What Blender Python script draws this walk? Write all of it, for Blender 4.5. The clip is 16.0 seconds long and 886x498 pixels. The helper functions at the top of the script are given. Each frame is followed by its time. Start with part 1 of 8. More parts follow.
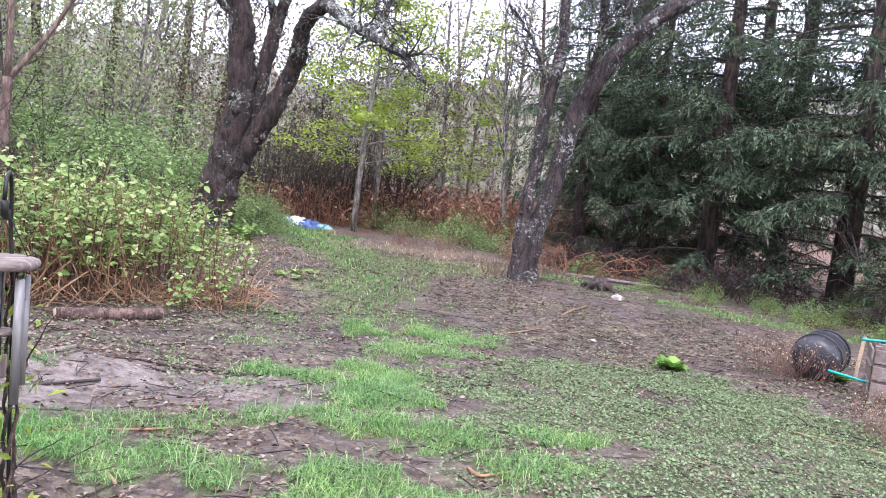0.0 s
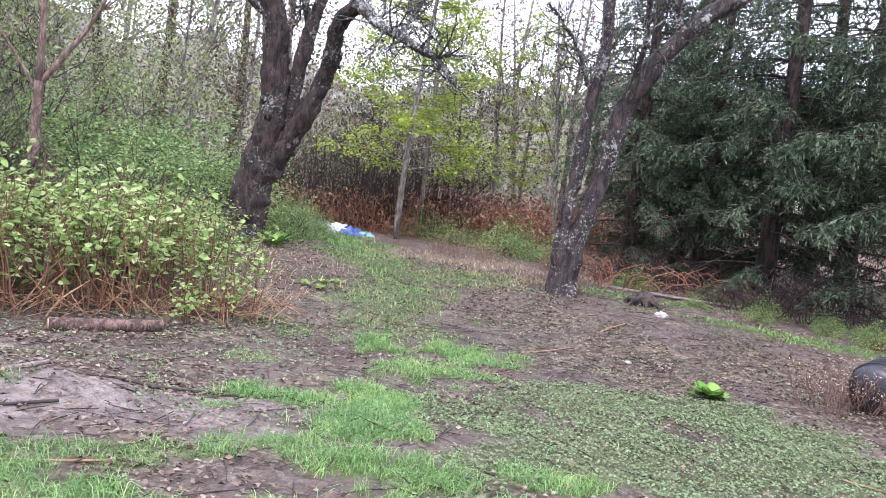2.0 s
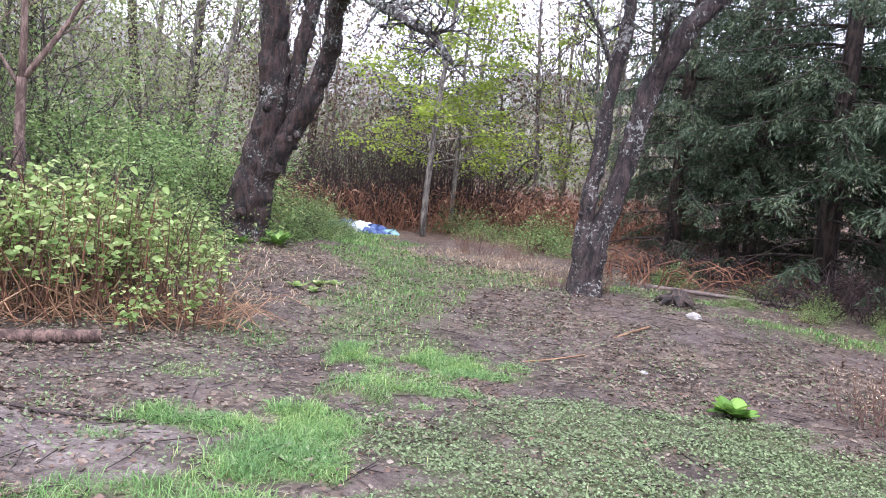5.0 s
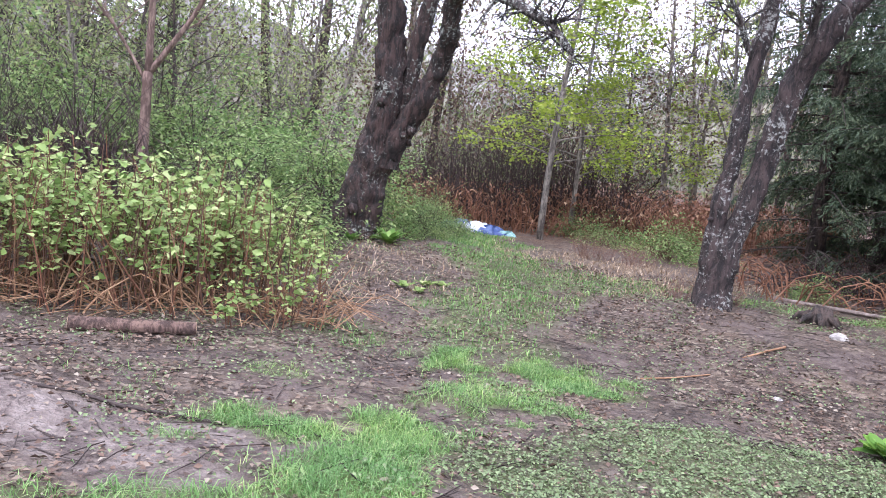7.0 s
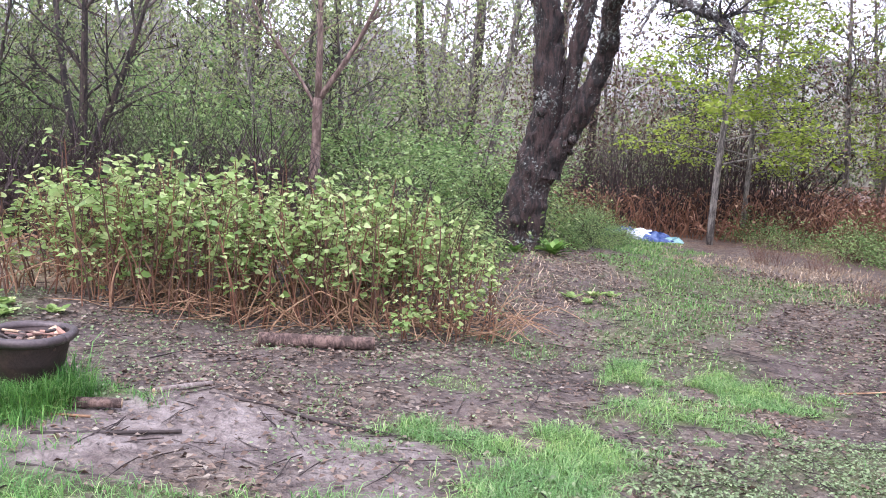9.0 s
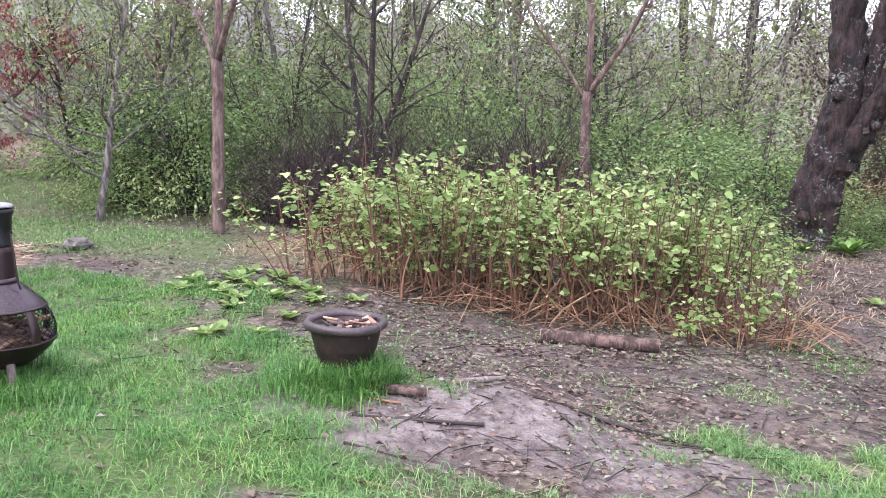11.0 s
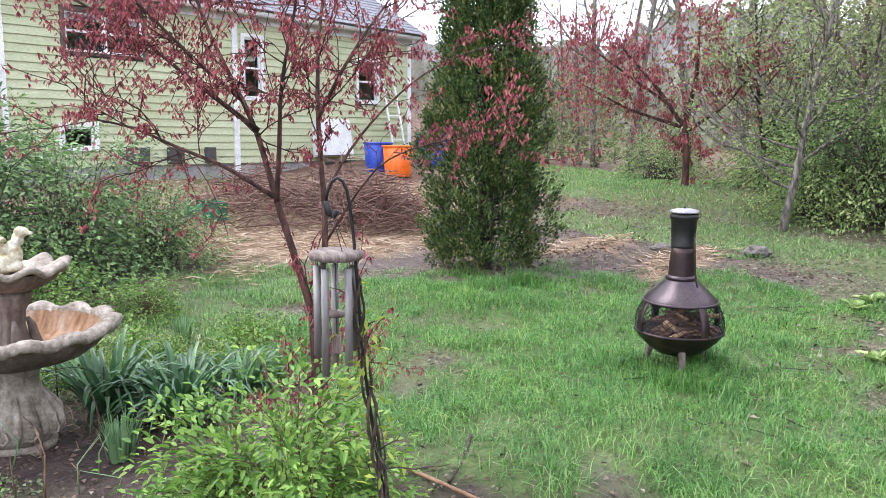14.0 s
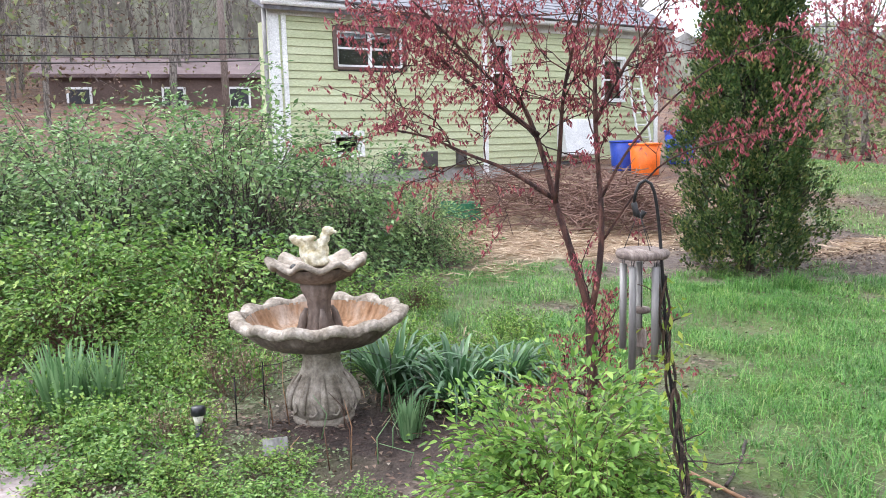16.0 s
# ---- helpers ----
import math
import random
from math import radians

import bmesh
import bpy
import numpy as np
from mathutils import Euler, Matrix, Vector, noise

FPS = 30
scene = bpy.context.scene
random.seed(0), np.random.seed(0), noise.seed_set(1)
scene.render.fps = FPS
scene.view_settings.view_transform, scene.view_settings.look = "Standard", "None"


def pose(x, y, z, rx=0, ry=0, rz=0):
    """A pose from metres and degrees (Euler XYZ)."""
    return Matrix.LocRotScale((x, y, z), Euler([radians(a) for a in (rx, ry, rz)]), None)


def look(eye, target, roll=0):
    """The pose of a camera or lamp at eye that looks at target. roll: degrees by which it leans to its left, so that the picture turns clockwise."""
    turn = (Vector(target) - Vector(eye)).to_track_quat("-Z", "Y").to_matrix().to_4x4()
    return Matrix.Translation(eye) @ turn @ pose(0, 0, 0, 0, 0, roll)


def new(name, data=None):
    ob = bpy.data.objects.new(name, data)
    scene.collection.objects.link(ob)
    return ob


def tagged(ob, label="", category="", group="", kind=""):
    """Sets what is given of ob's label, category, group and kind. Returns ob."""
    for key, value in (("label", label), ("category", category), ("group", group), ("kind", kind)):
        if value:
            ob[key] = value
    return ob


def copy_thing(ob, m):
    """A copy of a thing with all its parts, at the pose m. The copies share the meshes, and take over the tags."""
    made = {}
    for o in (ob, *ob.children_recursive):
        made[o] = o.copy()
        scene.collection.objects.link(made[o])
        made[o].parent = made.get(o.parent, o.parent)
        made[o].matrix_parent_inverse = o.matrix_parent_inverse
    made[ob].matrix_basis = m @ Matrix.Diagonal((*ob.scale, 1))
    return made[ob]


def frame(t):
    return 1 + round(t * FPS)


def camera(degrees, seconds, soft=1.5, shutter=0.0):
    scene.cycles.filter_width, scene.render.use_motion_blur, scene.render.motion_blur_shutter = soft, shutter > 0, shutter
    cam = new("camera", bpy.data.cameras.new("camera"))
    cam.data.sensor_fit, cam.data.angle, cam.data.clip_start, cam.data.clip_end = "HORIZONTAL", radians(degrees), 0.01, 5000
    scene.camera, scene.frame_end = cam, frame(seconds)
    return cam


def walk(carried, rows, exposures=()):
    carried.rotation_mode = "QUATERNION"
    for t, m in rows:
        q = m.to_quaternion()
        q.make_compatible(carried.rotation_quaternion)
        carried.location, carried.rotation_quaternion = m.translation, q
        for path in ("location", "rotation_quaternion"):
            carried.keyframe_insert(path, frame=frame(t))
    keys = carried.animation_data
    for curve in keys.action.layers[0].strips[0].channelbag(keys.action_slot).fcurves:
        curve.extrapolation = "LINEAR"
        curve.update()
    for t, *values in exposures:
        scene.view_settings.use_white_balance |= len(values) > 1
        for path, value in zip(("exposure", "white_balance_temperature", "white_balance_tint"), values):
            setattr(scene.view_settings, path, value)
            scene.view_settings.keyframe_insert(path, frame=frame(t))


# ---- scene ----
cam = camera(58.91, 16.0, soft=0.75, shutter=0.06)
PATH = [
    (0, (-1.318, -2.011, 1.496), (-0.776, -0.096, 1.303), 6.27),
    (0.5, (-1.098, -1.915, 1.553), (-0.658, 0.025, 1.346), 5.58),
    (1, (-0.880, -1.843, 1.565), (-0.508, 0.111, 1.359), 8.08),
    (1.5, (-0.769, -1.735, 1.553), (-0.395, 0.216, 1.324), 7.54),
    (2, (-0.711, -1.601, 1.558), (-0.336, 0.354, 1.362), 6.57),
    (2.5, (-0.604, -1.484, 1.548), (-0.213, 0.468, 1.349), 4.99),
    (3, (-0.349, -1.341, 1.536), (0.011, 0.617, 1.347), 4.11),
    (3.2, (-0.250, -1.274, 1.534), (0.094, 0.686, 1.335), 4.14),
    (5.3, (0.344, -0.668, 1.511), (0.463, 1.316, 1.288), 5.56),
    (5.5, (0.386, -0.617, 1.501), (0.385, 1.369, 1.267), 6.06),
    (6, (0.444, -0.511, 1.478), (0.346, 1.469, 1.207), 7.25),
    (6.5, (0.460, -0.350, 1.475), (0.386, 1.635, 1.237), 6.34),
    (7, (0.453, -0.271, 1.470), (0.339, 1.711, 1.229), 5.88),
    (7.5, (0.435, -0.297, 1.475), (0.106, 1.659, 1.217), 4.25),
    (8, (0.457, -0.261, 1.479), (-0.000, 1.668, 1.219), 3.63),
    (8.2, (0.455, -0.244, 1.478), (-0.016, 1.683, 1.227), 3.28),
    (10.3, (-0.001, -0.246, 1.473), (-0.702, 1.609, 1.212), 2.47),
    (10.5, (-0.008, -0.262, 1.476), (-0.807, 1.553, 1.216), 2.12),
    (11, (-0.010, -0.284, 1.479), (-1.074, 1.386, 1.197), 1.31),
    (11.5, (-0.020, -0.278, 1.487), (-1.229, 1.297, 1.248), 0.94),
    (12, (0.012, -0.297, 1.503), (-1.439, 1.054, 1.237), 0.39),
    (12.5, (0.054, -0.276, 1.495), (-1.625, 0.778, 1.234), 0.37),
    (13, (0.060, -0.233, 1.479), (-1.734, 0.607, 1.201), 0.69),
    (13.5, (0.145, -0.266, 1.494), (-1.768, 0.241, 1.201), 0.43),
    (14, (0.144, -0.299, 1.499), (-1.807, 0.039, 1.216), 0.43),
    (14.5, (0.157, -0.364, 1.512), (-1.814, -0.164, 1.232), 0.07),
    (15, (0.179, -0.426, 1.514), (-1.799, -0.382, 1.227), -0.35),
    (15.5, (0.232, -0.456, 1.519), (-1.746, -0.520, 1.231), -1.04),
    (16, (0.271, -0.481, 1.517), (-1.693, -0.737, 1.238), -1.48),
]
walk(cam, [(t, look(eye, target, roll)) for t, eye, target, roll in PATH],
     [(0, 1.72, 5950, 22), (2.5, 1.66, 5950, 22), (8, 1.63, 5950, 23), (10.5, 1.65, 5980, 26), (11.5, 1.64, 6000, 23), (12.5, 1.58, 6050, 18), (14.5, 1.54, 6200, 15), (16, 1.56, 6300, 13)])

# ---- overcast light ----
world = bpy.data.worlds.new("overcast_sky")
scene.world = world
world.use_nodes = True
wn, wl = world.node_tree.nodes, world.node_tree.links
wn.clear()
sky = wn.new("ShaderNodeTexSky")
sky.sky_type, sky.sun_disc = "NISHITA", False
sky.sun_elevation, sky.sun_rotation = radians(50), radians(200)
sky.dust_density, sky.air_density = 4.0, 1.0
grey = wn.new("ShaderNodeHueSaturation")
grey.inputs["Saturation"].default_value = 0.25
bg_sky, bg_cloud = wn.new("ShaderNodeBackground"), wn.new("ShaderNodeBackground")
bg_sky.inputs["Strength"].default_value = 0.06
cloud = wn.new("ShaderNodeTexNoise")
cloud.inputs["Scale"].default_value, cloud.inputs["Detail"].default_value = 2.0, 4.0
cramp = wn.new("ShaderNodeValToRGB")
cramp.color_ramp.elements[0].color = (0.72, 0.77, 0.87, 1)
cramp.color_ramp.elements[1].color = (0.95, 1.0, 1.1, 1)
bg_cloud.inputs["Strength"].default_value = 0.95
add = wn.new("ShaderNodeAddShader")
wout = wn.new("ShaderNodeOutputWorld")
wl.new(sky.outputs["Color"], grey.inputs["Color"])
wl.new(grey.outputs["Color"], bg_sky.inputs["Color"])
wl.new(cloud.outputs["Fac"], cramp.inputs["Fac"])
wl.new(cramp.outputs["Color"], bg_cloud.inputs["Color"])
wl.new(bg_sky.outputs[0], add.inputs[0])
wl.new(bg_cloud.outputs[0], add.inputs[1])
wl.new(add.outputs[0], wout.inputs["Surface"])
sun = new("sun", bpy.data.lights.new("sun", "SUN"))
sun.data.energy, sun.data.angle, sun.data.color = 0.8, radians(25), (1.0, 0.98, 0.95)
sun.matrix_world = look((0, 0, 30), (6, 14, 0))


# ---- small tools ----
rng = np.random.default_rng(7)


def hashed(ix, iy, seed):
    h = np.sin(ix * 127.1 + iy * 311.7 + seed * 74.7) * 43758.5453
    return h - np.floor(h)


def vnoise(x, y, seed=0):
    """Smooth value noise, 0 to 1."""
    ix, iy = np.floor(x), np.floor(y)
    fx, fy = x - ix, y - iy
    fx, fy = fx * fx * (3 - 2 * fx), fy * fy * (3 - 2 * fy)
    a, b = hashed(ix, iy, seed), hashed(ix + 1, iy, seed)
    c, d = hashed(ix, iy + 1, seed), hashed(ix + 1, iy + 1, seed)
    return (a * (1 - fx) + b * fx) * (1 - fy) + (c * (1 - fx) + d * fx) * fy


def mesh_of(name, verts, faces, material=None, smooth=False):
    """A mesh from arrays: verts n x 3; faces a list of index arrays, each m x 3 or m x 4."""
    me = bpy.data.meshes.new(name)
    verts = np.asarray(verts, np.float32)
    faces = [np.asarray(q, np.int32) for q in faces if len(q)]
    me.vertices.add(len(verts))
    me.vertices.foreach_set("co", verts.ravel())
    loops = np.concatenate([q.ravel() for q in faces])
    sizes = np.concatenate([np.full(len(q), q.shape[1], np.int32) for q in faces])
    starts = np.concatenate([[0], np.cumsum(sizes)[:-1]]).astype(np.int32)
    me.loops.add(len(loops))
    me.loops.foreach_set("vertex_index", loops)
    me.polygons.add(len(sizes))
    me.polygons.foreach_set("loop_start", starts)
    me.polygons.foreach_set("loop_total", sizes)
    if smooth:
        me.polygons.foreach_set("use_smooth", np.ones(len(sizes), bool))
    me.update(calc_edges=True)
    if material:
        me.materials.append(material)
    return me


def part(name, data, material, parent, label=""):
    """One mesh object under a thing; data is a bmesh, a mesh or (verts, faces, smooth)."""
    if isinstance(data, bmesh.types.BMesh):
        me = bpy.data.meshes.new(name)
        data.to_mesh(me)
        data.free()
        me.materials.append(material)
    elif isinstance(data, tuple):
        me = mesh_of(name, data[0], data[1], material, data[2] if len(data) > 2 else False)
    else:
        me = data
    ob = new(name, me)
    ob.parent = parent
    return tagged(ob, label) if label else ob


def thing(name, at, label, category, group="", turn=0, kind=""):
    ob = new(name)
    ob.empty_display_size = 0.1
    ob.matrix_world = pose(*at, 0, 0, turn)
    return tagged(ob, label, category, group, kind)


class Build:
    """Collects verts and faces of one mesh."""

    def __init__(self):
        self.v, self.tri, self.quad, self.n = [], [], [], 0

    def add(self, v, tri=None, quad=None):
        v = np.asarray(v, float)
        if tri is not None and len(tri):
            self.tri.append(np.asarray(tri) + self.n)
        if quad is not None and len(quad):
            self.quad.append(np.asarray(quad) + self.n)
        self.v.append(v)
        self.n += len(v)

    def data(self, smooth=False):
        f = []
        if self.tri:
            f.append(np.concatenate(self.tri))
        if self.quad:
            f.append(np.concatenate(self.quad))
        return np.concatenate(self.v), f, smooth

    def tube(self, points, radii, sides=6, rough=0.0, cap=True, seed=0):
        p = np.asarray(points, float)
        r = np.broadcast_to(np.asarray(radii, float), (len(p),))
        d = np.gradient(p, axis=0)
        d /= np.linalg.norm(d, axis=1)[:, None] + 1e-9
        ref = np.where(np.abs(d[:, 2:3]) > 0.9, np.array([[1.0, 0, 0]]), np.array([[0, 0, 1.0]]))
        u = np.cross(d, ref)
        u /= np.linalg.norm(u, axis=1)[:, None] + 1e-9
        for i in range(1, len(u)):
            q = u[i - 1] - d[i] * (u[i - 1] @ d[i])
            u[i] = q / (np.linalg.norm(q) + 1e-9)
        w = np.cross(d, u)
        a = np.arange(sides) * 2 * math.pi / sides
        rad = np.repeat(r[:, None], sides, 1)
        if rough:
            k = np.arange(len(p))[:, None] * 1.0
            m = np.arange(sides)[None, :] * 1.0
            ang = a[None, :]
            rad = rad * (1 + rough * (vnoise(k * 0.45 + 0 * m, 2.2 * np.cos(ang) + 5 + 0 * k, seed) - 0.5) * 1.6
                         + rough * (hashed(k, m, seed) - 0.5) * 0.9)
        v = p[:, None, :] + rad[:, :, None] * (np.cos(a)[None, :, None] * u[:, None, :] + np.sin(a)[None, :, None] * w[:, None, :])
        n, s = len(p), sides
        i, j = np.meshgrid(np.arange(n - 1), np.arange(s), indexing="ij")
        quad = np.stack([i * s + j, i * s + (j + 1) % s, (i + 1) * s + (j + 1) % s, (i + 1) * s + j], -1).reshape(-1, 4)
        v = v.reshape(-1, 3)
        tri = None
        if cap:
            v = np.concatenate([v, p[:1], p[-1:]])
            j = np.arange(s)
            tri = np.concatenate([np.stack([np.full(s, n * s), (j + 1) % s, j], -1),
                                  np.stack([np.full(s, n * s + 1), (n - 1) * s + j, (n - 1) * s + (j + 1) % s], -1)])
        self.add(v, tri, quad)

    def leaves(self, c, d, length, width, fold=0.25, droop=0.0, oval=False):
        """Folded leaves at c, pointing along d; two triangles each, or four when oval."""
        c, d = np.asarray(c, float), np.asarray(d, float)
        n = len(c)
        if not n:
            return
        d = d / (np.linalg.norm(d, axis=1)[:, None] + 1e-9)
        up = rng.normal(0, 0.45, (n, 3)) + np.array([0, 0, 1.0])
        side = np.cross(d, up)
        side /= np.linalg.norm(side, axis=1)[:, None] + 1e-9
        nor = np.cross(side, d)
        ln = np.broadcast_to(np.asarray(length, float), (n,))[:, None]
        wd = np.broadcast_to(np.asarray(width, float), (n,))[:, None]
        if oval:
            low, high = c + d * ln * 0.28 + nor * wd * fold, c + d * ln * 0.66 + nor * wd * fold * 0.9 - np.array([0, 0, 1]) * ln * 0.06
            v = np.stack([c, low + side * wd * 0.5, high + side * wd * 0.42, c + d * ln - np.array([0, 0, 1]) * ln * 0.16, high - side * wd * 0.42, low - side * wd * 0.5], 1).reshape(-1, 3)
            k = np.arange(n)[:, None] * 6
            self.add(v, np.concatenate([k + np.array([[0, 1, 2]]), k + np.array([[0, 2, 3]]), k + np.array([[0, 3, 4]]), k + np.array([[0, 4, 5]])]))
            return
        mid = c + d * ln * 0.45 + nor * wd * fold
        tip = c + d * ln - nor * ln * droop
        v = np.stack([c, mid + side * wd * 0.5, tip, mid - side * wd * 0.5], 1).reshape(-1, 3)
        k = np.arange(n)[:, None] * 4
        tri = np.concatenate([k + np.array([[0, 1, 2]]), k + np.array([[0, 2, 3]])])
        self.add(v, tri)


def lathe(profile, sides=32, wave=0.0, lobes=0, z_wave=0.0):
    """Verts and quads of a turned shape; wave: lobed rim, growing where the profile says (r, z, weight)."""
    a = np.arange(sides) * 2 * math.pi / sides
    rows = []
    for r, z, *w in profile:
        k = w[0] if w else 0.0
        rr = r * (1 + wave * k * np.cos(lobes * a))
        rows.append(np.stack([rr * np.cos(a), rr * np.sin(a), z + z_wave * k * np.cos(lobes * a)], -1))
    v = np.concatenate(rows)
    n = len(profile)
    i, j = np.meshgrid(np.arange(n - 1), np.arange(sides), indexing="ij")
    quad = np.stack([i * sides + j, i * sides + (j + 1) % sides, (i + 1) * sides + (j + 1) % sides, (i + 1) * sides + j], -1).reshape(-1, 4)
    return v, [quad], True


def box(bm, size, at=(0, 0, 0), turn=(0, 0, 0), bevel=0.0):
    m = pose(*at, *turn) @ Matrix.Diagonal((*size, 1))
    made = bmesh.ops.create_cube(bm, size=1.0, matrix=m)
    if bevel:
        edges = list({e for v in made["verts"] for e in v.link_edges})
        bmesh.ops.bevel(bm, geom=edges, offset=bevel, segments=1, affect="EDGES", clamp_overlap=True)
    return bm


def a_box(size, at=(0, 0, 0), turn=(0, 0, 0), bevel=0.0):
    return box(bmesh.new(), size, at, turn, bevel)


# ---- the lie of the land ----
KNOLLS = np.array([(-4.44, 2.08, 0), (-2.5, 3.3, -.02), (-2.3, 5.9, -.18), (-3.1, 3.5, .03), (1.62, 6.5, -.39), (3.4, 5.3, -.34), (-.1, 6.57, -.34), (-1, 4.3, -.24), (.8, 4.4, -.27), (2.1, 3.6, -.22), (.1, 2.8, -.13), (-1.6, 3.0, -.12), (4.2, 8.05, -.05), (5, 3.6, -.25), (1.4, 8.3, -.2),
                   (3.25, 9.4, -.02), (-1.3, 11.2, .1), (.4, 15.4, 0), (-8.2, 4.9, .16), (-7.7, 6.5, .22), (-5.1, 4.9, .1), (-13.3, 6.5, .64),
                   (-3.84, -1.72, 0), (-14, -4, .7), (-19, 2, .95), (0, -.3, 0), (-1, -1.5, 0), (-7.5, 1, .1), (-9, -4, .25), (-22, -14, 1.0),
                   (5, -6, 0), (12, 10, 0), (4, 22, .2), (-12, 16, .6)])


def land(x, y):
    """Height of the ground."""
    x, y = np.asarray(x, float), np.asarray(y, float)
    top, bottom = np.zeros_like(x), np.zeros_like(x)
    for kx, ky, kz in KNOLLS:
        w = 1 / ((x - kx) ** 2 + (y - ky) ** 2 + 0.6) ** 1.7
        top, bottom = top + w * kz, bottom + w
    z = top / bottom
    away = -0.83 * x - 0.55 * y
    z = z + np.clip(away - 25, 0, 60) * 0.2
    z = z + np.clip(np.hypot(x, y) - 24, 0, 40) * 0.02
    # a shallow trench dug beside the evergreen
    t = ((x + 7.9) * -0.68 + (y - 2.95) * 0.73)
    s = ((x + 7.9) * 0.73 + (y - 2.95) * 0.68)
    z = z - 0.10 * np.exp(-(s / 0.16) ** 2) * np.clip(1.2 - np.abs(t - 0.6) / 1.2, 0, 1)
    z = z + 0.07 * np.exp(-((s + 0.45) / 0.3) ** 2 - ((t - 0.7) / 0.9) ** 2) + 0.05 * np.exp(-((s - 0.5) / 0.3) ** 2 - ((t - 0.3) / 0.8) ** 2)
    return z


def height(x, y):
    return float(land(np.array([x]), np.array([y]))[0])


def zone(x, y, spots, rag=0.35, scale=3.0, seed=0):
    """How far a place lies in a patch: 1 inside, 0 outside, ragged at the edge."""
    best = np.zeros_like(x)
    n = (vnoise(x * scale, y * scale, seed) - 0.5) * 2 * rag + (vnoise(x * scale * 3.1, y * scale * 3.1, seed + 3) - 0.5) * rag
    for cx, cy, rx, ry, turn, full in spots:
        c, s = math.cos(radians(turn)), math.sin(radians(turn))
        u, v = ((x - cx) * c + (y - cy) * s) / rx, (-(x - cx) * s + (y - cy) * c) / ry
        k = np.clip((1.25 - np.sqrt(u * u + v * v) + n) / 0.45, 0, 1) * full
        best = np.maximum(best, k)
    return best


GRASS_NEAR = [(-.62, 4.12, .36, .2, 0, 1), (.02, 4.2, .3, .4, 0, 1), (-.06, 3.35, .32, .6, 0, 1), (-.02, 2.55, .36, .42, 0, 1), (.2, 6.5, .3, .36, 0, .95), (.4, 5.5, .3, .6, -15, .6), (1.25, 6.3, .42, .42, 20, 1), (.92, 5.3, .24, .4, 0, .85),
              (-.6, 2.85, .36, .22, 0, .7), (-.95, 2.95, .14, .1, 0, .6), (-1.65, 2.6, .3, .12, 0, .6), (-1.3, 2.7, .18, .1, 0, .55), (.95, 2.6, .3, .18, 0, .8), (-1.06, 3.68, .12, .08, 0, .6), (-2.1, 2.25, .4, .18, 0, .75), (-1.5, 1.95, .4, .26, 0, .8),
              (-.5, 1.75, .42, .34, 0, .95), (.5, 2.0, .3, .2, 0, .7), (-.95, 5.2, .2, .12, 0, .4)]
GRASS_LAWN = [(-5.3, 1.9, 2.0, 1.9, 0, 1), (-4.0, 1.1, 1.2, 1.1, 0, .95), (-5.9, 3.4, 1.1, 1.0, 0, .9), (-3.05, 3.35, .5, .3, 30, 1), (-2.5, 2.2, .55, .3, 20, .85),
              (-3.2, 1.9, .8, .7, 0, .95), (-5.4, -.1, 1.1, .9, 0, .9), (-6.8, .5, .9, .8, 0, .9), (-7.4, -.7, 1.1, .8, 0, .7), (-6.2, -1.2, .7, .5, 0, .6), (-14, 5.2, 2.2, 1.3, 20, .9), (-10.6, 3.9, 1.4, .5, 20, .8), (-9.3, 5.3, 1.8, .9, 20, .6), (-12, 6.2, 2.2, 1.0, 20, .55), (-7.6, 5.6, 1.0, .6, 20, .5), (-17, 6, 4, 2.2, 0, .8)]
GRASS_PATH = [(.7, 8.7, .75, 1.3, -5, .5), (.7, 11.0, .85, 1.6, 5, .7), (.3, 13.4, .65, 1.8, 8, .8), (1.75, 10.5, 1.1, .8, 0, .55), (.6, 7.3, .6, .7, 10, .35), (6.1, 7.4, 1.6, .3, -35, .75), (4.7, 9.6, 1.1, .35, -20, .6),
              (-.7, 6.9, .5, .3, 0, .3)]
COVER = [(2.0, 4.5, 1.0, .6, 0, 1), (3.1, 4.2, .9, .7, 0, 1), (.95, 3.8, .45, .6, 0, .95), (1.7, 3.2, 1.0, .7, 0, 1), (2.9, 3.0, 1.0, .8, 0, 1), (.75, 2.9, .35, .6, 0, .9), (1.2, 1.7, 1.0, .6, 0, .9), (2.4, 1.8, .9, .6, 0, .8), (-5.3, 4.75, .8, .6, 0, .6),
         (-5.5, -1.3, 1.2, .8, 0, .6), (-4.5, -2.6, 1.0, .8, 0, .9), (-3.0, -1.9, .5, .6, 0, .9), (-8.6, 5.7, 2.4, 1.0, 20, .7), (-10.6, 5.2, 2.0, .9, 20, .7), (-6.8, 5.2, 1.0, .8, 0, .7), (-8.8, 7.2, 2.6, 1.2, 20, .5), (-11.5, 7.6, 2.4, 1.6, 20, .5), (-6.2, 6.3, 1.4, .6, 0, .6)]
STRAW = [(-10.3, .2, 1.6, 1.7, 0, 1), (-9.6, -1.3, 1.5, 1.2, 0, 1), (-13, -.2, 2.4, 2.2, 0, .9), (-9.2, 3.2, .8, .32, -45, .9), (-7.7, 3.6, .9, .32, -45, 1), (2.6, 12.6, 1.0, .8, 0, .2), (-5.6, 6.3, 1.2, .6, 0, .7)]
MUD = [(-1.7, 3.5, .95, .42, 10, 1), (-2.4, 3.0, .8, .4, 10, .9), (-1.2, 3.25, .45, .32, 0, .7), (-2.9, 2.9, .7, .3, 20, .8), (-3.9, .5, .35, .3, 0, .7)]
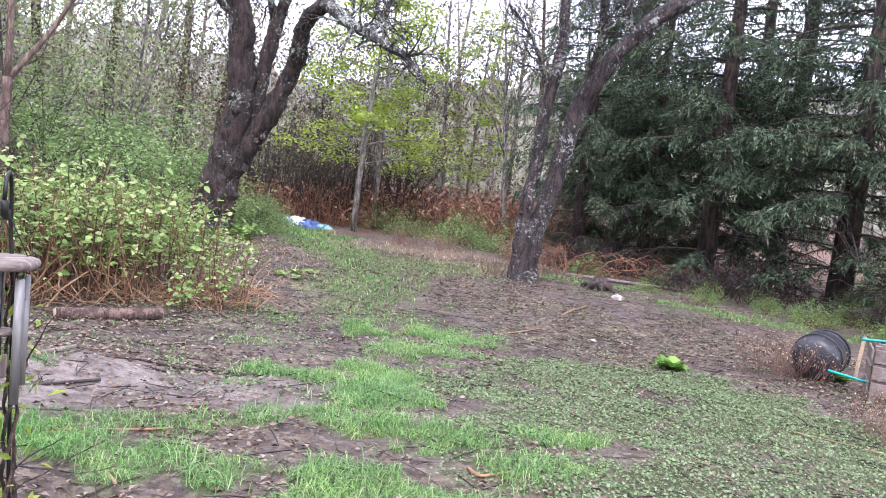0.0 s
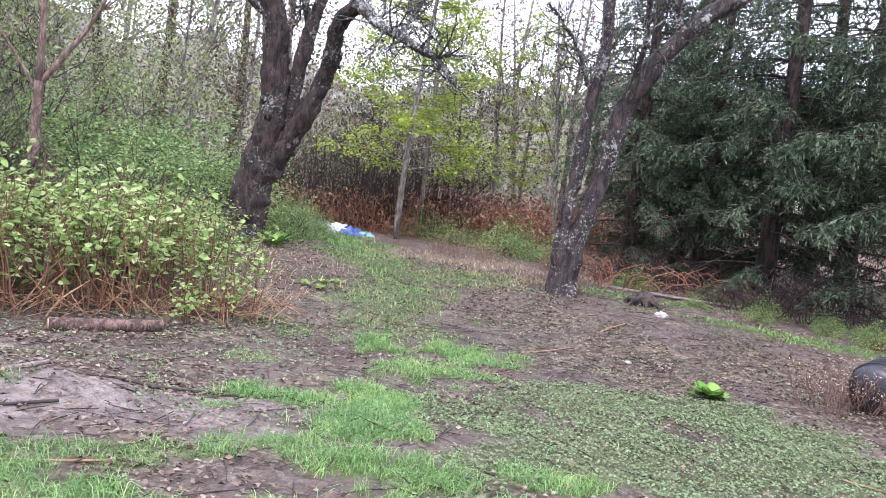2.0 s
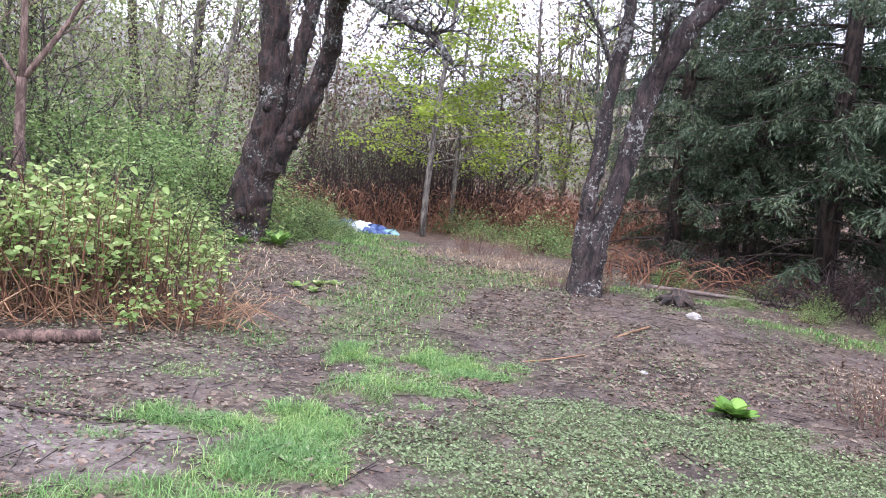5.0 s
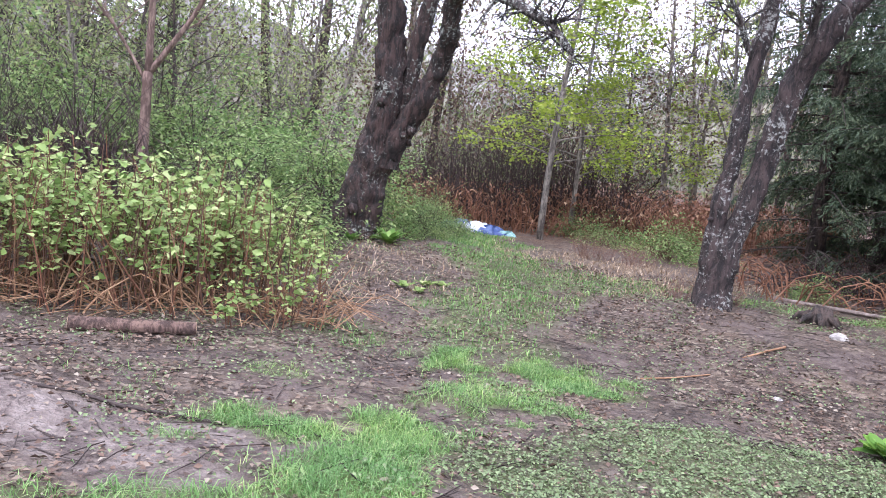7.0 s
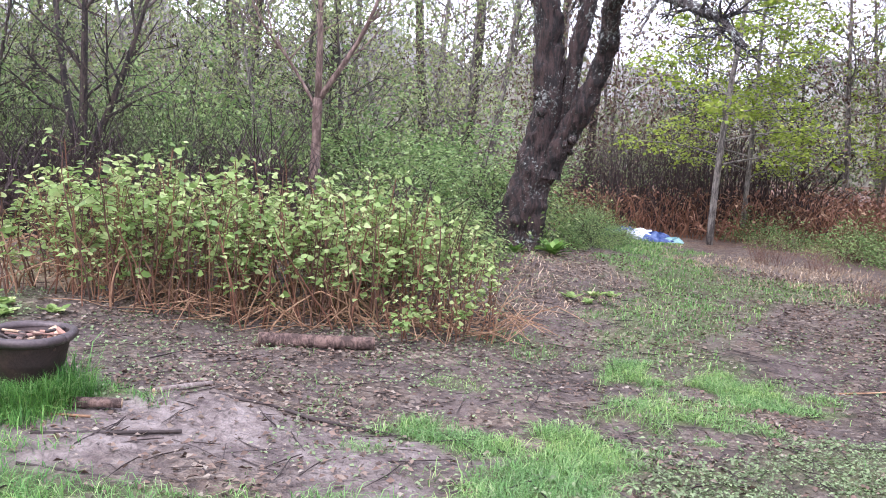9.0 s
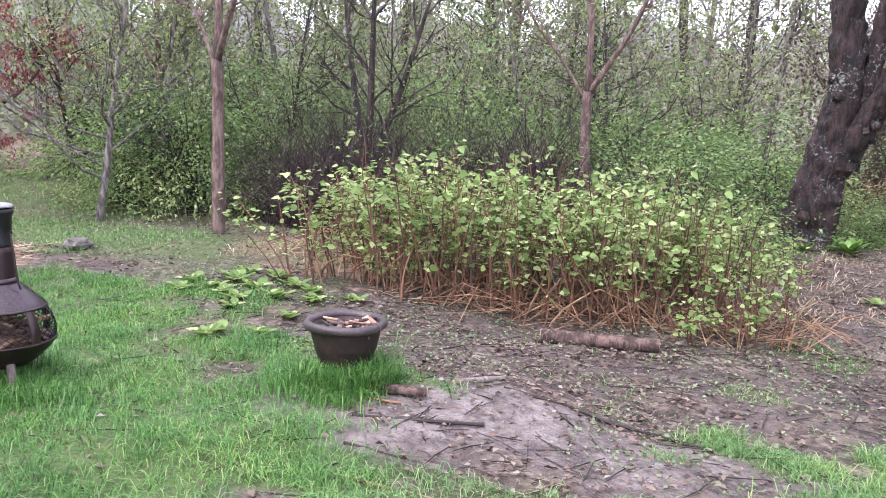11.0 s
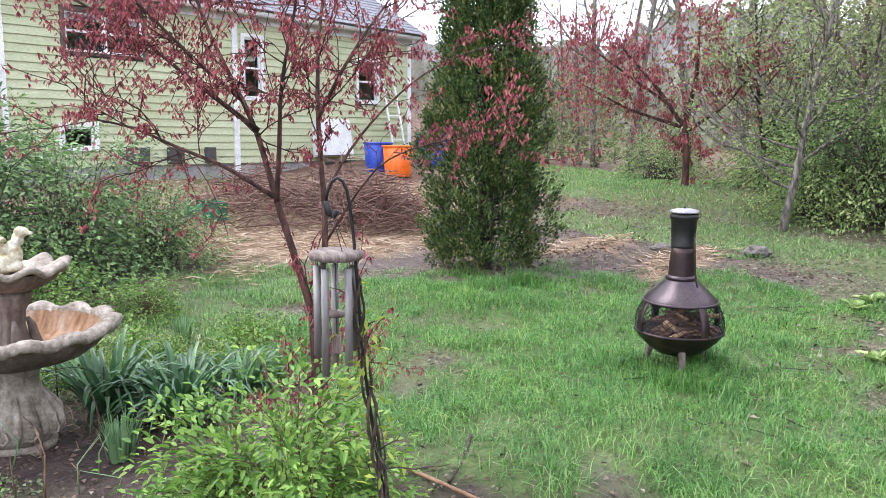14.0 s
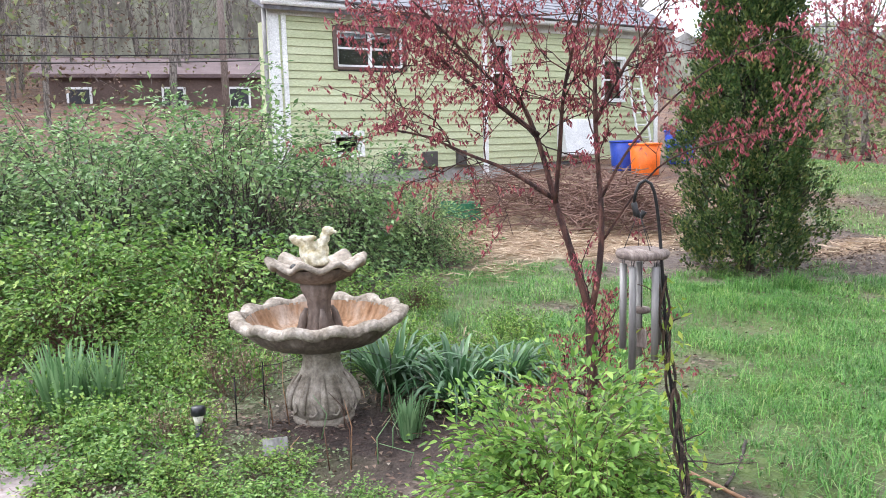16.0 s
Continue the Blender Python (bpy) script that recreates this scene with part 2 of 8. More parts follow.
SOIL = [(-3.6, -1.4, .75, .55, 20, 1), (-3.2, .35, .35, .35, 0, .8), (-2.35, .55, .35, .22, 20, .9), (-2.75, 1.05, .3, .18, -20, .7)]


# ---- materials ----
def nodes_of(name):
    m = bpy.data.materials.new(name)
    m.use_nodes = True
    nt = m.node_tree
    return m, nt.nodes, nt.links, nt.nodes["Principled BSDF"]


def ramp(n, stops):
    r = n.new("ShaderNodeValToRGB")
    e = r.color_ramp.elements
    while len(e) < len(stops):
        e.new(0.5)
    for k, (p, c) in zip(e, stops):
        k.position, k.color = p, (*c, 1)
    return r


def noise_node(n, l, scale, detail=4, rough=0.6, coord=None, stretch=None):
    t = n.new("ShaderNodeTexNoise")
    t.inputs["Scale"].default_value, t.inputs["Detail"].default_value, t.inputs["Roughness"].default_value = scale, detail, rough
    if coord is not None:
        if stretch:
            mp = n.new("ShaderNodeMapping")
            mp.inputs["Scale"].default_value = stretch
            l.new(coord, mp.inputs["Vector"])
            coord = mp.outputs["Vector"]
        l.new(coord, t.inputs["Vector"])
    return t


def mix_col(n, l, fac, a, b, mode="MIX"):
    m = n.new("ShaderNodeMix")
    m.data_type, m.blend_type = "RGBA", mode
    for sock, v in ((m.inputs["Factor"], fac), (m.inputs["A"], a), (m.inputs["B"], b)):
        if hasattr(v, "is_linked"):
            l.new(v, sock)
        elif isinstance(v, (int, float)):
            sock.default_value = v
        else:
            sock.default_value = (*v, 1)
    return m.outputs["Result"]


def rough_stuff(name, stops, scale=8, fine=60, rough=0.8, bump=0.3, metal=0.0, stretch=None, spec=0.4, dist=0.01):
    """A plain surface with two scales of variation and a fine relief."""
    m, n, l, b = nodes_of(name)
    co = n.new("ShaderNodeTexCoord").outputs["Object"]
    big = noise_node(n, l, scale, 5, 0.65, co, stretch)
    small = noise_node(n, l, fine, 3, 0.6, co, stretch)
    r = ramp(n, stops)
    l.new(big.outputs["Fac"], r.inputs["Fac"])
    r2 = ramp(n, [(0.3, (0.72, 0.72, 0.72)), (0.7, (1.15, 1.15, 1.15))])
    l.new(small.outputs["Fac"], r2.inputs["Fac"])
    l.new(mix_col(n, l, 1.0, r.outputs["Color"], r2.outputs["Color"], "MULTIPLY"), b.inputs["Base Color"])
    b.inputs["Roughness"].default_value, b.inputs["Metallic"].default_value = rough, metal
    b.inputs["Specular IOR Level"].default_value = spec
    bp = n.new("ShaderNodeBump")
    bp.inputs["Strength"].default_value, bp.inputs["Distance"].default_value = bump, dist
    l.new(small.outputs["Fac"], bp.inputs["Height"])
    l.new(bp.outputs["Normal"], b.inputs["Normal"])
    return m


def leaf_mat(name, stops, shine=0.5, through_light=0.35, patch=None):
    """Leaves: each one its own shade, with light coming through."""
    m, n, l, b = nodes_of(name)
    g = n.new("ShaderNodeNewGeometry")
    r = ramp(n, stops)
    l.new(g.outputs["Random Per Island"], r.inputs["Fac"])
    col = r.outputs["Color"]
    if patch:
        spread = noise_node(n, l, patch, 5, 0.65, n.new("ShaderNodeTexCoord").outputs["Object"])
        shade = ramp(n, [(0.34, (0.72, 0.8, 0.8)), (0.5, (1, 1, 1)), (0.68, (1.35, 1.16, 1.1))])
        l.new(spread.outputs["Fac"], shade.inputs["Fac"])
        col = mix_col(n, l, 1.0, col, shade.outputs["Color"], "MULTIPLY")
    l.new(col, b.inputs["Base Color"])
    b.inputs["Roughness"].default_value = shine
    b.inputs["Specular IOR Level"].default_value = 0.35
    t = n.new("ShaderNodeBsdfTranslucent")
    l.new(col, t.inputs["Color"])
    mx = n.new("ShaderNodeMixShader")
    mx.inputs["Fac"].default_value = through_light
    l.new(b.outputs[0], mx.inputs[1])
    l.new(t.outputs[0], mx.inputs[2])
    l.new(mx.outputs[0], n["Material Output"].inputs["Surface"])
    return m


def bark_mat(name, dark, light, lichen=None, amount=0.5, scale=7.0):
    m, n, l, b = nodes_of(name)
    co = n.new("ShaderNodeTexCoord").outputs["Object"]
    ridges = noise_node(n, l, scale * 2.2, 6, 0.7, co, (1, 1, 0.28))
    r = ramp(n, [(0.44, dark), (0.58, light)])
    l.new(ridges.outputs["Fac"], r.inputs["Fac"])
    col = r.outputs["Color"]
    if lichen:
        spots = noise_node(n, l, scale * 3.2, 8, 0.8, co)
        big = noise_node(n, l, 2.6, 3, 0.6, co)
        sm = n.new("ShaderNodeMath")
        sm.operation = "MULTIPLY_ADD"
        l.new(big.outputs["Fac"], sm.inputs[0])
        sm.inputs[1].default_value = 0.45
        l.new(spots.outputs["Fac"], sm.inputs[2])
        mask = ramp(n, [(0.93 - amount * 0.2, (0, 0, 0)), (0.99 - amount * 0.2, (1, 1, 1))])
        l.new(sm.outputs[0], mask.inputs["Fac"])
        col = mix_col(n, l, mask.outputs["Color"], col, lichen)
    l.new(col, b.inputs["Base Color"])
    b.inputs["Roughness"].default_value = 0.85
    bp = n.new("ShaderNodeBump")
    bp.inputs["Strength"].default_value, bp.inputs["Distance"].default_value = 1.0, 0.06
    l.new(ridges.outputs["Fac"], bp.inputs["Height"])
    l.new(bp.outputs["Normal"], b.inputs["Normal"])
    return m


def ground_mat():
    """Leaf litter, mud, turf, straw and soil, by the ground's own zones."""
    m, n, l, b = nodes_of("ground")
    co = n.new("ShaderNodeTexCoord").outputs["Object"]

    def zone_of(name):
        a = n.new("ShaderNodeAttribute")
        a.attribute_name = name
        return a.outputs["Fac"]
    chips = n.new("ShaderNodeTexVoronoi")
    chips.inputs["Scale"].default_value = 22.0
    warp = noise_node(n, l, 6, 4, 0.6, co)
    wv = n.new("ShaderNodeVectorMath")
    wv.operation = "MULTIPLY_ADD"
    wv.inputs[1].default_value = (0.25, 0.25, 0.25)
    l.new(warp.outputs["Color"], wv.inputs[0])
    l.new(co, wv.inputs[2])
    l.new(wv.outputs[0], chips.inputs["Vector"])
    chip = ramp(n, [(0.0, (0.032, 0.024, 0.018)), (0.35, (0.068, 0.05, 0.038)), (0.6, (0.108, 0.083, 0.062)), (0.85, (0.135, 0.108, 0.084)), (1.0, (0.21, 0.18, 0.14))])
    sep = n.new("ShaderNodeSeparateColor")
    l.new(chips.outputs["Color"], sep.inputs["Color"])
    l.new(sep.outputs["Red"], chip.inputs["Fac"])
    broad = noise_node(n, l, 0.9, 6, 0.65, co)
    damp = ramp(n, [(0.35, (0.62, 0.6, 0.62)), (0.65, (1.25, 1.2, 1.15))])
    l.new(broad.outputs["Fac"], damp.inputs["Fac"])
    litter = mix_col(n, l, 1.0, chip.outputs["Color"], damp.outputs["Color"], "MULTIPLY")
    mud_n = noise_node(n, l, 5.5, 8, 0.7, co)
    mud = ramp(n, [(0.32, (0.058, 0.041, 0.039)), (0.48, (0.138, 0.11, 0.098)), (0.66, (0.24, 0.204, 0.184))])
    l.new(mud_n.outputs["Fac"], mud.inputs["Fac"])
    turf_n = noise_node(n, l, 9, 5, 0.7, co)
    turf = ramp(n, [(0.3, (0.05, 0.075, 0.02)), (0.55, (0.085, 0.14, 0.03)), (0.75, (0.15, 0.2, 0.06))])
    l.new(turf_n.outputs["Fac"], turf.inputs["Fac"])
    straw_n = noise_node(n, l, 14, 6, 0.75, co, (1, 3.2, 1))
    straw = ramp(n, [(0.3, (0.13, 0.075, 0.04)), (0.5, (0.27, 0.185, 0.12)), (0.7, (0.44, 0.34, 0.23))])
    l.new(straw_n.outputs["Fac"], straw.inputs["Fac"])
    soil = ramp(n, [(0.35, (0.025, 0.017, 0.014)), (0.7, (0.075, 0.05, 0.042))])
    l.new(mud_n.outputs["Fac"], soil.inputs["Fac"])
    wood_n = noise_node(n, l, 3.0, 7, 0.7, co)
    woodf = ramp(n, [(0.3, (0.06, 0.032, 0.02)), (0.5, (0.15, 0.08, 0.05)), (0.72, (0.24, 0.16, 0.1))])
    l.new(wood_n.outputs["Fac"], woodf.inputs["Fac"])
    col = mix_col(n, l, zone_of("wood"), litter, woodf.outputs["Color"])
    bare = ramp(n, [(0.44, (0, 0, 0)), (0.6, (0.75, 0.75, 0.75))])
    patch = noise_node(n, l, 1.7, 6, 0.7, co)
    l.new(patch.outputs["Fac"], bare.inputs["Fac"])
    dark_mud = mix_col(n, l, 1.0, mud.outputs["Color"], (0.62, 0.58, 0.58), "MULTIPLY")
    col = mix_col(n, l, bare.outputs["Color"], col, dark_mud)
    col = mix_col(n, l, zone_of("mud"), col, mud.outputs["Color"])
    col = mix_col(n, l, zone_of("straw"), col, straw.outputs["Color"])
    col = mix_col(n, l, zone_of("soil"), col, soil.outputs["Color"])
    col = mix_col(n, l, zone_of("turf"), col, turf.outputs["Color"])
    l.new(col, b.inputs["Base Color"])
    b.inputs["Roughness"].default_value = 0.78
    b.inputs["Specular IOR Level"].default_value = 0.3
    h = n.new("ShaderNodeMath")
    h.operation = "ADD"
    l.new(chips.outputs["Distance"], h.inputs[0])
    l.new(mud_n.outputs["Fac"], h.inputs[1])
    bp = n.new("ShaderNodeBump")
    bp.inputs["Strength"].default_value, bp.inputs["Distance"].default_value = 0.8, 0.03
    l.new(h.outputs[0], bp.inputs["Height"])
    l.new(bp.outputs["Normal"], b.inputs["Normal"])
    return m


M_GROUND = ground_mat()
M_GRASS = leaf_mat("grass", [(0, (0.075, 0.155, 0.04)), (0.5, (0.14, 0.28, 0.075)), (0.85, (0.235, 0.39, 0.13)), (1, (0.37, 0.44, 0.2))], 0.45, 0.35, 1.6)
M_LAWN = leaf_mat("lawn_grass", [(0, (0.04, 0.12, 0.025)), (0.5, (0.095, 0.25, 0.05)), (0.85, (0.18, 0.36, 0.085)), (1, (0.31, 0.38, 0.16))], 0.45, 0.35, 1.6)
M_COVER = leaf_mat("creeping_leaves", [(0, (0.085, 0.12, 0.05)), (0.6, (0.14, 0.195, 0.085)), (1, (0.215, 0.275, 0.135))], 0.5, 0.15)
M_LITTER = leaf_mat("fallen_leaves", [(0, (0.055, 0.036, 0.027)), (0.45, (0.135, 0.085, 0.06)), (0.8, (0.19, 0.14, 0.105)), (1, (0.27, 0.235, 0.185))], 0.7, 0.05)
M_STRAW = leaf_mat("straw", [(0, (0.17, 0.11, 0.065)), (0.6, (0.36, 0.26, 0.17)), (1, (0.54, 0.44, 0.32))], 0.7, 0.1)
M_SPRING = leaf_mat("spring_leaves", [(0, (0.15, 0.2, 0.07)), (0.6, (0.26, 0.32, 0.13)), (1, (0.4, 0.43, 0.2))], 0.55, 0.5)
M_MAPLE = leaf_mat("young_maple_leaves", [(0, (0.17, 0.25, 0.03)), (0.6, (0.29, 0.38, 0.05)), (1, (0.42, 0.48, 0.1))], 0.55, 0.5)
M_WOODLEAF = leaf_mat("woodland_leaves", [(0, (0.1, 0.13, 0.055)), (0.6, (0.19, 0.235, 0.1)), (1, (0.28, 0.32, 0.15))], 0.55, 0.48, 0.5)
M_THICKET = leaf_mat("thicket_leaves", [(0, (0.1, 0.18, 0.055)), (0.55, (0.22, 0.33, 0.11)), (1, (0.37, 0.46, 0.2))], 0.5, 0.42, 0.6)
M_BRAMBLE = leaf_mat("bramble_leaves", [(0, (0.125, 0.21, 0.055)), (0.5, (0.265, 0.375, 0.115)), (1, (0.45, 0.52, 0.23))], 0.5, 0.42)
M_ROSE = leaf_mat("hedge_leaves", [(0, (0.06, 0.115, 0.045)), (0.45, (0.15, 0.26, 0.09)), (1, (0.3, 0.43, 0.18))], 0.45, 0.35, 0.9)
M_BRIGHT = leaf_mat("bright_leaves", [(0, (0.05, 0.12, 0.022)), (0.55, (0.14, 0.27, 0.05)), (1, (0.28, 0.41, 0.11))], 0.45, 0.35, 1.2)
M_AZALEA = leaf_mat("shrub_leaves", [(0, (0.06, 0.14, 0.025)), (0.5, (0.16, 0.31, 0.055)), (1, (0.3, 0.44, 0.1))], 0.4, 0.35)
M_REDLEAF = leaf_mat("red_leaves", [(0, (0.115, 0.022, 0.03)), (0.5, (0.31, 0.068, 0.09)), (0.85, (0.47, 0.155, 0.165)), (1, (0.38, 0.2, 0.11))], 0.5, 0.45)
M_SPRUCE = leaf_mat("spruce_needles", [(0, (0.026, 0.046, 0.026)), (0.6, (0.056, 0.09, 0.048)), (1, (0.12, 0.155, 0.085))], 0.6, 0.2, 0.7)
M_THUJA = leaf_mat("evergreen_sprays", [(0, (0.02, 0.042, 0.014)), (0.5, (0.06, 0.11, 0.032)), (0.85, (0.15, 0.2, 0.058)), (1, (0.24, 0.22, 0.08))], 0.55, 0.15, 2.5)
M_DUSK = leaf_mat("brown_undergrowth", [(0, (0.06, 0.035, 0.025)), (0.5, (0.13, 0.085, 0.06)), (0.8, (0.2, 0.15, 0.11)), (1, (0.17, 0.19, 0.08))], 0.8, 0.15)
M_RUST = leaf_mat("rusty_dead_leaves", [(0, (0.11, 0.05, 0.032)), (0.6, (0.24, 0.125, 0.08)), (1, (0.36, 0.24, 0.15))], 0.8, 0.15)
M_STRAP = leaf_mat("strap_leaves", [(0, (0.025, 0.07, 0.025)), (0.6, (0.06, 0.14, 0.055)), (1, (0.15, 0.26, 0.12))], 0.3, 0.2)
M_IRIS = leaf_mat("iris_blades", [(0, (0.08, 0.17, 0.065)), (1, (0.24, 0.37, 0.18))], 0.4, 0.25)
M_DRYCANE = rough_stuff("dry_canes", [(0.3, (0.18, 0.095, 0.05)), (0.5, (0.28, 0.16, 0.09)), (0.7, (0.44, 0.29, 0.175))], 3, 30, 0.75)
M_BROWNCANE = rough_stuff("brown_canes", [(0.3, (0.06, 0.03, 0.02)), (0.6, (0.135, 0.07, 0.045)), (0.8, (0.24, 0.14, 0.09))], 3, 30, 0.75)
M_REDCANE = rough_stuff("rusty_canes", [(0.3, (0.12, 0.05, 0.03)), (0.55, (0.22, 0.105, 0.06)), (0.75, (0.36, 0.2, 0.12))], 1.2, 30, 0.8)
M_TWIG = rough_stuff("grey_twigs", [(0.3, (0.07, 0.055, 0.045)), (0.6, (0.17, 0.14, 0.12)), (0.8, (0.28, 0.25, 0.22))], 3, 30, 0.85)
M_MAUVETWIG = rough_stuff("mauve_twigs", [(0.3, (0.026, 0.016, 0.015)), (0.6, (0.058, 0.037, 0.034)), (0.8, (0.12, 0.082, 0.075))], 2, 30, 0.85)
M_DARKTWIG = rough_stuff("dark_twigs", [(0.3, (0.028, 0.02, 0.017)), (0.6, (0.06, 0.045, 0.04)), (0.8, (0.11, 0.085, 0.075))], 3, 30, 0.85)
M_CHERRY = bark_mat("old_cherry_bark", (0.009, 0.006, 0.005), (0.05, 0.028, 0.023), (0.26, 0.28, 0.25), 0.62)
M_CHERRY_GREY = bark_mat("lichened_bark", (0.012, 0.01, 0.009), (0.065, 0.05, 0.045), (0.36, 0.38, 0.34), 0.85)
M_CHERRY_TWIN = bark_mat("flecked_bark", (0.01, 0.007, 0.007), (0.055, 0.037, 0.034), (0.3, 0.31, 0.29), 0.72)
M_PINKBARK = bark_mat("pinkish_bark", (0.1, 0.062, 0.05), (0.24, 0.165, 0.135), (0.33, 0.32, 0.28), 0.25)
M_GREYBARK = bark_mat("grey_bark", (0.08, 0.07, 0.06), (0.25, 0.22, 0.19), (0.36, 0.37, 0.33), 0.35)
M_DARKBARK = bark_mat("dark_bark", (0.02, 0.015, 0.013), (0.085, 0.06, 0.05), (0.17, 0.17, 0.15), 0.2)
M_JMBARK = bark_mat("red_brown_bark", (0.035, 0.014, 0.012), (0.13, 0.055, 0.04), (0.25, 0.22, 0.18), 0.15)

# ---- ground ----
k = np.linspace(-1, 1, 251)
gx, gy = np.meshgrid(-1.5 + 1.0 * np.sinh(6.1 * k), 3.5 + 1.0 * np.sinh(6.1 * k), indexing="ij")
X, Y = gx.ravel(), gy.ravel()
turf = 0.85 * np.maximum.reduce([zone(X, Y, GRASS_NEAR, 0.75, 4.0) ** 1.5, zone(X, Y, GRASS_LAWN, seed=1), zone(X, Y, GRASS_PATH, 0.6, seed=2)])
mud, straw, soil = zone(X, Y, MUD, 0.5, 2.0, 5), zone(X, Y, STRAW, 0.5, 2.0, 6), zone(X, Y, SOIL, 0.4, 2.5, 7)
cover = zone(X, Y, COVER, 0.5, 2.5, 9)
far = np.clip((np.hypot(X + 1, Y - 4) - 9.5) / 4, 0, 1)
relief = (vnoise(X * 2.1, Y * 2.1, 11) - 0.5) * 0.05 + (vnoise(X * 7, Y * 7, 12) - 0.5) * 0.022 + (vnoise(X * 17, Y * 17, 13) - 0.5) * 0.012
Z = land(X, Y) + relief * np.clip(1.2 - far, 0.2, 1)
n_ = len(k)
i, j = np.meshgrid(np.arange(n_ - 1), np.arange(n_ - 1), indexing="ij")
q = np.stack([i * n_ + j, (i + 1) * n_ + j, (i + 1) * n_ + j + 1, i * n_ + j + 1], -1).reshape(-1, 4)
ground_me = mesh_of("ground", np.stack([X, Y, Z], -1), [q], M_GROUND, True)
for key, val in (("turf", np.clip(turf * 0.9 + cover * 0.35, 0, 1)), ("mud", mud), ("straw", straw), ("soil", soil), ("wood", far)):
    at = ground_me.attributes.new(key, "FLOAT", "POINT")
    at.data.foreach_set("value", np.asarray(val, np.float32))
tagged(new("ground", ground_me), "damp backyard ground of mud, leaf litter and patchy turf", "ground", kind="structure")


def scatter(x0, x1, y0, y1, per_m2):
    n = int((x1 - x0) * (y1 - y0) * per_m2)
    return rng.uniform(x0, x1, n), rng.uniform(y0, y1, n)


def surface(x, y):
    r = (vnoise(x * 2.1, y * 2.1, 11) - 0.5) * 0.05 + (vnoise(x * 7, y * 7, 12) - 0.5) * 0.022 + (vnoise(x * 17, y * 17, 13) - 0.5) * 0.012
    f = np.clip((np.hypot(x + 1, y - 4) - 9.5) / 4, 0, 1)
    return land(x, y) + r * np.clip(1.2 - f, 0.2, 1)


def blades(x, y, tall, wide, lean=0.5, m=None):
    """Grass: bent blades of three triangles."""
    n = len(x)
    b = Build()
    z = surface(x, y)
    a = rng.uniform(0, 2 * math.pi, n)
    d = np.stack([np.cos(a), np.sin(a), 0 * a], -1)
    s = np.stack([-np.sin(a), np.cos(a), 0 * a], -1)
    h = (tall * rng.uniform(0.5, 1.25, n) * (0.55 + 0.9 * vnoise(x * 3.5, y * 3.5, 41)))[:, None]
    ln = (lean * rng.uniform(0.2, 1.6, n))[:, None]
    base = np.stack([x, y, z - 0.01], -1)
    up = np.array([0, 0, 1.0])
    w = (wide * rng.uniform(0.6, 1.3, n))[:, None]
    mid = base + up * h * 0.6 + d * h * ln * 0.35
    tip = base + up * h * np.clip(1 - 0.35 * ln, 0.35, 1) + d * h * ln
    v = np.stack([base - s * w / 2, base + s * w / 2, mid + s * w * 0.42, mid - s * w * 0.42, tip], 1).reshape(-1, 3)
    o = np.arange(n)[:, None] * 5
    b.add(v, np.concatenate([o + np.array([[3, 2, 4]])]), o + np.array([[0, 1, 2, 3]]))
    return b.data()


def keep(x, y, w):
    f = rng.uniform(0, 1, len(x)) < w
    return x[f], y[f]


def clear_of(x, y, spots):
    f = np.ones(len(x), bool)
    for cx, cy, r in spots:
        f &= np.hypot(x - cx, y - cy) > r
    return x[f], y[f]


x, y = scatter(-2.8, 2.0, 1.0, 7.2, 5200)
x, y = keep(x, y, zone(x, y, GRASS_NEAR, 0.75, 4.0) ** 1.6 + 0.02 * (vnoise(x * 5, y * 5, 71) > 0.75))
x2, y2 = scatter(-8.4, -1.8, -1.9, 4.8, 3600)
x2, y2 = keep(x2, y2, zone(x2, y2, GRASS_LAWN, 0.6, seed=1) ** 1.5 * (0.55 + 0.45 * (vnoise(x2 * 4, y2 * 4, 31) > 0.35)) * (1 - 0.9 * zone(x2, y2, SOIL, 0.4, 2.5, 7)))
x2, y2 = clear_of(x2, y2, [(-3.83, -1.71, .3), (-4.45, 2.04, .1), (-3.0, 3.33, .2)])
tagged(new("lawn_grass", mesh_of("lawn_grass", *blades(x2, y2, 0.085, 0.0048, 1.2)[:2], M_LAWN)), "soft deep-green lawn grass round the stove", "grass", kind="stuff")
tagged(new("grass", mesh_of("grass", *blades(x, y, 0.08, 0.0046, 1.35)[:2], M_GRASS)), "fresh green spring grass growing in soft tufts", "grass", kind="stuff")
x, y = scatter(-20, 8, 3.2, 15, 700)
w = np.maximum(zone(x, y, GRASS_PATH, 0.6, seed=2) * 1.3, zone(x, y, GRASS_LAWN, seed=1) * (x < -7.5))
x, y = keep(x, y, w)
tagged(new("grass", mesh_of("grass_far", *blades(x, y, 0.065, 0.011, 0.8)[:2], M_GRASS)), "thin mown grass along the path into the woods", "grass", kind="stuff")
# tall tufts round the fire pit, the stove and the well-watered spots
spots = np.array([(-2.82, 3.1), (-2.9, 3.05), (-3.1, 3.05), (-2.95, 3.06), (-3.2, 3.08), (-4.3, 1.85), (-4.25, 2.2), (-4.6, 1.75), (-4.5, 2.3), (-4.15, 2.0), (-4.05, 2.2), (-7.0, 1.3), (-7.1, 1.8), (-6.9, .9)])
c = spots[rng.integers(0, len(spots), 8000)]
x, y = c[:, 0] + rng.normal(0, 0.1, 8000), c[:, 1] + rng.normal(0, 0.1, 8000)
x, y = clear_of(x, y, [(-3.0, 3.33, .2), (-4.45, 2.04, .09)])
a = rng.normal(-0.9, 0.75, 2600)
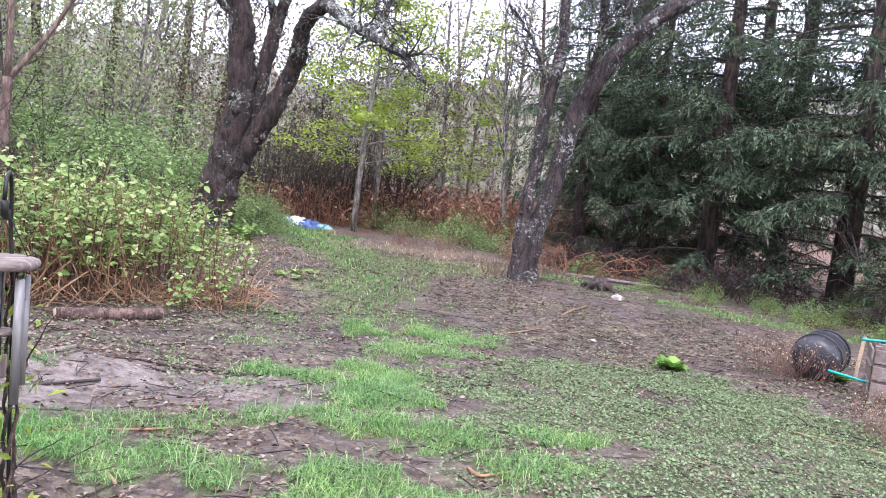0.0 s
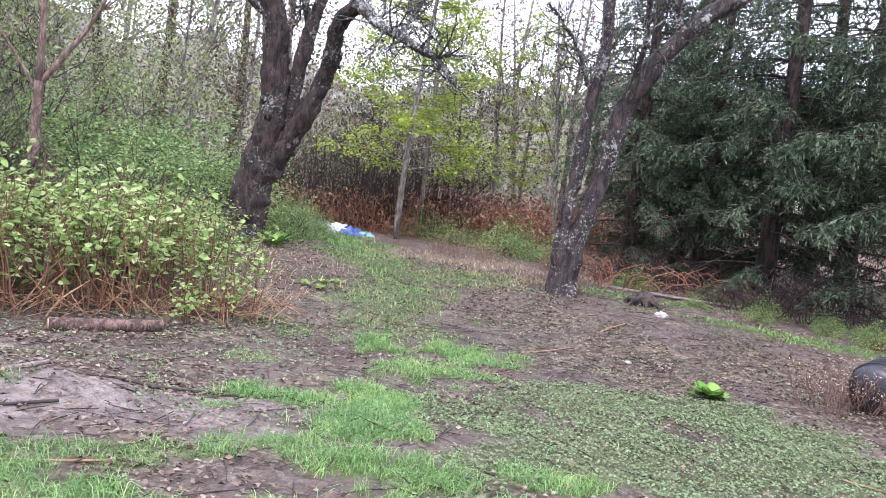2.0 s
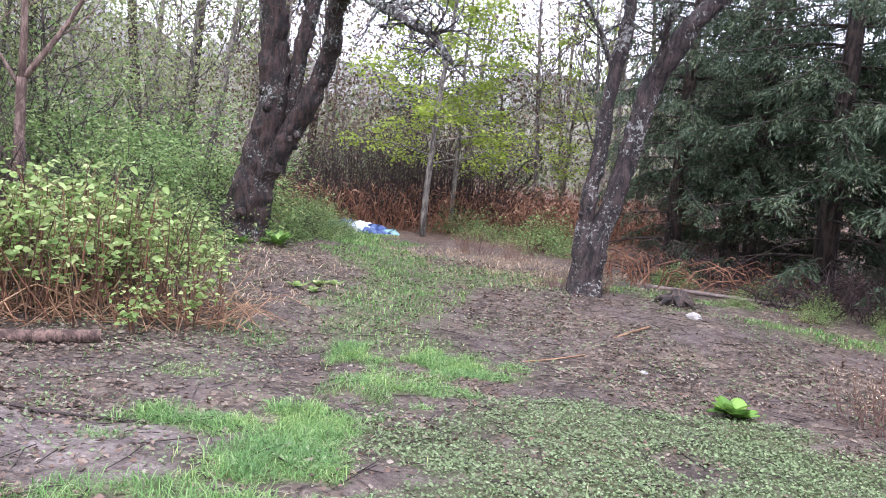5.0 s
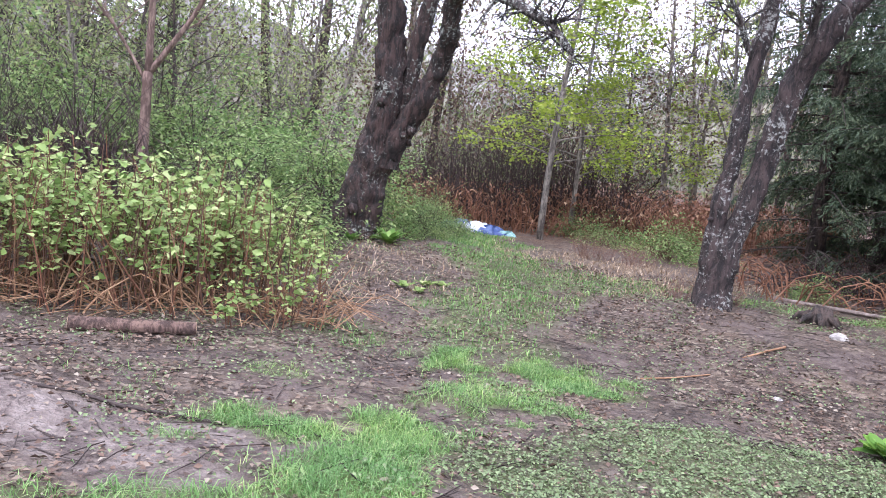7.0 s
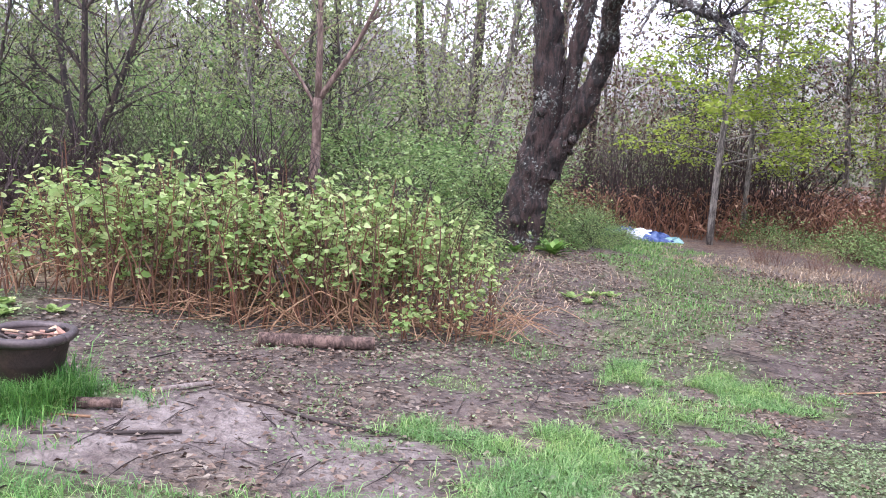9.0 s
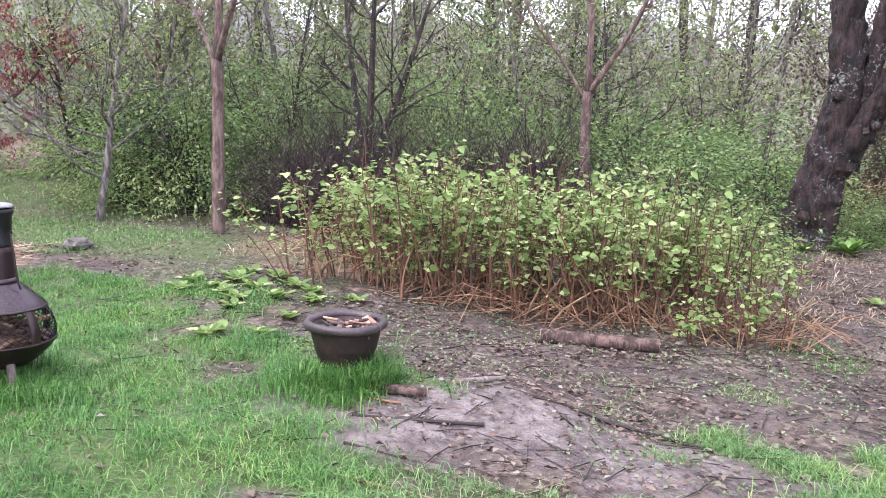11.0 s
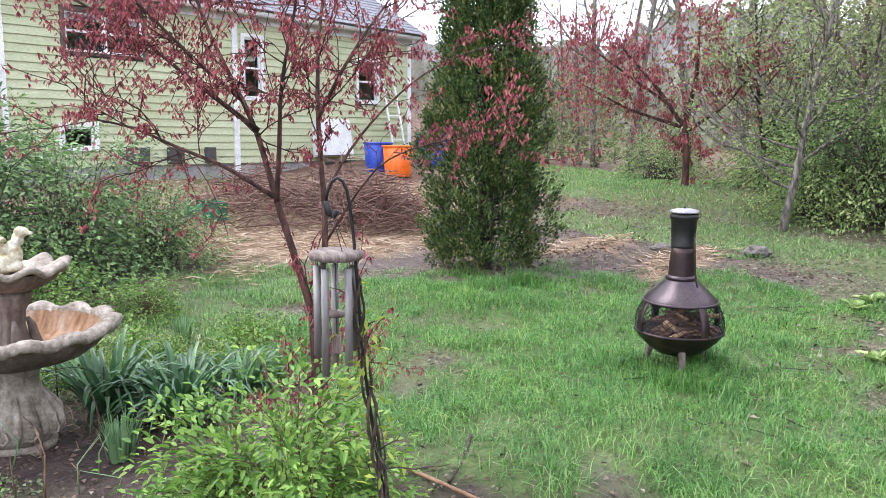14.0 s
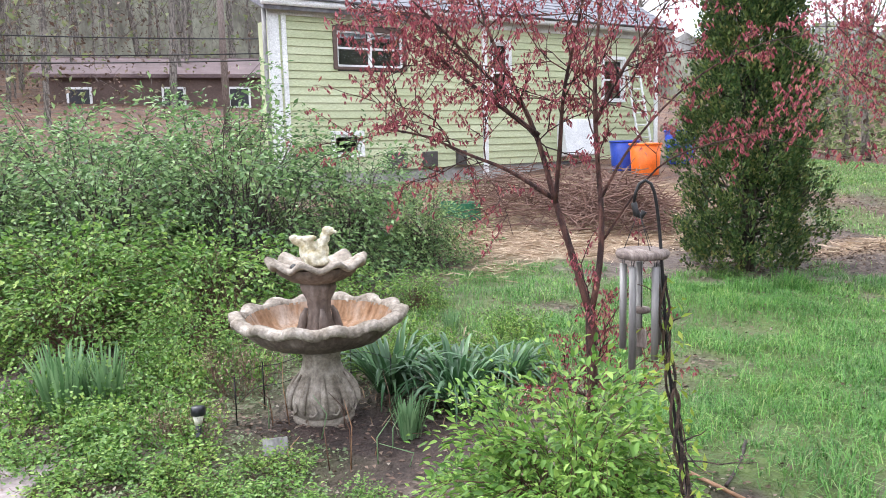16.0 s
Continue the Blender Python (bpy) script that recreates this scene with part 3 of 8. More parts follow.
q = rng.uniform(0.15, 0.34, 2600)
tagged(new("tall_grass", mesh_of("pot_grass", *blades(-3.0 + q * np.cos(a), 3.33 + q * np.sin(a), 0.25, 0.005, 0.6)[:2], M_LAWN)), "rank green grass grown up against the iron pot", "grass", kind="stuff")
tagged(new("tall_grass", mesh_of("tall_grass", *blades(x, y, 0.15, 0.005, 0.8)[:2], M_LAWN)), "unmown tall grass round the iron pot and stove", "grass", kind="stuff")
x, y = scatter(-6.2, 4.3, -3.6, 5.8, 2800)
x, y = keep(x, y, zone(x, y, COVER, 0.5, 2.5, 9) * np.where(x < -2.6, 0.5, 1))
b = Build()
a = rng.uniform(0, 2 * math.pi, len(x))
ln = rng.uniform(0.011, 0.028, len(x))
b.leaves(np.stack([x, y, surface(x, y) + rng.uniform(0.004, 0.035, len(x))], -1), np.stack([np.cos(a), np.sin(a), rng.uniform(-0.1, 0.5, len(x))], -1), ln, ln * 0.8)
x3, y3 = scatter(-4, 5, 3.2, 11, 480)
x3, y3 = keep(x3, y3, np.clip((vnoise(x3 * 1.5, y3 * 1.5, 51) - 0.32) * 3.5, 0, 0.8))
x4, y4 = scatter(-14, -5, 3.8, 9.4, 620)
x4, y4 = keep(x4, y4, zone(x4, y4, COVER, 0.5, 2.5, 9))
x3, y3 = np.concatenate([x3, x4]), np.concatenate([y3, y4])
a3 = rng.uniform(0, 6.28, len(x3))
l3 = rng.uniform(0.012, 0.036, len(x3))
b.leaves(np.stack([x3, y3, surface(x3, y3) + rng.uniform(0.004, 0.03, len(x3))], -1), np.stack([np.cos(a3), np.sin(a3), rng.uniform(0, 0.6, len(x3))], -1), l3, l3 * 0.7)
tagged(new("creeping_ground_cover", mesh_of("creeping_ground_cover", *b.data()[:2], M_COVER)), "low creeping ground cover with small grey-green leaves", "ground cover", kind="stuff")
x, y = scatter(-13, 6, 1.0, 12, 480)
w = 1 - np.clip(np.maximum(zone(x, y, GRASS_LAWN, seed=1), zone(x, y, GRASS_NEAR)) * 0.9 + zone(x, y, MUD, 0.5, 2, 5) * 0.6 + zone(x, y, COVER, 0.5, 2.5, 9) * 0.75, 0, 1)
x, y = keep(x, y, w * np.clip(vnoise(x * 1.6, y * 1.6, 61) * 1.7 - 0.2, 0.08, 1))
b = Build()
a = rng.uniform(0, 2 * math.pi, len(x))
ln = rng.uniform(0.02, 0.055, len(x))
b.leaves(np.stack([x, y, surface(x, y) + rng.uniform(0.004, 0.02, len(x))], -1), np.stack([np.cos(a), np.sin(a), rng.uniform(-0.15, 0.3, len(x))], -1), ln, ln * 0.6, 0.3)
x, y = scatter(-6.6, -2.2, -2.9, 1.3, 520)
x, y = keep(x, y, np.clip(1 - zone(x, y, GRASS_LAWN, 0.6, seed=1) * 1.1 + 0.8 * zone(x, y, SOIL, 0.4, 2.5, 7), 0, 1) * np.clip(vnoise(x * 2.2, y * 2.2, 62) * 1.6 - 0.1, 0.1, 1))
a = rng.uniform(0, 2 * math.pi, len(x))
ln = rng.uniform(0.015, 0.045, len(x))
b.leaves(np.stack([x, y, surface(x, y) + rng.uniform(0.004, 0.02, len(x))], -1), np.stack([np.cos(a), np.sin(a), rng.uniform(-0.15, 0.3, len(x))], -1), ln, ln * 0.5, 0.3)
tagged(new("fallen_leaves", mesh_of("fallen_leaves", *b.data()[:2], M_LITTER)), "damp brown fallen leaves lying on the mud", "leaf litter", kind="stuff")
x, y = scatter(-15, -6.5, -3.2, 4.6, 500)
x, y = keep(x, y, zone(x, y, STRAW, 0.5, 2.0, 6) * 0.8)
b = Build()
a = rng.uniform(0, 2 * math.pi, len(x))
b.leaves(np.stack([x, y, land(x, y) + rng.uniform(0.015, 0.05, len(x))], -1), np.stack([np.cos(a), np.sin(a), rng.uniform(-0.1, 0.2, len(x))], -1), rng.uniform(0.12, 0.3, len(x)), 0.014, 0.2)
tagged(new("straw_mulch", mesh_of("straw_mulch", *b.data()[:2], M_STRAW)), "loose tan straw mulch spread over the beds", "mulch", kind="stuff")
x, y = scatter(-6, 5, 1.5, 10, 14)
b = Build()
for px_, py_, pz_ in zip(x, y, surface(x, y)):
    a, q = rng.uniform(0, 6.28), rng.uniform(0.05, 0.22)
    e = np.array([math.cos(a), math.sin(a), 0]) * q
    o = np.array([px_, py_, pz_ + 0.012])
    b.tube([o - e, o + rng.normal(0, 0.012, 3) * [1, 1, .4], o + e], [0.0035, 0.0045, 0.002], 3, cap=False)
tagged(new("fallen_twigs", mesh_of("fallen_twigs", *b.data()[:2], M_DARKTWIG)), "fine dark twigs scattered over the mud", "twigs", kind="stuff")
DRY = [(2.4, 12.4, 1.5, 1.0, -15, .8), (3.0, 10.3, 1.2, .8, 0, .7), (-.9, 9.4, .9, 1.3, 0, .6), (1.6, 11.2, .9, .8, 0, .5), (3.9, 11.5, 1.2, .7, 0, .7), (-5.6, 6.2, 1.2, .5, 10, .6), (-4.6, -1.0, .7, .5, 0, .4)]
x, y = scatter(-7, 6, -2, 14, 260)
x, y = keep(x, y, zone(x, y, DRY, 0.6, 2.0, 19))
tagged(new("dry_grass", mesh_of("dry_grass", *blades(x, y, 0.1, 0.008, 1.8)[:2], M_STRAW)), "pale dead grass at the wood's edge", "grass", kind="stuff")


# ---- growing things ----
def unit(v):
    v = np.asarray(v, float)
    return v / (np.linalg.norm(v) + 1e-9)


def smooth_path(points, n):
    """A soft curve through a few points."""
    p = np.asarray(points, float)
    s = np.concatenate([[0], np.cumsum(np.linalg.norm(np.diff(p, axis=0), axis=1))])
    t = np.linspace(0, s[-1], n)
    out = np.stack([np.interp(t, s, p[:, k]) for k in range(3)], -1)
    for _ in range(2):
        out[1:-1] = (out[:-2] + 2 * out[1:-1] + out[2:]) / 4
    return out


def branch(b, p, d, length, r, depth, tips, rs, gnarl=0.25, up=0.1, kids=3, sides=5, segs=5, spread=0.8):
    """A branch with its side branches; the ends of the finest go into tips."""
    pts, dd = [np.array(p, float)], unit(d)
    for _ in range(segs):
        dd = unit(dd + rs.normal(0, gnarl, 3) + np.array([0, 0, up]))
        pts.append(pts[-1] + dd * length / segs)
    b.tube(pts, np.linspace(r, r * 0.4, segs + 1), sides if r > 0.012 else 3, cap=False)
    if depth == 0:
        for k in range(1, segs + 1):
            tips.append((pts[k], unit(pts[k] - pts[k - 1])))
        return
    for k in range(kids):
        i = 1 + int((segs - 1) * (k + rs.uniform(0.2, 1)) / kids)
        i = min(i, segs)
        side = unit(np.cross(pts[i] - pts[i - 1], rs.normal(0, 1, 3)))
        nd = unit(unit(pts[i] - pts[i - 1]) + side * spread * rs.uniform(0.7, 1.4))
        branch(b, pts[i], nd, length * rs.uniform(0.45, 0.7), r * 0.5 * (1 - 0.4 * i / segs) + 0.0015, depth - 1, tips, rs, gnarl, up, kids, max(sides - 1, 3), max(segs - 1, 3), spread)


def foliage(tips, per, size, rs, jitter=0.1, hang=0.0, narrow=0.55, oval=False, flat=1.0):
    """Leaves round the twig ends."""
    c = np.repeat(np.array([t[0] for t in tips]), per, 0)
    d = np.repeat(np.array([t[1] for t in tips]), per, 0)
    n = len(c)
    c = c + rs.normal(0, jitter, (n, 3))
    d = (d * 0.5 + rs.normal(0, 0.7, (n, 3)) + np.array([0, 0, -hang])) * [1, 1, flat]
    ln = size * rs.uniform(0.6, 1.3, n)
    b = Build()
    b.leaves(c, d, ln, ln * narrow, oval=oval)
    return b.data()


def plant(name, at, label, category, group, wood, wood_mat, leaf, leaf_mat_, turn=0, trunk_name="trunk", crown_name="crown"):
    ob = thing(name, at, label, category, group, turn)
    part(trunk_name, wood, wood_mat, ob)
    if leaf:
        part(crown_name, leaf, leaf_mat_, ob)
    return ob


def slim_tree(seed, tall, r, bark, leaf_m, size, per, low=0.3, limbs=14, reach=0.28, depth=2, jitter=0.12, lean=0.03, name="woodland_tree", label="", kids=3, upness=0.12, narrow=0.55):
    rs = np.random.default_rng(seed)
    b, tips = Build(), []
    pts = [np.array([0, 0, -0.15])]
    d = unit([rs.normal(0, lean), rs.normal(0, lean), 1])
    for _ in range(12):
        d = unit(d + np.append(rs.normal(0, 0.05, 2), 0.05))
        pts.append(pts[-1] + d * (tall + 0.15) / 12)
    rad = r * (1 - 0.85 * np.linspace(0, 1, 13))
    rad[0] *= 1.35
    b.tube(pts, rad, 9, rough=0.12, seed=seed)
    for k in range(limbs):
        f = low + (1 - low) * (k + rs.uniform(0, 1)) / limbs
        i = min(int(f * 12), 11)
        p = pts[i] + (pts[i + 1] - pts[i]) * (f * 12 - i)
        a = rs.uniform(0, 2 * math.pi)
        nd = unit([math.cos(a), math.sin(a), rs.uniform(0.2, 0.9)])
        branch(b, p, nd, tall * reach * (1.15 - f) * rs.uniform(0.8, 1.3) + 0.3, rad[i] * 0.45, depth - 1, tips, rs, 0.16, upness, kids, 5, 5, 0.75)
    leaf = foliage(tips, per, size, rs, jitter, 0, narrow) if per else None
    return plant(name, (0, 0, 0), label, "tree", "woodland trees", b.data(True), bark, leaf, leaf_m)


def bush(seed, tall, wide, stems, wood_m, leaf_m, size, per, name, label, category, group, bare=0.35, lean=0.5, jitter=0.06, narrow=0.6, twig_r=0.008, depth=1, stem_name="brushwood", leaf_name="foliage", up=0.12, oval=False, flat=1.0):
    rs = np.random.default_rng(seed)
    b, tips = Build(), []
    for _ in range(stems):
        a, q = rs.uniform(0, 2 * math.pi), math.sqrt(rs.uniform(0, 1))
        p = np.array([math.cos(a) * q * wide * 0.55, math.sin(a) * q * wide * 0.55, -0.05])
        d = unit([math.cos(a) * q * lean + rs.normal(0, 0.12), math.sin(a) * q * lean + rs.normal(0, 0.12), 1])
        branch(b, p, d, tall * rs.uniform(0.65, 1.05), twig_r * rs.uniform(0.7, 1.3), depth, tips, rs, 0.14, up, 4, 4, 6, 0.7)
    tips = [t for t in tips if t[0][2] > bare * tall * rs.uniform(0.6, 1.4)]
    ob = thing(name, (0, 0, 0), label, category, group)
    tagged(part(stem_name, b.data(), wood_m, ob), kind="stuff")
    part(leaf_name, foliage(tips, per, size, rs, jitter, 0.1, narrow, oval, flat), leaf_m, ob)
    return ob


def dome_bush(seed, tall, wide, arches, leaf_n, size, wood_m, leaf_m, name, label, category, group, droop=0.35, narrow=0.55, r=0.005, spread=0.05, oval=False, core=0.2, low=100):
    """A rambling bush: shoots arch out from the middle to an uneven dome and hang over at the tip, leafy in their outer half."""
    rs = np.random.default_rng(seed)
    b, lv = Build(), Build()
    up = np.array([0, 0, 1.0])
    for _ in range(arches):
        a, ph = rs.uniform(0, 2 * math.pi), radians(low) * math.sqrt(rs.uniform(0, 1))
        lump = 0.62 + 0.55 * float(vnoise(np.array([math.cos(a) * 1.6 + 5]), np.array([math.sin(a) * 1.6 + ph * 1.9]), seed)[0])
        way = np.array([math.cos(a), math.sin(a), 0])
        end = (way * wide * math.sin(ph) + up * tall * max(math.cos(ph), 0.06)) * lump * rs.uniform(0.72, 1.12)
        o = np.append(rs.normal(0, core * wide, 2), -0.04)
        t = np.linspace(0, 1, 7)[:, None]
        p = o * (1 - t) ** 2 + 2 * t * (1 - t) * (end * 0.5 + up * tall * 0.3) + t ** 2 * end
        p = p + (way * 0.25 * wide * t ** 3 - up * droop * tall * 0.3 * t ** 4) + rs.normal(0, 0.012 * tall, (7, 3)) * t
        p[:, 2] = np.maximum(p[:, 2], 0.02 - 0.06 * (1 - t[:, 0]))
        b.tube(p, np.linspace(r * rs.uniform(0.8, 1.4), r * 0.3, 7), 3, cap=False)
        n = leaf_n
        s = 0.4 + 0.6 * rs.uniform(0, 1, n) ** 0.7
        c = np.stack([np.interp(s, t[:, 0], p[:, q]) for q in range(3)], -1)
        off = rs.normal(0, spread, (n, 3))
        d = unit(p[-1] - p[-3]) * 0.5 + off / spread * 0.45 + up * 0.1
        sz = size * rs.uniform(0.55, 1.25, n)
        lv.leaves(c + off, d * [1, 1, 0.7], sz, sz * narrow, 0.22, 0.1, oval)
    ob = thing(name, (0, 0, 0), label, category, group)
    tagged(part("brushwood", b.data(), wood_m, ob), kind="stuff")
    part("foliage", lv.data(), leaf_m, ob)
    return ob


def sprinkle(proto, places, seed=1, sink=0.0):
    """Sets a built plant at the first place and copies of it at the others: (x, y, scale)."""
    rs = np.random.default_rng(seed)
    for n, (x, y, s, *tall) in enumerate(places):
        st = s * (tall[0] if tall else 1)
        m = pose(x, y, height(x, y) - sink, 0, 0, rs.uniform(0, 360)) @ Matrix.Diagonal((s, s, st, 1))
        if n:
            copy_thing(proto, m @ Matrix.Diagonal((*[1 / q for q in proto.scale], 1)))
        else:
            first = m
    proto.matrix_world = first


# the two old fruit trees
def gnarled(p, r, sides, seed):
    """Rings of a trunk with deep ridges, burrs and hollows."""
    b = Build()
    b.tube(p, r, sides, 0.0, False)
    v = b.v[0].reshape(len(p), sides, 3)
    out = v.copy()
    for i in range(len(p)):
        for j in range(sides):
            q = Vector(v[i, j])
            k = 0.3 * noise.noise(q * 3.1 + Vector((seed, 0, 0))) + 0.2 * noise.noise(q * 8.0) - 0.26 * abs(noise.noise(Vector((q.x * 15, q.y * 15, q.z * 4.5)))) + 0.08 * noise.noise(q * 24)
            out[i, j] = p[i] + (v[i, j] - p[i]) * (1.05 + k)
    return out.reshape(-1, 3)


def old_tree(name, label, stems, limbs, bark, limb_bark, seed, twig_reach=1.6):
    rs = np.random.default_rng(seed)
    base = stems[0][0][0]
    ob = thing(name, (base[0], base[1], height(base[0], base[1])), label, "tree", "old fruit trees")
    o = np.array(ob.location)
    b = Build()
    for pts, r0, r1 in stems:
        p = smooth_path(pts, 90) - o
        p[0, 2] -= 0.12
        r = r0 + (r1 - r0) * np.linspace(0, 1, 90) ** 0.8
        r = r * (1 + 0.5 * np.exp(-np.arange(90) / 5.0)) if stems[0][0] is pts else r
        b.v.append(gnarled(p, r, 30, seed))
        n_, s_ = len(p), 30
        i_, j_ = np.meshgrid(np.arange(n_ - 1), np.arange(s_), indexing="ij")
        b.quad.append(b.n + np.stack([i_ * s_ + j_, i_ * s_ + (j_ + 1) % s_, (i_ + 1) * s_ + (j_ + 1) % s_, (i_ + 1) * s_ + j_], -1).reshape(-1, 4))
        b.n += n_ * s_
        # burrs and stubs
        for _ in range(12 if r0 > 0.15 else 5):
            i = rs.integers(4, 86)
            s = unit(np.cross(p[i] - p[i - 1], rs.normal(0, 1, 3)))
            b.tube([p[i] + s * r[i] * 0.5, p[i] + s * r[i] * 1.02, p[i] + s * r[i] * 1.25], [r[i] * 0.4, r[i] * 0.3, 0.01], 6, rough=0.3, seed=int(i))
    part("trunk", b.data(True), bark, ob)
    for pts, r0, r1 in limbs:
        b, tips = Build(), []
        p = smooth_path(pts, 22) - o
        r = np.linspace(r0, r1, 22)
        p[1:-1] += rs.normal(0, 0.012, (20, 3))
        b.tube(p, r, 12, rough=0.22, seed=seed + 1)
        for k in range(34):
            i = rs.integers(5, 21)
            d = unit(unit(p[i] - p[i - 1]) * 0.6 + rs.normal(0, 0.7, 3) + np.array([0, 0, 0.25]))
            branch(b, p[i], d, rs.uniform(0.2, 0.9) * twig_reach * 0.55, min(r[i] * 0.4, 0.022), 1, tips, rs, 0.3, 0.02, 3, 5, 5, 0.9)
        part("limb", b.data(True), limb_bark, ob)
    return ob


TREE_A = [(-1.64, 11.15, 0.02), (-1.55, 11.15, 0.45), (-1.38, 11.15, 1.27), (-1.27, 11.15, 1.86), (-1.21, 11.15, 2.27), (-1.22, 11.15, 2.74), (-1.27, 11.15, 3.31), (-1.37, 11.15, 3.87), (-1.46, 11.15, 4.61), (-1.54, 11.15, 5.34)]
STEM_A = [(-1.08, 11.2, 1.7), (-0.97, 11.2, 2.19), (-0.89, 11.2, 2.9), (-0.76, 11.2, 3.49), (-0.64, 11.2, 3.97), (-0.54, 11.2, 4.75)]
LIMB_A = [(-1.2, 11.15, 1.3), (-0.94, 11.1, 1.77), (-0.7, 11.05, 2.21), (-0.5, 11.0, 2.69), (-0.38, 10.8, 3.08), (-0.39, 10.6, 3.44), (-0.29, 10.4, 3.64), (-0.11, 10.0, 3.78), (0.14, 9.5, 3.49), (0.43, 9.1, 3.29), (0.7, 8.8, 3.1), (0.92, 8.5, 2.94), (1.1, 8.3, 2.66)]
LIMB_A2 = [(-0.29, 10.4, 3.64), (-0.1, 10.3, 3.95), (0.25, 10.1, 4.3), (0.9, 9.8, 4.7)]
LIMB_A3 = [(-0.76, 11.2, 3.49), (-0.95, 11.0, 4.2), (-1.0, 10.9, 5.0)]
LIMB_A4 = [(-1.3, 11.2, 3.5), (-1.9, 11.0, 4.0), (-2.6, 10.8, 4.5), (-3.3, 10.6, 4.8)]
LIMB_A5 = [(0.43, 9.1, 3.29), (0.6, 9.2, 3.6), (0.8, 9.3, 4.0)]
old_tree("old_cherry_tree", "gnarled old tree with dark ridged bark and lichen",
         [(TREE_A, 0.3, 0.16), ([(-1.4, 11.05, -0.05), (-1.36, 11.1, 0.5), (-1.25, 11.17, 1.2), (-1.16, 11.18, 1.8)], 0.2, 0.17), ([(-1.98, 11.05, -0.05), (-1.8, 11.08, 0.45), (-1.45, 11.12, 1.0)], 0.17, 0.1), (STEM_A, 0.13, 0.09), (LIMB_A[:8], 0.2, 0.1)],
         [(LIMB_A[7:], 0.1, 0.03), (LIMB_A2, 0.09, 0.03), (LIMB_A3, 0.06, 0.03), (LIMB_A4, 0.05, 0.02), (LIMB_A5, 0.05, 0.015)], M_CHERRY, M_CHERRY_GREY, 21)
TREE_B = [(3.23, 9.3, 0.0), (3.25, 9.3, 0.36), (3.31, 9.3, 0.66), (3.48, 9.3, 1.27), (3.6, 9.3, 1.77), (3.69, 9.3, 2.27), (3.81, 9.3, 2.72), (3.98, 9.2, 3.16), (4.16, 9.1, 3.49), (4.37, 9.0, 3.76), (4.57, 8.9, 4.03), (4.83, 8.8, 4.25), (5.25, 8.7, 4.54), (5.84, 8.6, 4.85)]
STEM_B = [(3.1, 9.38, -0.03), (3.11, 9.37, 0.35), (3.13, 9.36, 0.74), (3.18, 9.36, 1.3), (3.24, 9.36, 1.8), (3.27, 9.36, 2.34), (3.33, 9.36, 2.84), (3.4, 9.36, 3.27), (3.44, 9.36, 3.7), (3.4, 9.36, 4.12), (3.39, 9.36, 4.8)]
LIMB_B2 = [(3.81, 9.3, 2.72), (3.8, 9.0, 3.3), (3.75, 8.7, 3.9), (3.5, 8.4, 4.4), (3.1, 8.2, 4.7)]
LIMB_B3 = [(4.37, 9.0, 3.76), (4.3, 9.0, 4.3), (4.15, 9.0, 5.0)]
LIMB_B4 = [(3.33, 9.36, 2.84), (3.1, 9.3, 3.3), (2.8, 9.2, 3.7), (2.4, 9.0, 4.0)]
old_tree("old_cherry_tree", "leaning old twin-stemmed tree with grey lichen-flecked bark", [(TREE_B, 0.15, 0.12), (STEM_B, 0.118, 0.08)], [(LIMB_B2, 0.05, 0.02), (LIMB_B3, 0.06, 0.03), (LIMB_B4, 0.04, 0.015)], M_CHERRY_TWIN, M_CHERRY_GREY, 22)

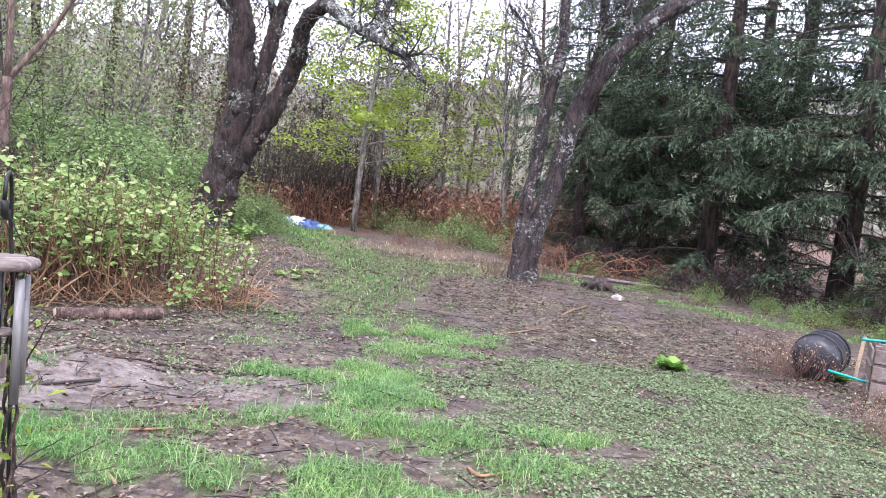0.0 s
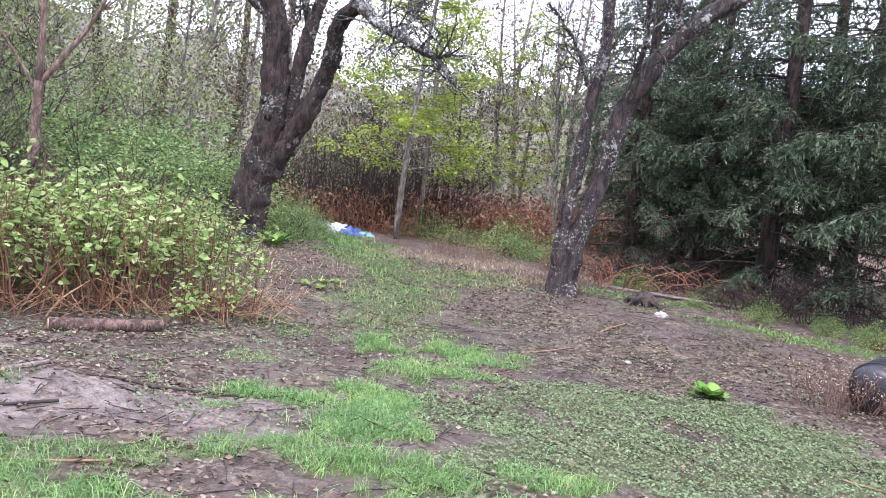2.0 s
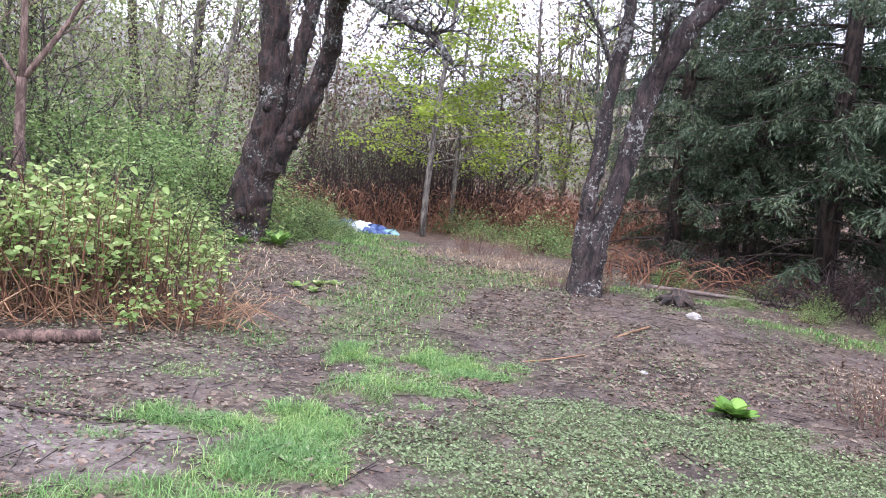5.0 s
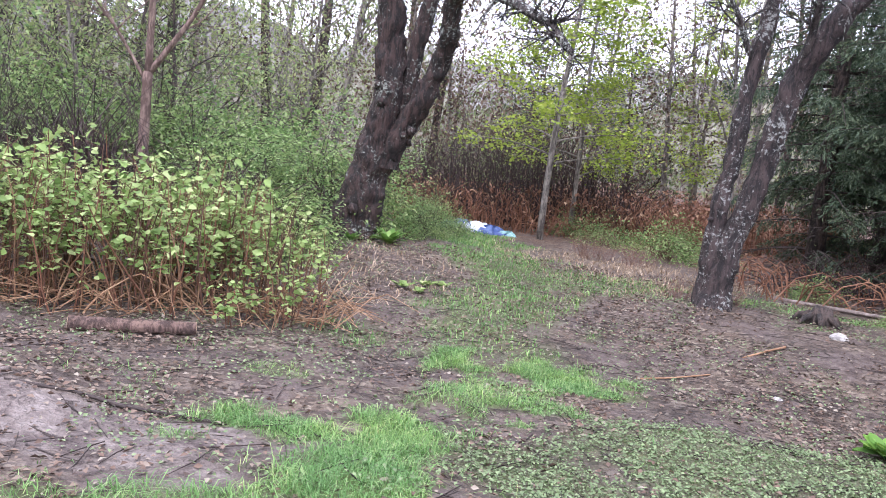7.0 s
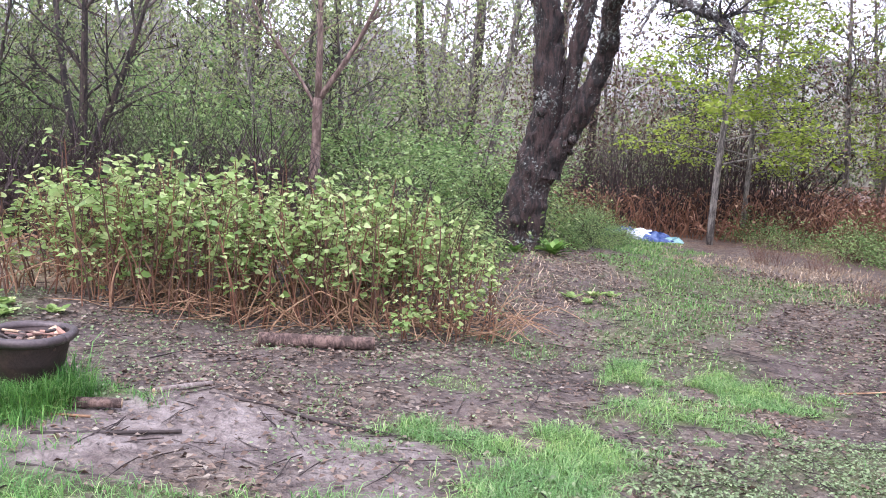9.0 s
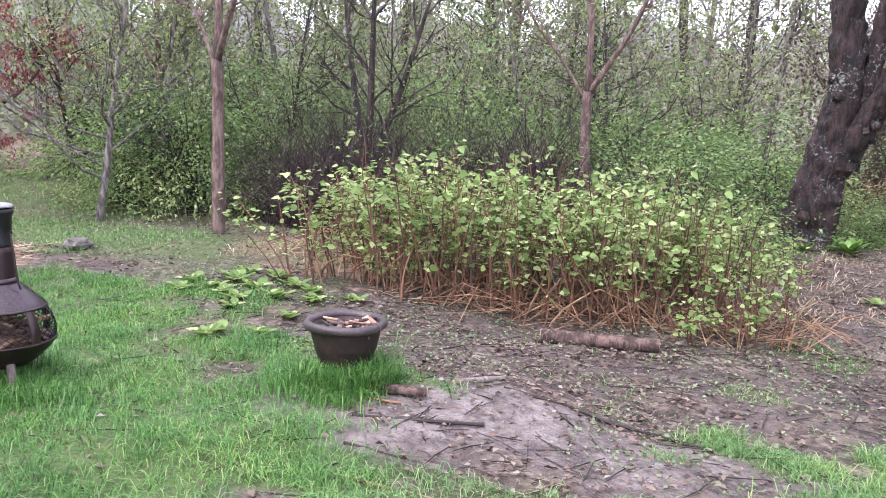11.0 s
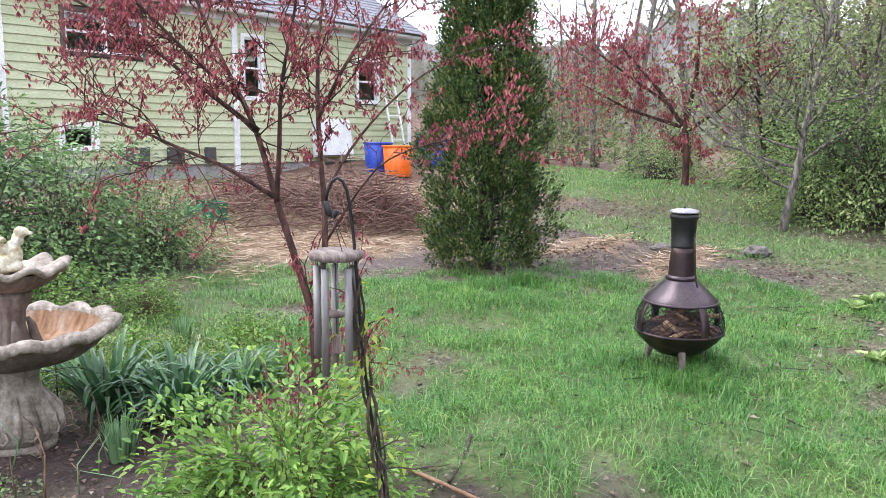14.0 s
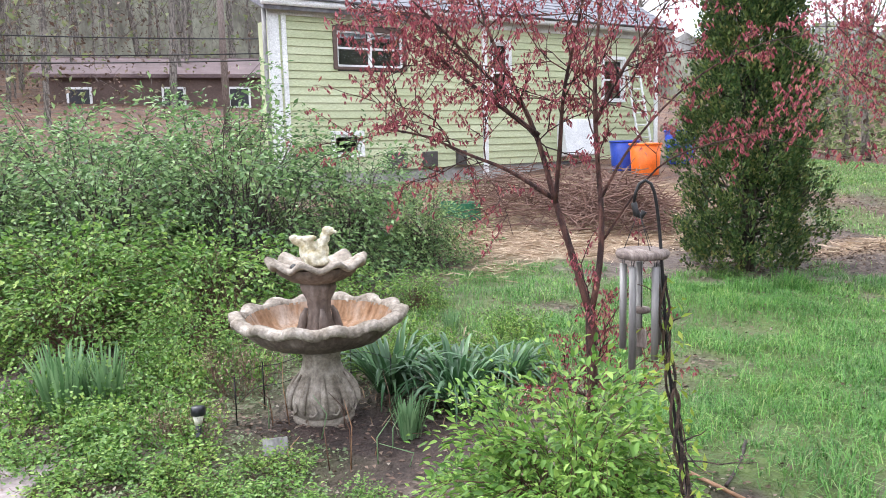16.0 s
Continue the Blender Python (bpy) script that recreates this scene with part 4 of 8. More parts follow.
# young maples beside the path
def layered_maple(seed, tall, r, limbs, reach):
    """A slim tree whose level limbs carry flat sprays of leaves."""
    rs = np.random.default_rng(seed)
    b, lv = Build(), Build()
    pts = [np.array([0, 0, -0.15])]
    d = np.array([0.02, 0.0, 1.0])
    for _ in range(12):
        d = unit(d + np.append(rs.normal(0, 0.025, 2), 0.03))
        pts.append(pts[-1] + d * (tall + 0.15) / 12)
    b.tube(pts, r * (1 - 0.8 * np.linspace(0, 1, 13)), 9, rough=0.12, seed=seed)
    for k in range(limbs):
        f = 0.2 + 0.79 * (k + rs.uniform(0, 0.8)) / limbs
        i = min(int(f * 12), 11)
        p = pts[i] + (pts[i + 1] - pts[i]) * (f * 12 - i)
        a, ln = k * 2.4 + rs.normal(0, 0.4), reach * (1.15 - 0.75 * f) * rs.uniform(0.7, 1.2)
        t = np.linspace(0, 1, 7)[:, None]
        way = np.array([math.cos(a), math.sin(a), 0])
        bend = np.array([-math.sin(a), math.cos(a), 0]) * rs.normal(0, 0.15)
        q = p + way * ln * t + bend * ln * t ** 2 + np.array([0, 0, 1]) * ln * (0.32 * t - 0.22 * t ** 2)
        b.tube(q, np.linspace(r * 0.28 * (1.2 - f), 0.004, 7), 4, cap=False)
        for m in range(12):
            s = rs.uniform(0.25, 1.0)
            o = np.array([np.interp(s, t[:, 0], q[:, c]) for c in range(3)])
            e = unit(way * 0.6 + np.array([-math.sin(a), math.cos(a), 0]) * rs.choice([-1, 1]) * rs.uniform(0.4, 1.1) + [0, 0, rs.normal(0.05, 0.3)]) * rs.uniform(0.2, 0.5) * (1.2 - 0.5 * s)
            b.tube([o, o + e * 0.5, o + e], [0.005, 0.004, 0.002], 3, cap=False)
            n = rs.integers(16, 30)
            c = o + e * rs.uniform(0.15, 1.1, n)[:, None] + rs.normal(0, 0.1, (n, 3)) * [1, 1, 0.85]
            dd = rs.normal(0, 0.7, (n, 3)) * [1, 1, 0.35] + e + [0, 0, -0.12]
            sz = rs.uniform(0.05, 0.1, n)
            lv.leaves(c, dd, sz, sz * 0.8, 0.12)
    return plant("young_maple", (0, 0, 0), "young maple with level sprays of yellow-green spring leaves", "tree", "woodland trees", b.data(True), M_GREYBARK, lv.data(), M_MAPLE)


p1 = layered_maple(31, 7.5, 0.075, 32, 1.9)
sprinkle(p1, [(1.42, 15.0, 1.0), (2.15, 16.6, 0.85), (5.6, 20.5, 0.8)], 3)

# woods: leafy, twiggy and evergreen
SPR = "slender woodland tree with fresh light-green leaves"
t1 = slim_tree(41, 6.0, 0.07, M_GREYBARK, M_SPRING, 0.085, 5, 0.12, 30, 0.3, 2, 0.12, 0.1, label=SPR)
t2 = slim_tree(42, 5.2, 0.06, M_DARKBARK, M_WOODLEAF, 0.085, 5, 0.1, 30, 0.33, 2, 0.12, 0.14, label="slender woodland tree with small green leaves")
t3 = slim_tree(43, 9.5, 0.11, M_GREYBARK, M_SPRING, 0.09, 2, 0.35, 26, 0.22, 2, 0.12, 0.05, label="tall grey woodland tree just coming into leaf")
t4 = slim_tree(44, 9.0, 0.1, M_GREYBARK, None, 0.1, 0, 0.3, 26, 0.25, 2, 0.1, 0.05, label="bare grey woodland tree full of fine twigs", kids=4)
t5 = slim_tree(45, 13.0, 0.17, M_DARKBARK, M_SPRUCE, 0.26, 5, 0.45, 34, 0.13, 2, 0.18, 0.02, label="tall dark pine with high branches", upness=0.02, narrow=0.18)
sprinkle(t1, [(-9.9, 6.3, .8), (-10.9, 8.0, .95), (-12.2, 9.4, 1.0), (-10.2, 10.5, 1.0), (-6.0, 12.2, .85), (-3.4, 14.6, .9), (-14.5, 11.5, 1.1), (-8.6, 12.4, 1), (-5.0, 15.5, 1.1), (-16.5, 9.5, 1), (-18.5, 12, 1.2)], 5)
sprinkle(t2, [(-4.9, 12.3, .85), (-9.0, 8.9, .8), (-6.6, 13.8, 1.1), (-11.5, 12.2, 1.1), (-12.9, 7.9, .8), (-8.4, 15.2, 1.2)], 6)
sprinkle(t3, [(-3.6, 18.5, 1), (-8, 18, 1.1), (-13, 15, 1), (4.8, 20.5, .8), (7.2, 21.5, .9), (-16.5, 14, 1.1), (-11, 20, 1.2), (-20.5, 8.5, 1), (-6, 22, 1.1), (-23, 5, 1.1), (-22, 11, 1.2), (-25, -2, 1.2)], 7)
sprinkle(t4, [(5.6, 16.8, .75), (3.0, 23.5, .8), (-1.0, 24.5, .9), (-9.6, 17.8, 1), (-14.8, 17, 1.1), (-21, 5.2, 1), (-24.5, 9, 1.2), (6.5, 24, .9), (-2.6, 21.6, .9), (-18, 16, 1.1), (-24, -6, 1.2), (-27, -9, 1.2), (-26, 2, 1.1), (-30, -6, 1.2)], 8)
sprinkle(t5, [(-4.6, 20.5, 1), (-6.8, 24, 1.1), (-9.0, 21.5, 1), (-12.5, 23, 1.1), (-1.8, 26, .95), (9, 24, .8), (-15.5, 21, 1), (-3.2, 28, 1.1), (-20, 19, 1), (12, 22, .9)], 9)


def spruce(seed, tall, reach):
    """Tiers of sagging boughs, each hung with drooping needle sprays; bare dead boughs near the ground."""
    rs = np.random.default_rng(seed)
    w, b = Build(), Build()
    w.tube([(0, 0, -0.2), (0.02, 0, tall * 0.3), (0, 0.03, tall * 0.65), (0, 0, tall)], [0.2, 0.15, 0.09, 0.02], 9, rough=0.12, seed=seed)
    z = 0.7
    up = np.array([0, 0, 1.0])
    while z < tall - 0.3:
        fine = 1.0 if z < 4.6 else 0.5 if z < 7 else 0.2
        for _ in range(6):
            a = rs.uniform(0, 2 * math.pi)
            ln = reach * (1 - (z / tall) ** 1.3) * rs.uniform(0.6, 1.2) + 0.2
            d = np.array([math.cos(a), math.sin(a), 0])
            side = np.array([-math.sin(a), math.cos(a), 0])
            t = np.linspace(0, 1, 6)
            sag = rs.uniform(0.25, 0.5)
            p = up * z + t[:, None] * d * ln + up * (0.1 * ln * t - sag * ln * t ** 2 + 0.12 * ln * t ** 4)[:, None]
            w.tube(p, np.linspace(0.024, 0.005, 6), 3, cap=False)
            dead = z < 1.9 and rs.uniform() < 0.5
            for _ in range(int((5 if dead else 23) * fine * (0.5 + ln / reach))):
                s = rs.uniform(0.2, 1.0)
                o = np.array([np.interp(s, t, p[:, q]) for q in range(3)])
                e = side * rs.choice([-1, 1]) * rs.uniform(0.2, 0.75) + d * rs.uniform(0.1, 0.6) - up * rs.uniform(0.25, 0.8)
                e = unit(e) * rs.uniform(0.22, 0.5)
                if dead:
                    w.tube([o, o + e * 0.5 + up * 0.03, o + e], [0.006, 0.005, 0.003], 3, cap=False)
                    continue
                n = 14
                k = rs.uniform(0.05, 1.05, n)[:, None]
                sz = rs.uniform(0.07, 0.13, n)
                b.leaves(o + e * k + up * 0.03 * (1 - k) + rs.normal(0, 0.012, (n, 3)), e * 1.6 + rs.normal(0, 0.28, (n, 3)), sz, sz * 0.1 + 0.014, 0.2)
        z += rs.uniform(0.24, 0.38)
    return plant("spruce_tree", (0, 0, 0), "tall dark spruce with drooping branches", "tree", "spruces", w.data(True), M_DARKBARK, b.data(), M_SPRUCE)


s1 = spruce(51, 12, 2.4)
sprinkle(s1, [(7.3, 10.6, .95), (8.6, 8.7, 1.0), (10.9, 14.6, 1.1), (7.6, 14.4, 1.0), (5.9, 13.2, .8), (6.9, 12.2, .7)], 12)
s2 = spruce(52, 14, 2.7)
sprinkle(s2, [(9.6, 11.6, 1.0), (9.8, 6.6, .95), (11.4, 4.6, 1.0), (9.0, 17.5, 1)], 13)
conifer = slim_tree(53, 3.2, 0.05, M_DARKBARK, M_SPRUCE, 0.12, 7, 0.05, 30, 0.28, 2, 0.1, name="young_pine", label="young blue-green pine at the wood's edge", upness=0.0, narrow=0.16)
sprinkle(conifer, [(-10.4, 7.6, .55), (4.2, 22.5, 1.5), (1.6, 23.0, 1.5), (-11.6, 8.8, .5), (8.8, 19.5, 1.3)], 14)

# underbrush
u1 = dome_bush(61, 2.5, 1.5, 130, 50, 0.072, M_DARKTWIG, M_THICKET, "thicket_bush", "wild spring-green bush at the wood's edge", "shrub", "woodland underbrush", 0.5, 0.55, 0.007, 0.1)
sprinkle(u1, [(-8.9, 10.2, 1.0), (-7.7, 10.9, 1.15), (-6.4, 10.6, 1.1), (-5.2, 11.0, 1.05), (-4.0, 11.3, 1.15), (-3.0, 10.4, .85), (-2.35, 11.9, 1.0), (-3.4, 12.9, 1.25), (-5.4, 13.0, 1.4), (-7.4, 13.0, 1.4), (-9.6, 12.4, 1.3), (-10.9, 10.2, 1.0),
              (-12.4, 10.8, 1.2), (-2.2, 10.0, .5), (-0.75, 12.6, .36), (-0.6, 13.8, .42), (-14.4, 9.6, 1.0), (-2.0, 14.2, .9), (-2.9, 9.2, .5), (-9.9, 7.9, .95, 1.25), (-11.0, 8.9, 1.1, 1.25), (-8.9, 8.7, .8, 1.25), (-12.6, 8.6, 1.0, 1.3), (-9.2, 9.7, 1.1, 1.4), (-7.0, 11.0, 1.2, 1.3), (-10.6, 7.2, .6, 1.2), (8.4, 8.0, .3), (7.6, 12.0, .4), (9.6, 6.4, .35), (10.6, 9.6, .5), (-16.5, 7.6, .8)], 15)
u2 = dome_bush(62, 0.85, 0.75, 70, 26, 0.06, M_BROWNCANE, M_THICKET, "underbrush", "low bright-green bush beside the path", "shrub", "bright bushes", 0.4, 0.6, 0.005, 0.07)
sprinkle(u2, [(3.6, 14.3, .9), (2.8, 15.4, .8), (4.4, 13.6, .7), (2.3, 16.4, .8), (-0.9, 12.0, .5), (5.0, 10.8, .5), (-0.2, 14.6, .5), (7.0, 7.4, .45), (5.6, 11.8, .5), (4.1, 15.6, .9), (7.6, 6.4, .5), (6.4, 9.2, .45), (-1.9, 9.4, .5), (6.0, 8.6, .3), (6.7, 8.0, .35), (7.3, 7.9, .4), (8.0, 6.9, .45), (8.3, 5.8, .5), (8.6, 5.2, .5), (5.4, 9.3, .3), (7.9, 7.6, .5), (7.2, 8.7, .4), (6.2, 10.4, .4)], 16)
u3 = bush(63, 2.2, 1.6, 22, M_DARKTWIG, M_WOODLEAF, 0.05, 1, "twiggy_shrub", "tangle of dark bare twigs with few leaves", "shrub", "dark tangles", 0.5, 0.9, 0.12, depth=2)
sprinkle(u3, [(-6.9, 8.6, .75), (-8.0, 8.2, .7), (-6.0, 8.9, .8), (-7.4, 9.4, .8), (-5.2, 11.6, .9), (0.8, 17.5, .8), (-0.8, 17, .9), (6.8, 12.4, .6)], 17)
# dead arching twigs heaped up behind the brambles
b = Build()
rs = np.random.default_rng(65)
for cx_, cy_, sx_, sy_, h_, n_t in ((-6.9, 8.2, 1.5, 0.8, 1.45, 950), (-4.8, 9.4, 1.0, 0.5, 1.75, 480), (-6.0, 9.4, 1.3, 0.5, 1.3, 300), (-3.0, 9.9, 0.9, 0.5, 1.2, 160), (1.0, 18.2, 3.2, 1.4, 2.6, 700), (7.4, 9.6, 1.6, 1.0, 0.7, 260), (9.2, 7.2, 1.4, 1.2, 0.8, 260), (5.9, 11.6, 1.3, 0.8, 0.7, 160)):
    for _ in range(n_t):
        a, q = rs.uniform(0, 6.28), math.sqrt(rs.uniform(0, 1))
        x, y = cx_ + math.cos(a) * q * sx_, cy_ + math.sin(a) * q * sy_
        h, ln = h_ * (1 - 0.7 * q * q) * rs.uniform(0.5, 1.15), rs.uniform(0.4, 1.2)
        a = rs.uniform(0, 6.28)
        e = np.array([math.cos(a), math.sin(a), 0]) * ln
        o = np.array([x, y, height(x, y)])
        b.tube([o, o + e * 0.2 + [0, 0, h * 0.7], o + e * 0.6 + [0, 0, h], o + e + [0, 0, h * rs.uniform(0.4, 0.95)]], [0.009, 0.008, 0.006, 0.003], 3, cap=False)
tagged(new("twig_tangle", mesh_of("twig_tangle", *b.data()[:2], M_MAUVETWIG)), "dark purplish-brown tangle of bare arching twigs", "brushwood", kind="stuff")

# rusty bramble thicket behind the path
b = Build()
rs = np.random.default_rng(64)
for _ in range(2600):
    x, y = rs.uniform(-4, 8.5), rs.uniform(15.9, 22)
    if rs.uniform() < 0.06:
        x, y = rs.uniform(4.0, 7.5), rs.uniform(10.2, 12.8)
    z, h, a = height(x, y), rs.uniform(0.2, 0.85) * (0.6 if y < 14 else 1), rs.uniform(0, 6.28)
    e = np.array([math.cos(a), math.sin(a), 0]) * rs.uniform(0.2, 0.8)
    o = np.array([x, y, z])
    b.tube([o, o + e * 0.3 + [0, 0, h * 0.75], o + e * 0.7 + [0, 0, h], o + e + [0, 0, h * 0.8]], [0.012, 0.011, 0.009, 0.005], 3, cap=False)
tagged(new("bramble_canes", mesh_of("bramble_canes", *b.data()[:2], M_REDCANE)), "rusty red-brown dead bramble canes filling the wood's edge", "brambles", kind="stuff")

# far woods, past counting
b, lf, tw = Build(), Build(), Build()
for _ in range(190):
    a, d = radians(rs.uniform(-55, 150)), rs.uniform(26, 60)
    x, y = -math.sin(a) * d, math.cos(a) * d
    if x < -20 and -16 < y < 5 and d < 40:
        continue
    h, r = rs.uniform(7, 13), rs.uniform(0.05, 0.13)
    if -10 < math.degrees(a) < 6 or 68 < math.degrees(a) < 92:
        h *= 0.55
    z = height(x, y)
    b.tube([(x, y, z - 0.3), (x + rs.normal(0, 0.2), y + rs.normal(0, 0.2), z + h * 0.5), (x + rs.normal(0, 0.4), y + rs.normal(0, 0.4), z + h)], [r, r * 0.7, 0.02], 5, cap=False)
    n = 100
    c = np.stack([x + rs.normal(0, 1.3, n), y + rs.normal(0, 1.3, n), z + h * rs.uniform(0.2, 1.0, n)], -1)
    tw.leaves(c, rs.normal(0, 0.8, (n, 3)) + [0, 0, 0.45], rs.uniform(0.5, 1.3, n), 0.028, 0.3)
    n = 100
    c = np.stack([x + rs.normal(0, 1.5, n), y + rs.normal(0, 1.5, n), z + h * rs.uniform(0.05, 0.75, n)], -1)
    lf.leaves(c, rs.normal(0, 0.8, (n, 3)), rs.uniform(0.15, 0.4, n), rs.uniform(0.1, 0.25, n), 0.3)


def band(build, n, a0, a1, d0, d1, z0, z1, size, seed, clump=9.0, gap=0.35):
    """A loose screen of clumped foliage between two bearings."""
    rs_ = np.random.default_rng(seed)
    a, d = np.radians(rs_.uniform(a0, a1, n)), rs_.uniform(d0, d1, n)
    u = rs_.uniform(0, 1, n)
    x, y = -np.sin(a) * d, np.cos(a) * d
    h = z0 + (z1 - z0) * u ** 1.3
    w = vnoise(x * 0.8 + h * 0.35, y * 0.8 + h * 0.9, seed) * 0.7 + vnoise(x * 2.2, h * 2.2 + y, seed + 1) * 0.3
    ok = (w > gap) & ~((x < -11) & (y > -14) & (y < 4.5))
    x, y, h = x[ok], y[ok], h[ok]
    m = len(x)
    ln = size * rs_.uniform(0.5, 1.4, m)
    build.leaves(np.stack([x, y, land(x, y) + h], -1), rs_.normal(0, 0.8, (m, 3)), ln, ln * 0.55, 0.3)


near, dusk = Build(), Build()
band(near, 46000, 6, 64, 12.5, 18, 2.2, 5.8, 0.066, 201, gap=0.5)
rusty = Build()
band(rusty, 9000, -26, 14, 16, 21, 0.0, 0.95, 0.1, 208, gap=0.3)
band(lf, 32000, 8, 75, 18, 30, 0.2, 8.5, 0.12, 202, gap=0.5)
band(lf, 14000, -30, 8, 21, 32, 0.6, 5.2, 0.13, 203, gap=0.49)
band(lf, 6000, 68, 92, 22, 34, 0.2, 2.6, 0.2, 206, gap=0.42)
band(dusk, 62000, -34, 60, 18.5, 28, 0.0, 6.5, 0.11, 204, gap=0.33)
band(lf, 8000, -14, 10, 20, 30, 2.5, 7.5, 0.12, 209, gap=0.5)
band(dusk, 16000, -14, 14, 17.5, 26, 1.0, 6.5, 0.1, 210, gap=0.42)
band(dusk, 16000, 99, 150, 25, 48, 0.2, 6.0, 0.17, 205, gap=0.5)
band(dusk, 5000, 66, 100, 24, 40, 0.1, 3.0, 0.18, 207, gap=0.4)
for _ in range(90):
    a, d = radians(rs.uniform(97, 150)), rs.uniform(36, 53)
    x, y = -math.sin(a) * d, math.cos(a) * d
    h, r, z = rs.uniform(9, 16), rs.uniform(0.07, 0.2), height(x, y)
    b.tube([(x, y, z - 0.3), (x + rs.normal(0, 0.3), y + rs.normal(0, 0.3), z + h * 0.5), (x + rs.normal(0, 0.8), y + rs.normal(0, 0.8), z + h)], [r, r * 0.7, 0.03], 5, cap=False)
    n = 70
    c = np.stack([x + rs.normal(0, 1.2, n), y + rs.normal(0, 1.2, n), z + h * rs.uniform(0.25, 1.0, n)], -1)
    tw.leaves(c, rs.normal(0, 0.6, (n, 3)) + [0, 0, 0.7], rs.uniform(0.8, 2.2, n), 0.045, 0.3)
for _ in range(2600):
    a, d = radians(rs.uniform(-30, 150)), rs.uniform(17, 42)
    x, y = -math.sin(a) * d, math.cos(a) * d
    if x < -11 and -14 < y < 4.5:
        continue
    c = np.array([[x, y, height(x, y) + rs.uniform(0.2, 6.0)]])
    tw.leaves(c, rs.normal(0, 0.7, (1, 3)) + [0, 0, 0.5], rs.uniform(0.6, 1.6, 1), 0.025, 0.3)
tagged(new("rusty_undergrowth", mesh_of("rusty_undergrowth", *rusty.data()[:2], M_RUST)), "rust-brown dead undergrowth along the wood's edge", "undergrowth", kind="stuff")
tagged(new("woodland_foliage", mesh_of("woodland_foliage", *near.data()[:2], M_SPRING)), "light-green spring foliage at the edge of the woods", "foliage", kind="stuff")
fw = tagged(new("far_woods"), "distant spring woods of grey trunks and thin green leaves", "woods", kind="stuff")
part("trunks", b.data(), M_GREYBARK, fw)
part("twigs", tw.data(), M_TWIG, fw)
part("foliage", lf.data(), M_WOODLEAF, fw)
part("dead_leaves", dusk.data(), M_DUSK, fw, "brown dead leaves and undergrowth")

# wooded skyline in the distance
def skyline(d, a0, a1, base_h, rise, material, seed, name):
    n = 420
    a = np.radians(np.linspace(a0, a1, n))
    x, y = -np.sin(a) * d, np.cos(a) * d
    deg = np.degrees(a)
    dip = 1 - 0.3 * np.exp(-((deg + 3) / 9) ** 2)
    h = (base_h + rise * np.clip((deg - 96) / 12, 0, 1.0)) * dip * (1 - 0.62 * np.exp(-((deg - 78) / 12) ** 2))
    k = np.arange(n) * 1.0
    h = h * (0.7 + 0.3 * vnoise(k * 0.16, k * 0, seed) + 0.22 * vnoise(k * 0.55, k * 0, seed + 1) + 0.14 * hashed(k, k * 0, seed))
    z = land(x, y) - 1.0
    off = 0.9 * (vnoise(k * 0.4, k * 0, seed + 2) - 0.5)
    lo = np.stack([x, y, z], -1)
    mid = np.stack([x * (1 - off / d), y * (1 - off / d), z + h * 0.6], -1)
    hi = np.stack([x, y, z + h + 1.0], -1)
    i = np.arange(n - 1)
    q = np.concatenate([np.stack([i, i + 1, n + i + 1, n + i], -1), np.stack([n + i, n + i + 1, 2 * n + i + 1, 2 * n + i], -1)])
    tagged(new("backdrop", mesh_of(name, np.concatenate([lo, mid, hi]), [q], material, False)), "wooded skyline far behind the yard, haze put into its colour", "backdrop", kind="structure")


# distance haze is painted into these pale colours, paler on the farther sheet
M_FAR1 = rough_stuff("hazed_woods_grey", [(0.32, (0.19, 0.175, 0.165)), (0.5, (0.32, 0.31, 0.29)), (0.68, (0.46, 0.46, 0.43))], 0.8, 4.0, 0.95, 0.0, 0, (1, 1, 0.35), 0.1)
M_FAR2 = rough_stuff("hazed_woods_green", [(0.32, (0.15, 0.14, 0.115)), (0.5, (0.27, 0.265, 0.21)), (0.68, (0.38, 0.385, 0.3))], 0.8, 4.5, 0.95, 0.0, 0, (1, 1, 0.45), 0.1)
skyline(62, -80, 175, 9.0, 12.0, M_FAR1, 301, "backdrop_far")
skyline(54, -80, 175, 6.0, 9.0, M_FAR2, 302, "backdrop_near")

# ---- single plants ----
# forked trees behind the brambles
b, tips = Build(), []
rs = np.random.default_rng(70)
ob = thing("forked_tree", (-7.72, 6.5, height(-7.72, 6.5)), "pinkish-grey tree with a fork and few leaves", "tree", "forked trees")
b.tube(smooth_path([(0, 0, -0.1), (0.02, 0.01, 1.0), (0.04, 0, 2.15)], 14), np.linspace(0.088, 0.066, 14), 9, rough=0.15)
for arm, ra in (([(0.04, 0, 2.1), (0.05, 0.05, 3.0), (0.02, 0.1, 4.2), (0.06, 0.1, 5.6)], 0.056), ([(0.04, 0, 2.1), (0.3, -0.1, 2.5), (0.58, -0.15, 2.9), (0.85, -0.15, 3.5), (1.1, -0.1, 4.6)], 0.045), ([(0.03, 0, 2.0), (-0.4, 0.1, 2.7), (-0.75, 0.15, 3.1), (-1.1, 0.2, 3.8)], 0.026)):
    q = smooth_path(arm, 12)
    b.tube(q, np.linspace(ra, 0.012, 12), 7, rough=0.12)
    for k in range(9):
        i = rs.integers(3, 12)
        branch(b, q[i], unit(q[i] - q[i - 1]) + rs.normal(0, 0.55, 3) * [1, 1, 0.6], rs.uniform(0.5, 1.2), 0.013, 1, tips, rs, 0.15, 0.06, 3)
part("trunk", b.data(True), M_PINKBARK, ob)
part("crown", foliage(tips, 4, 0.07, rs, 0.12), M_SPRING, ob)
copy_thing(ob, pose(-4.35, 10.1, height(-4.35, 10.1), 0, 0, 20))
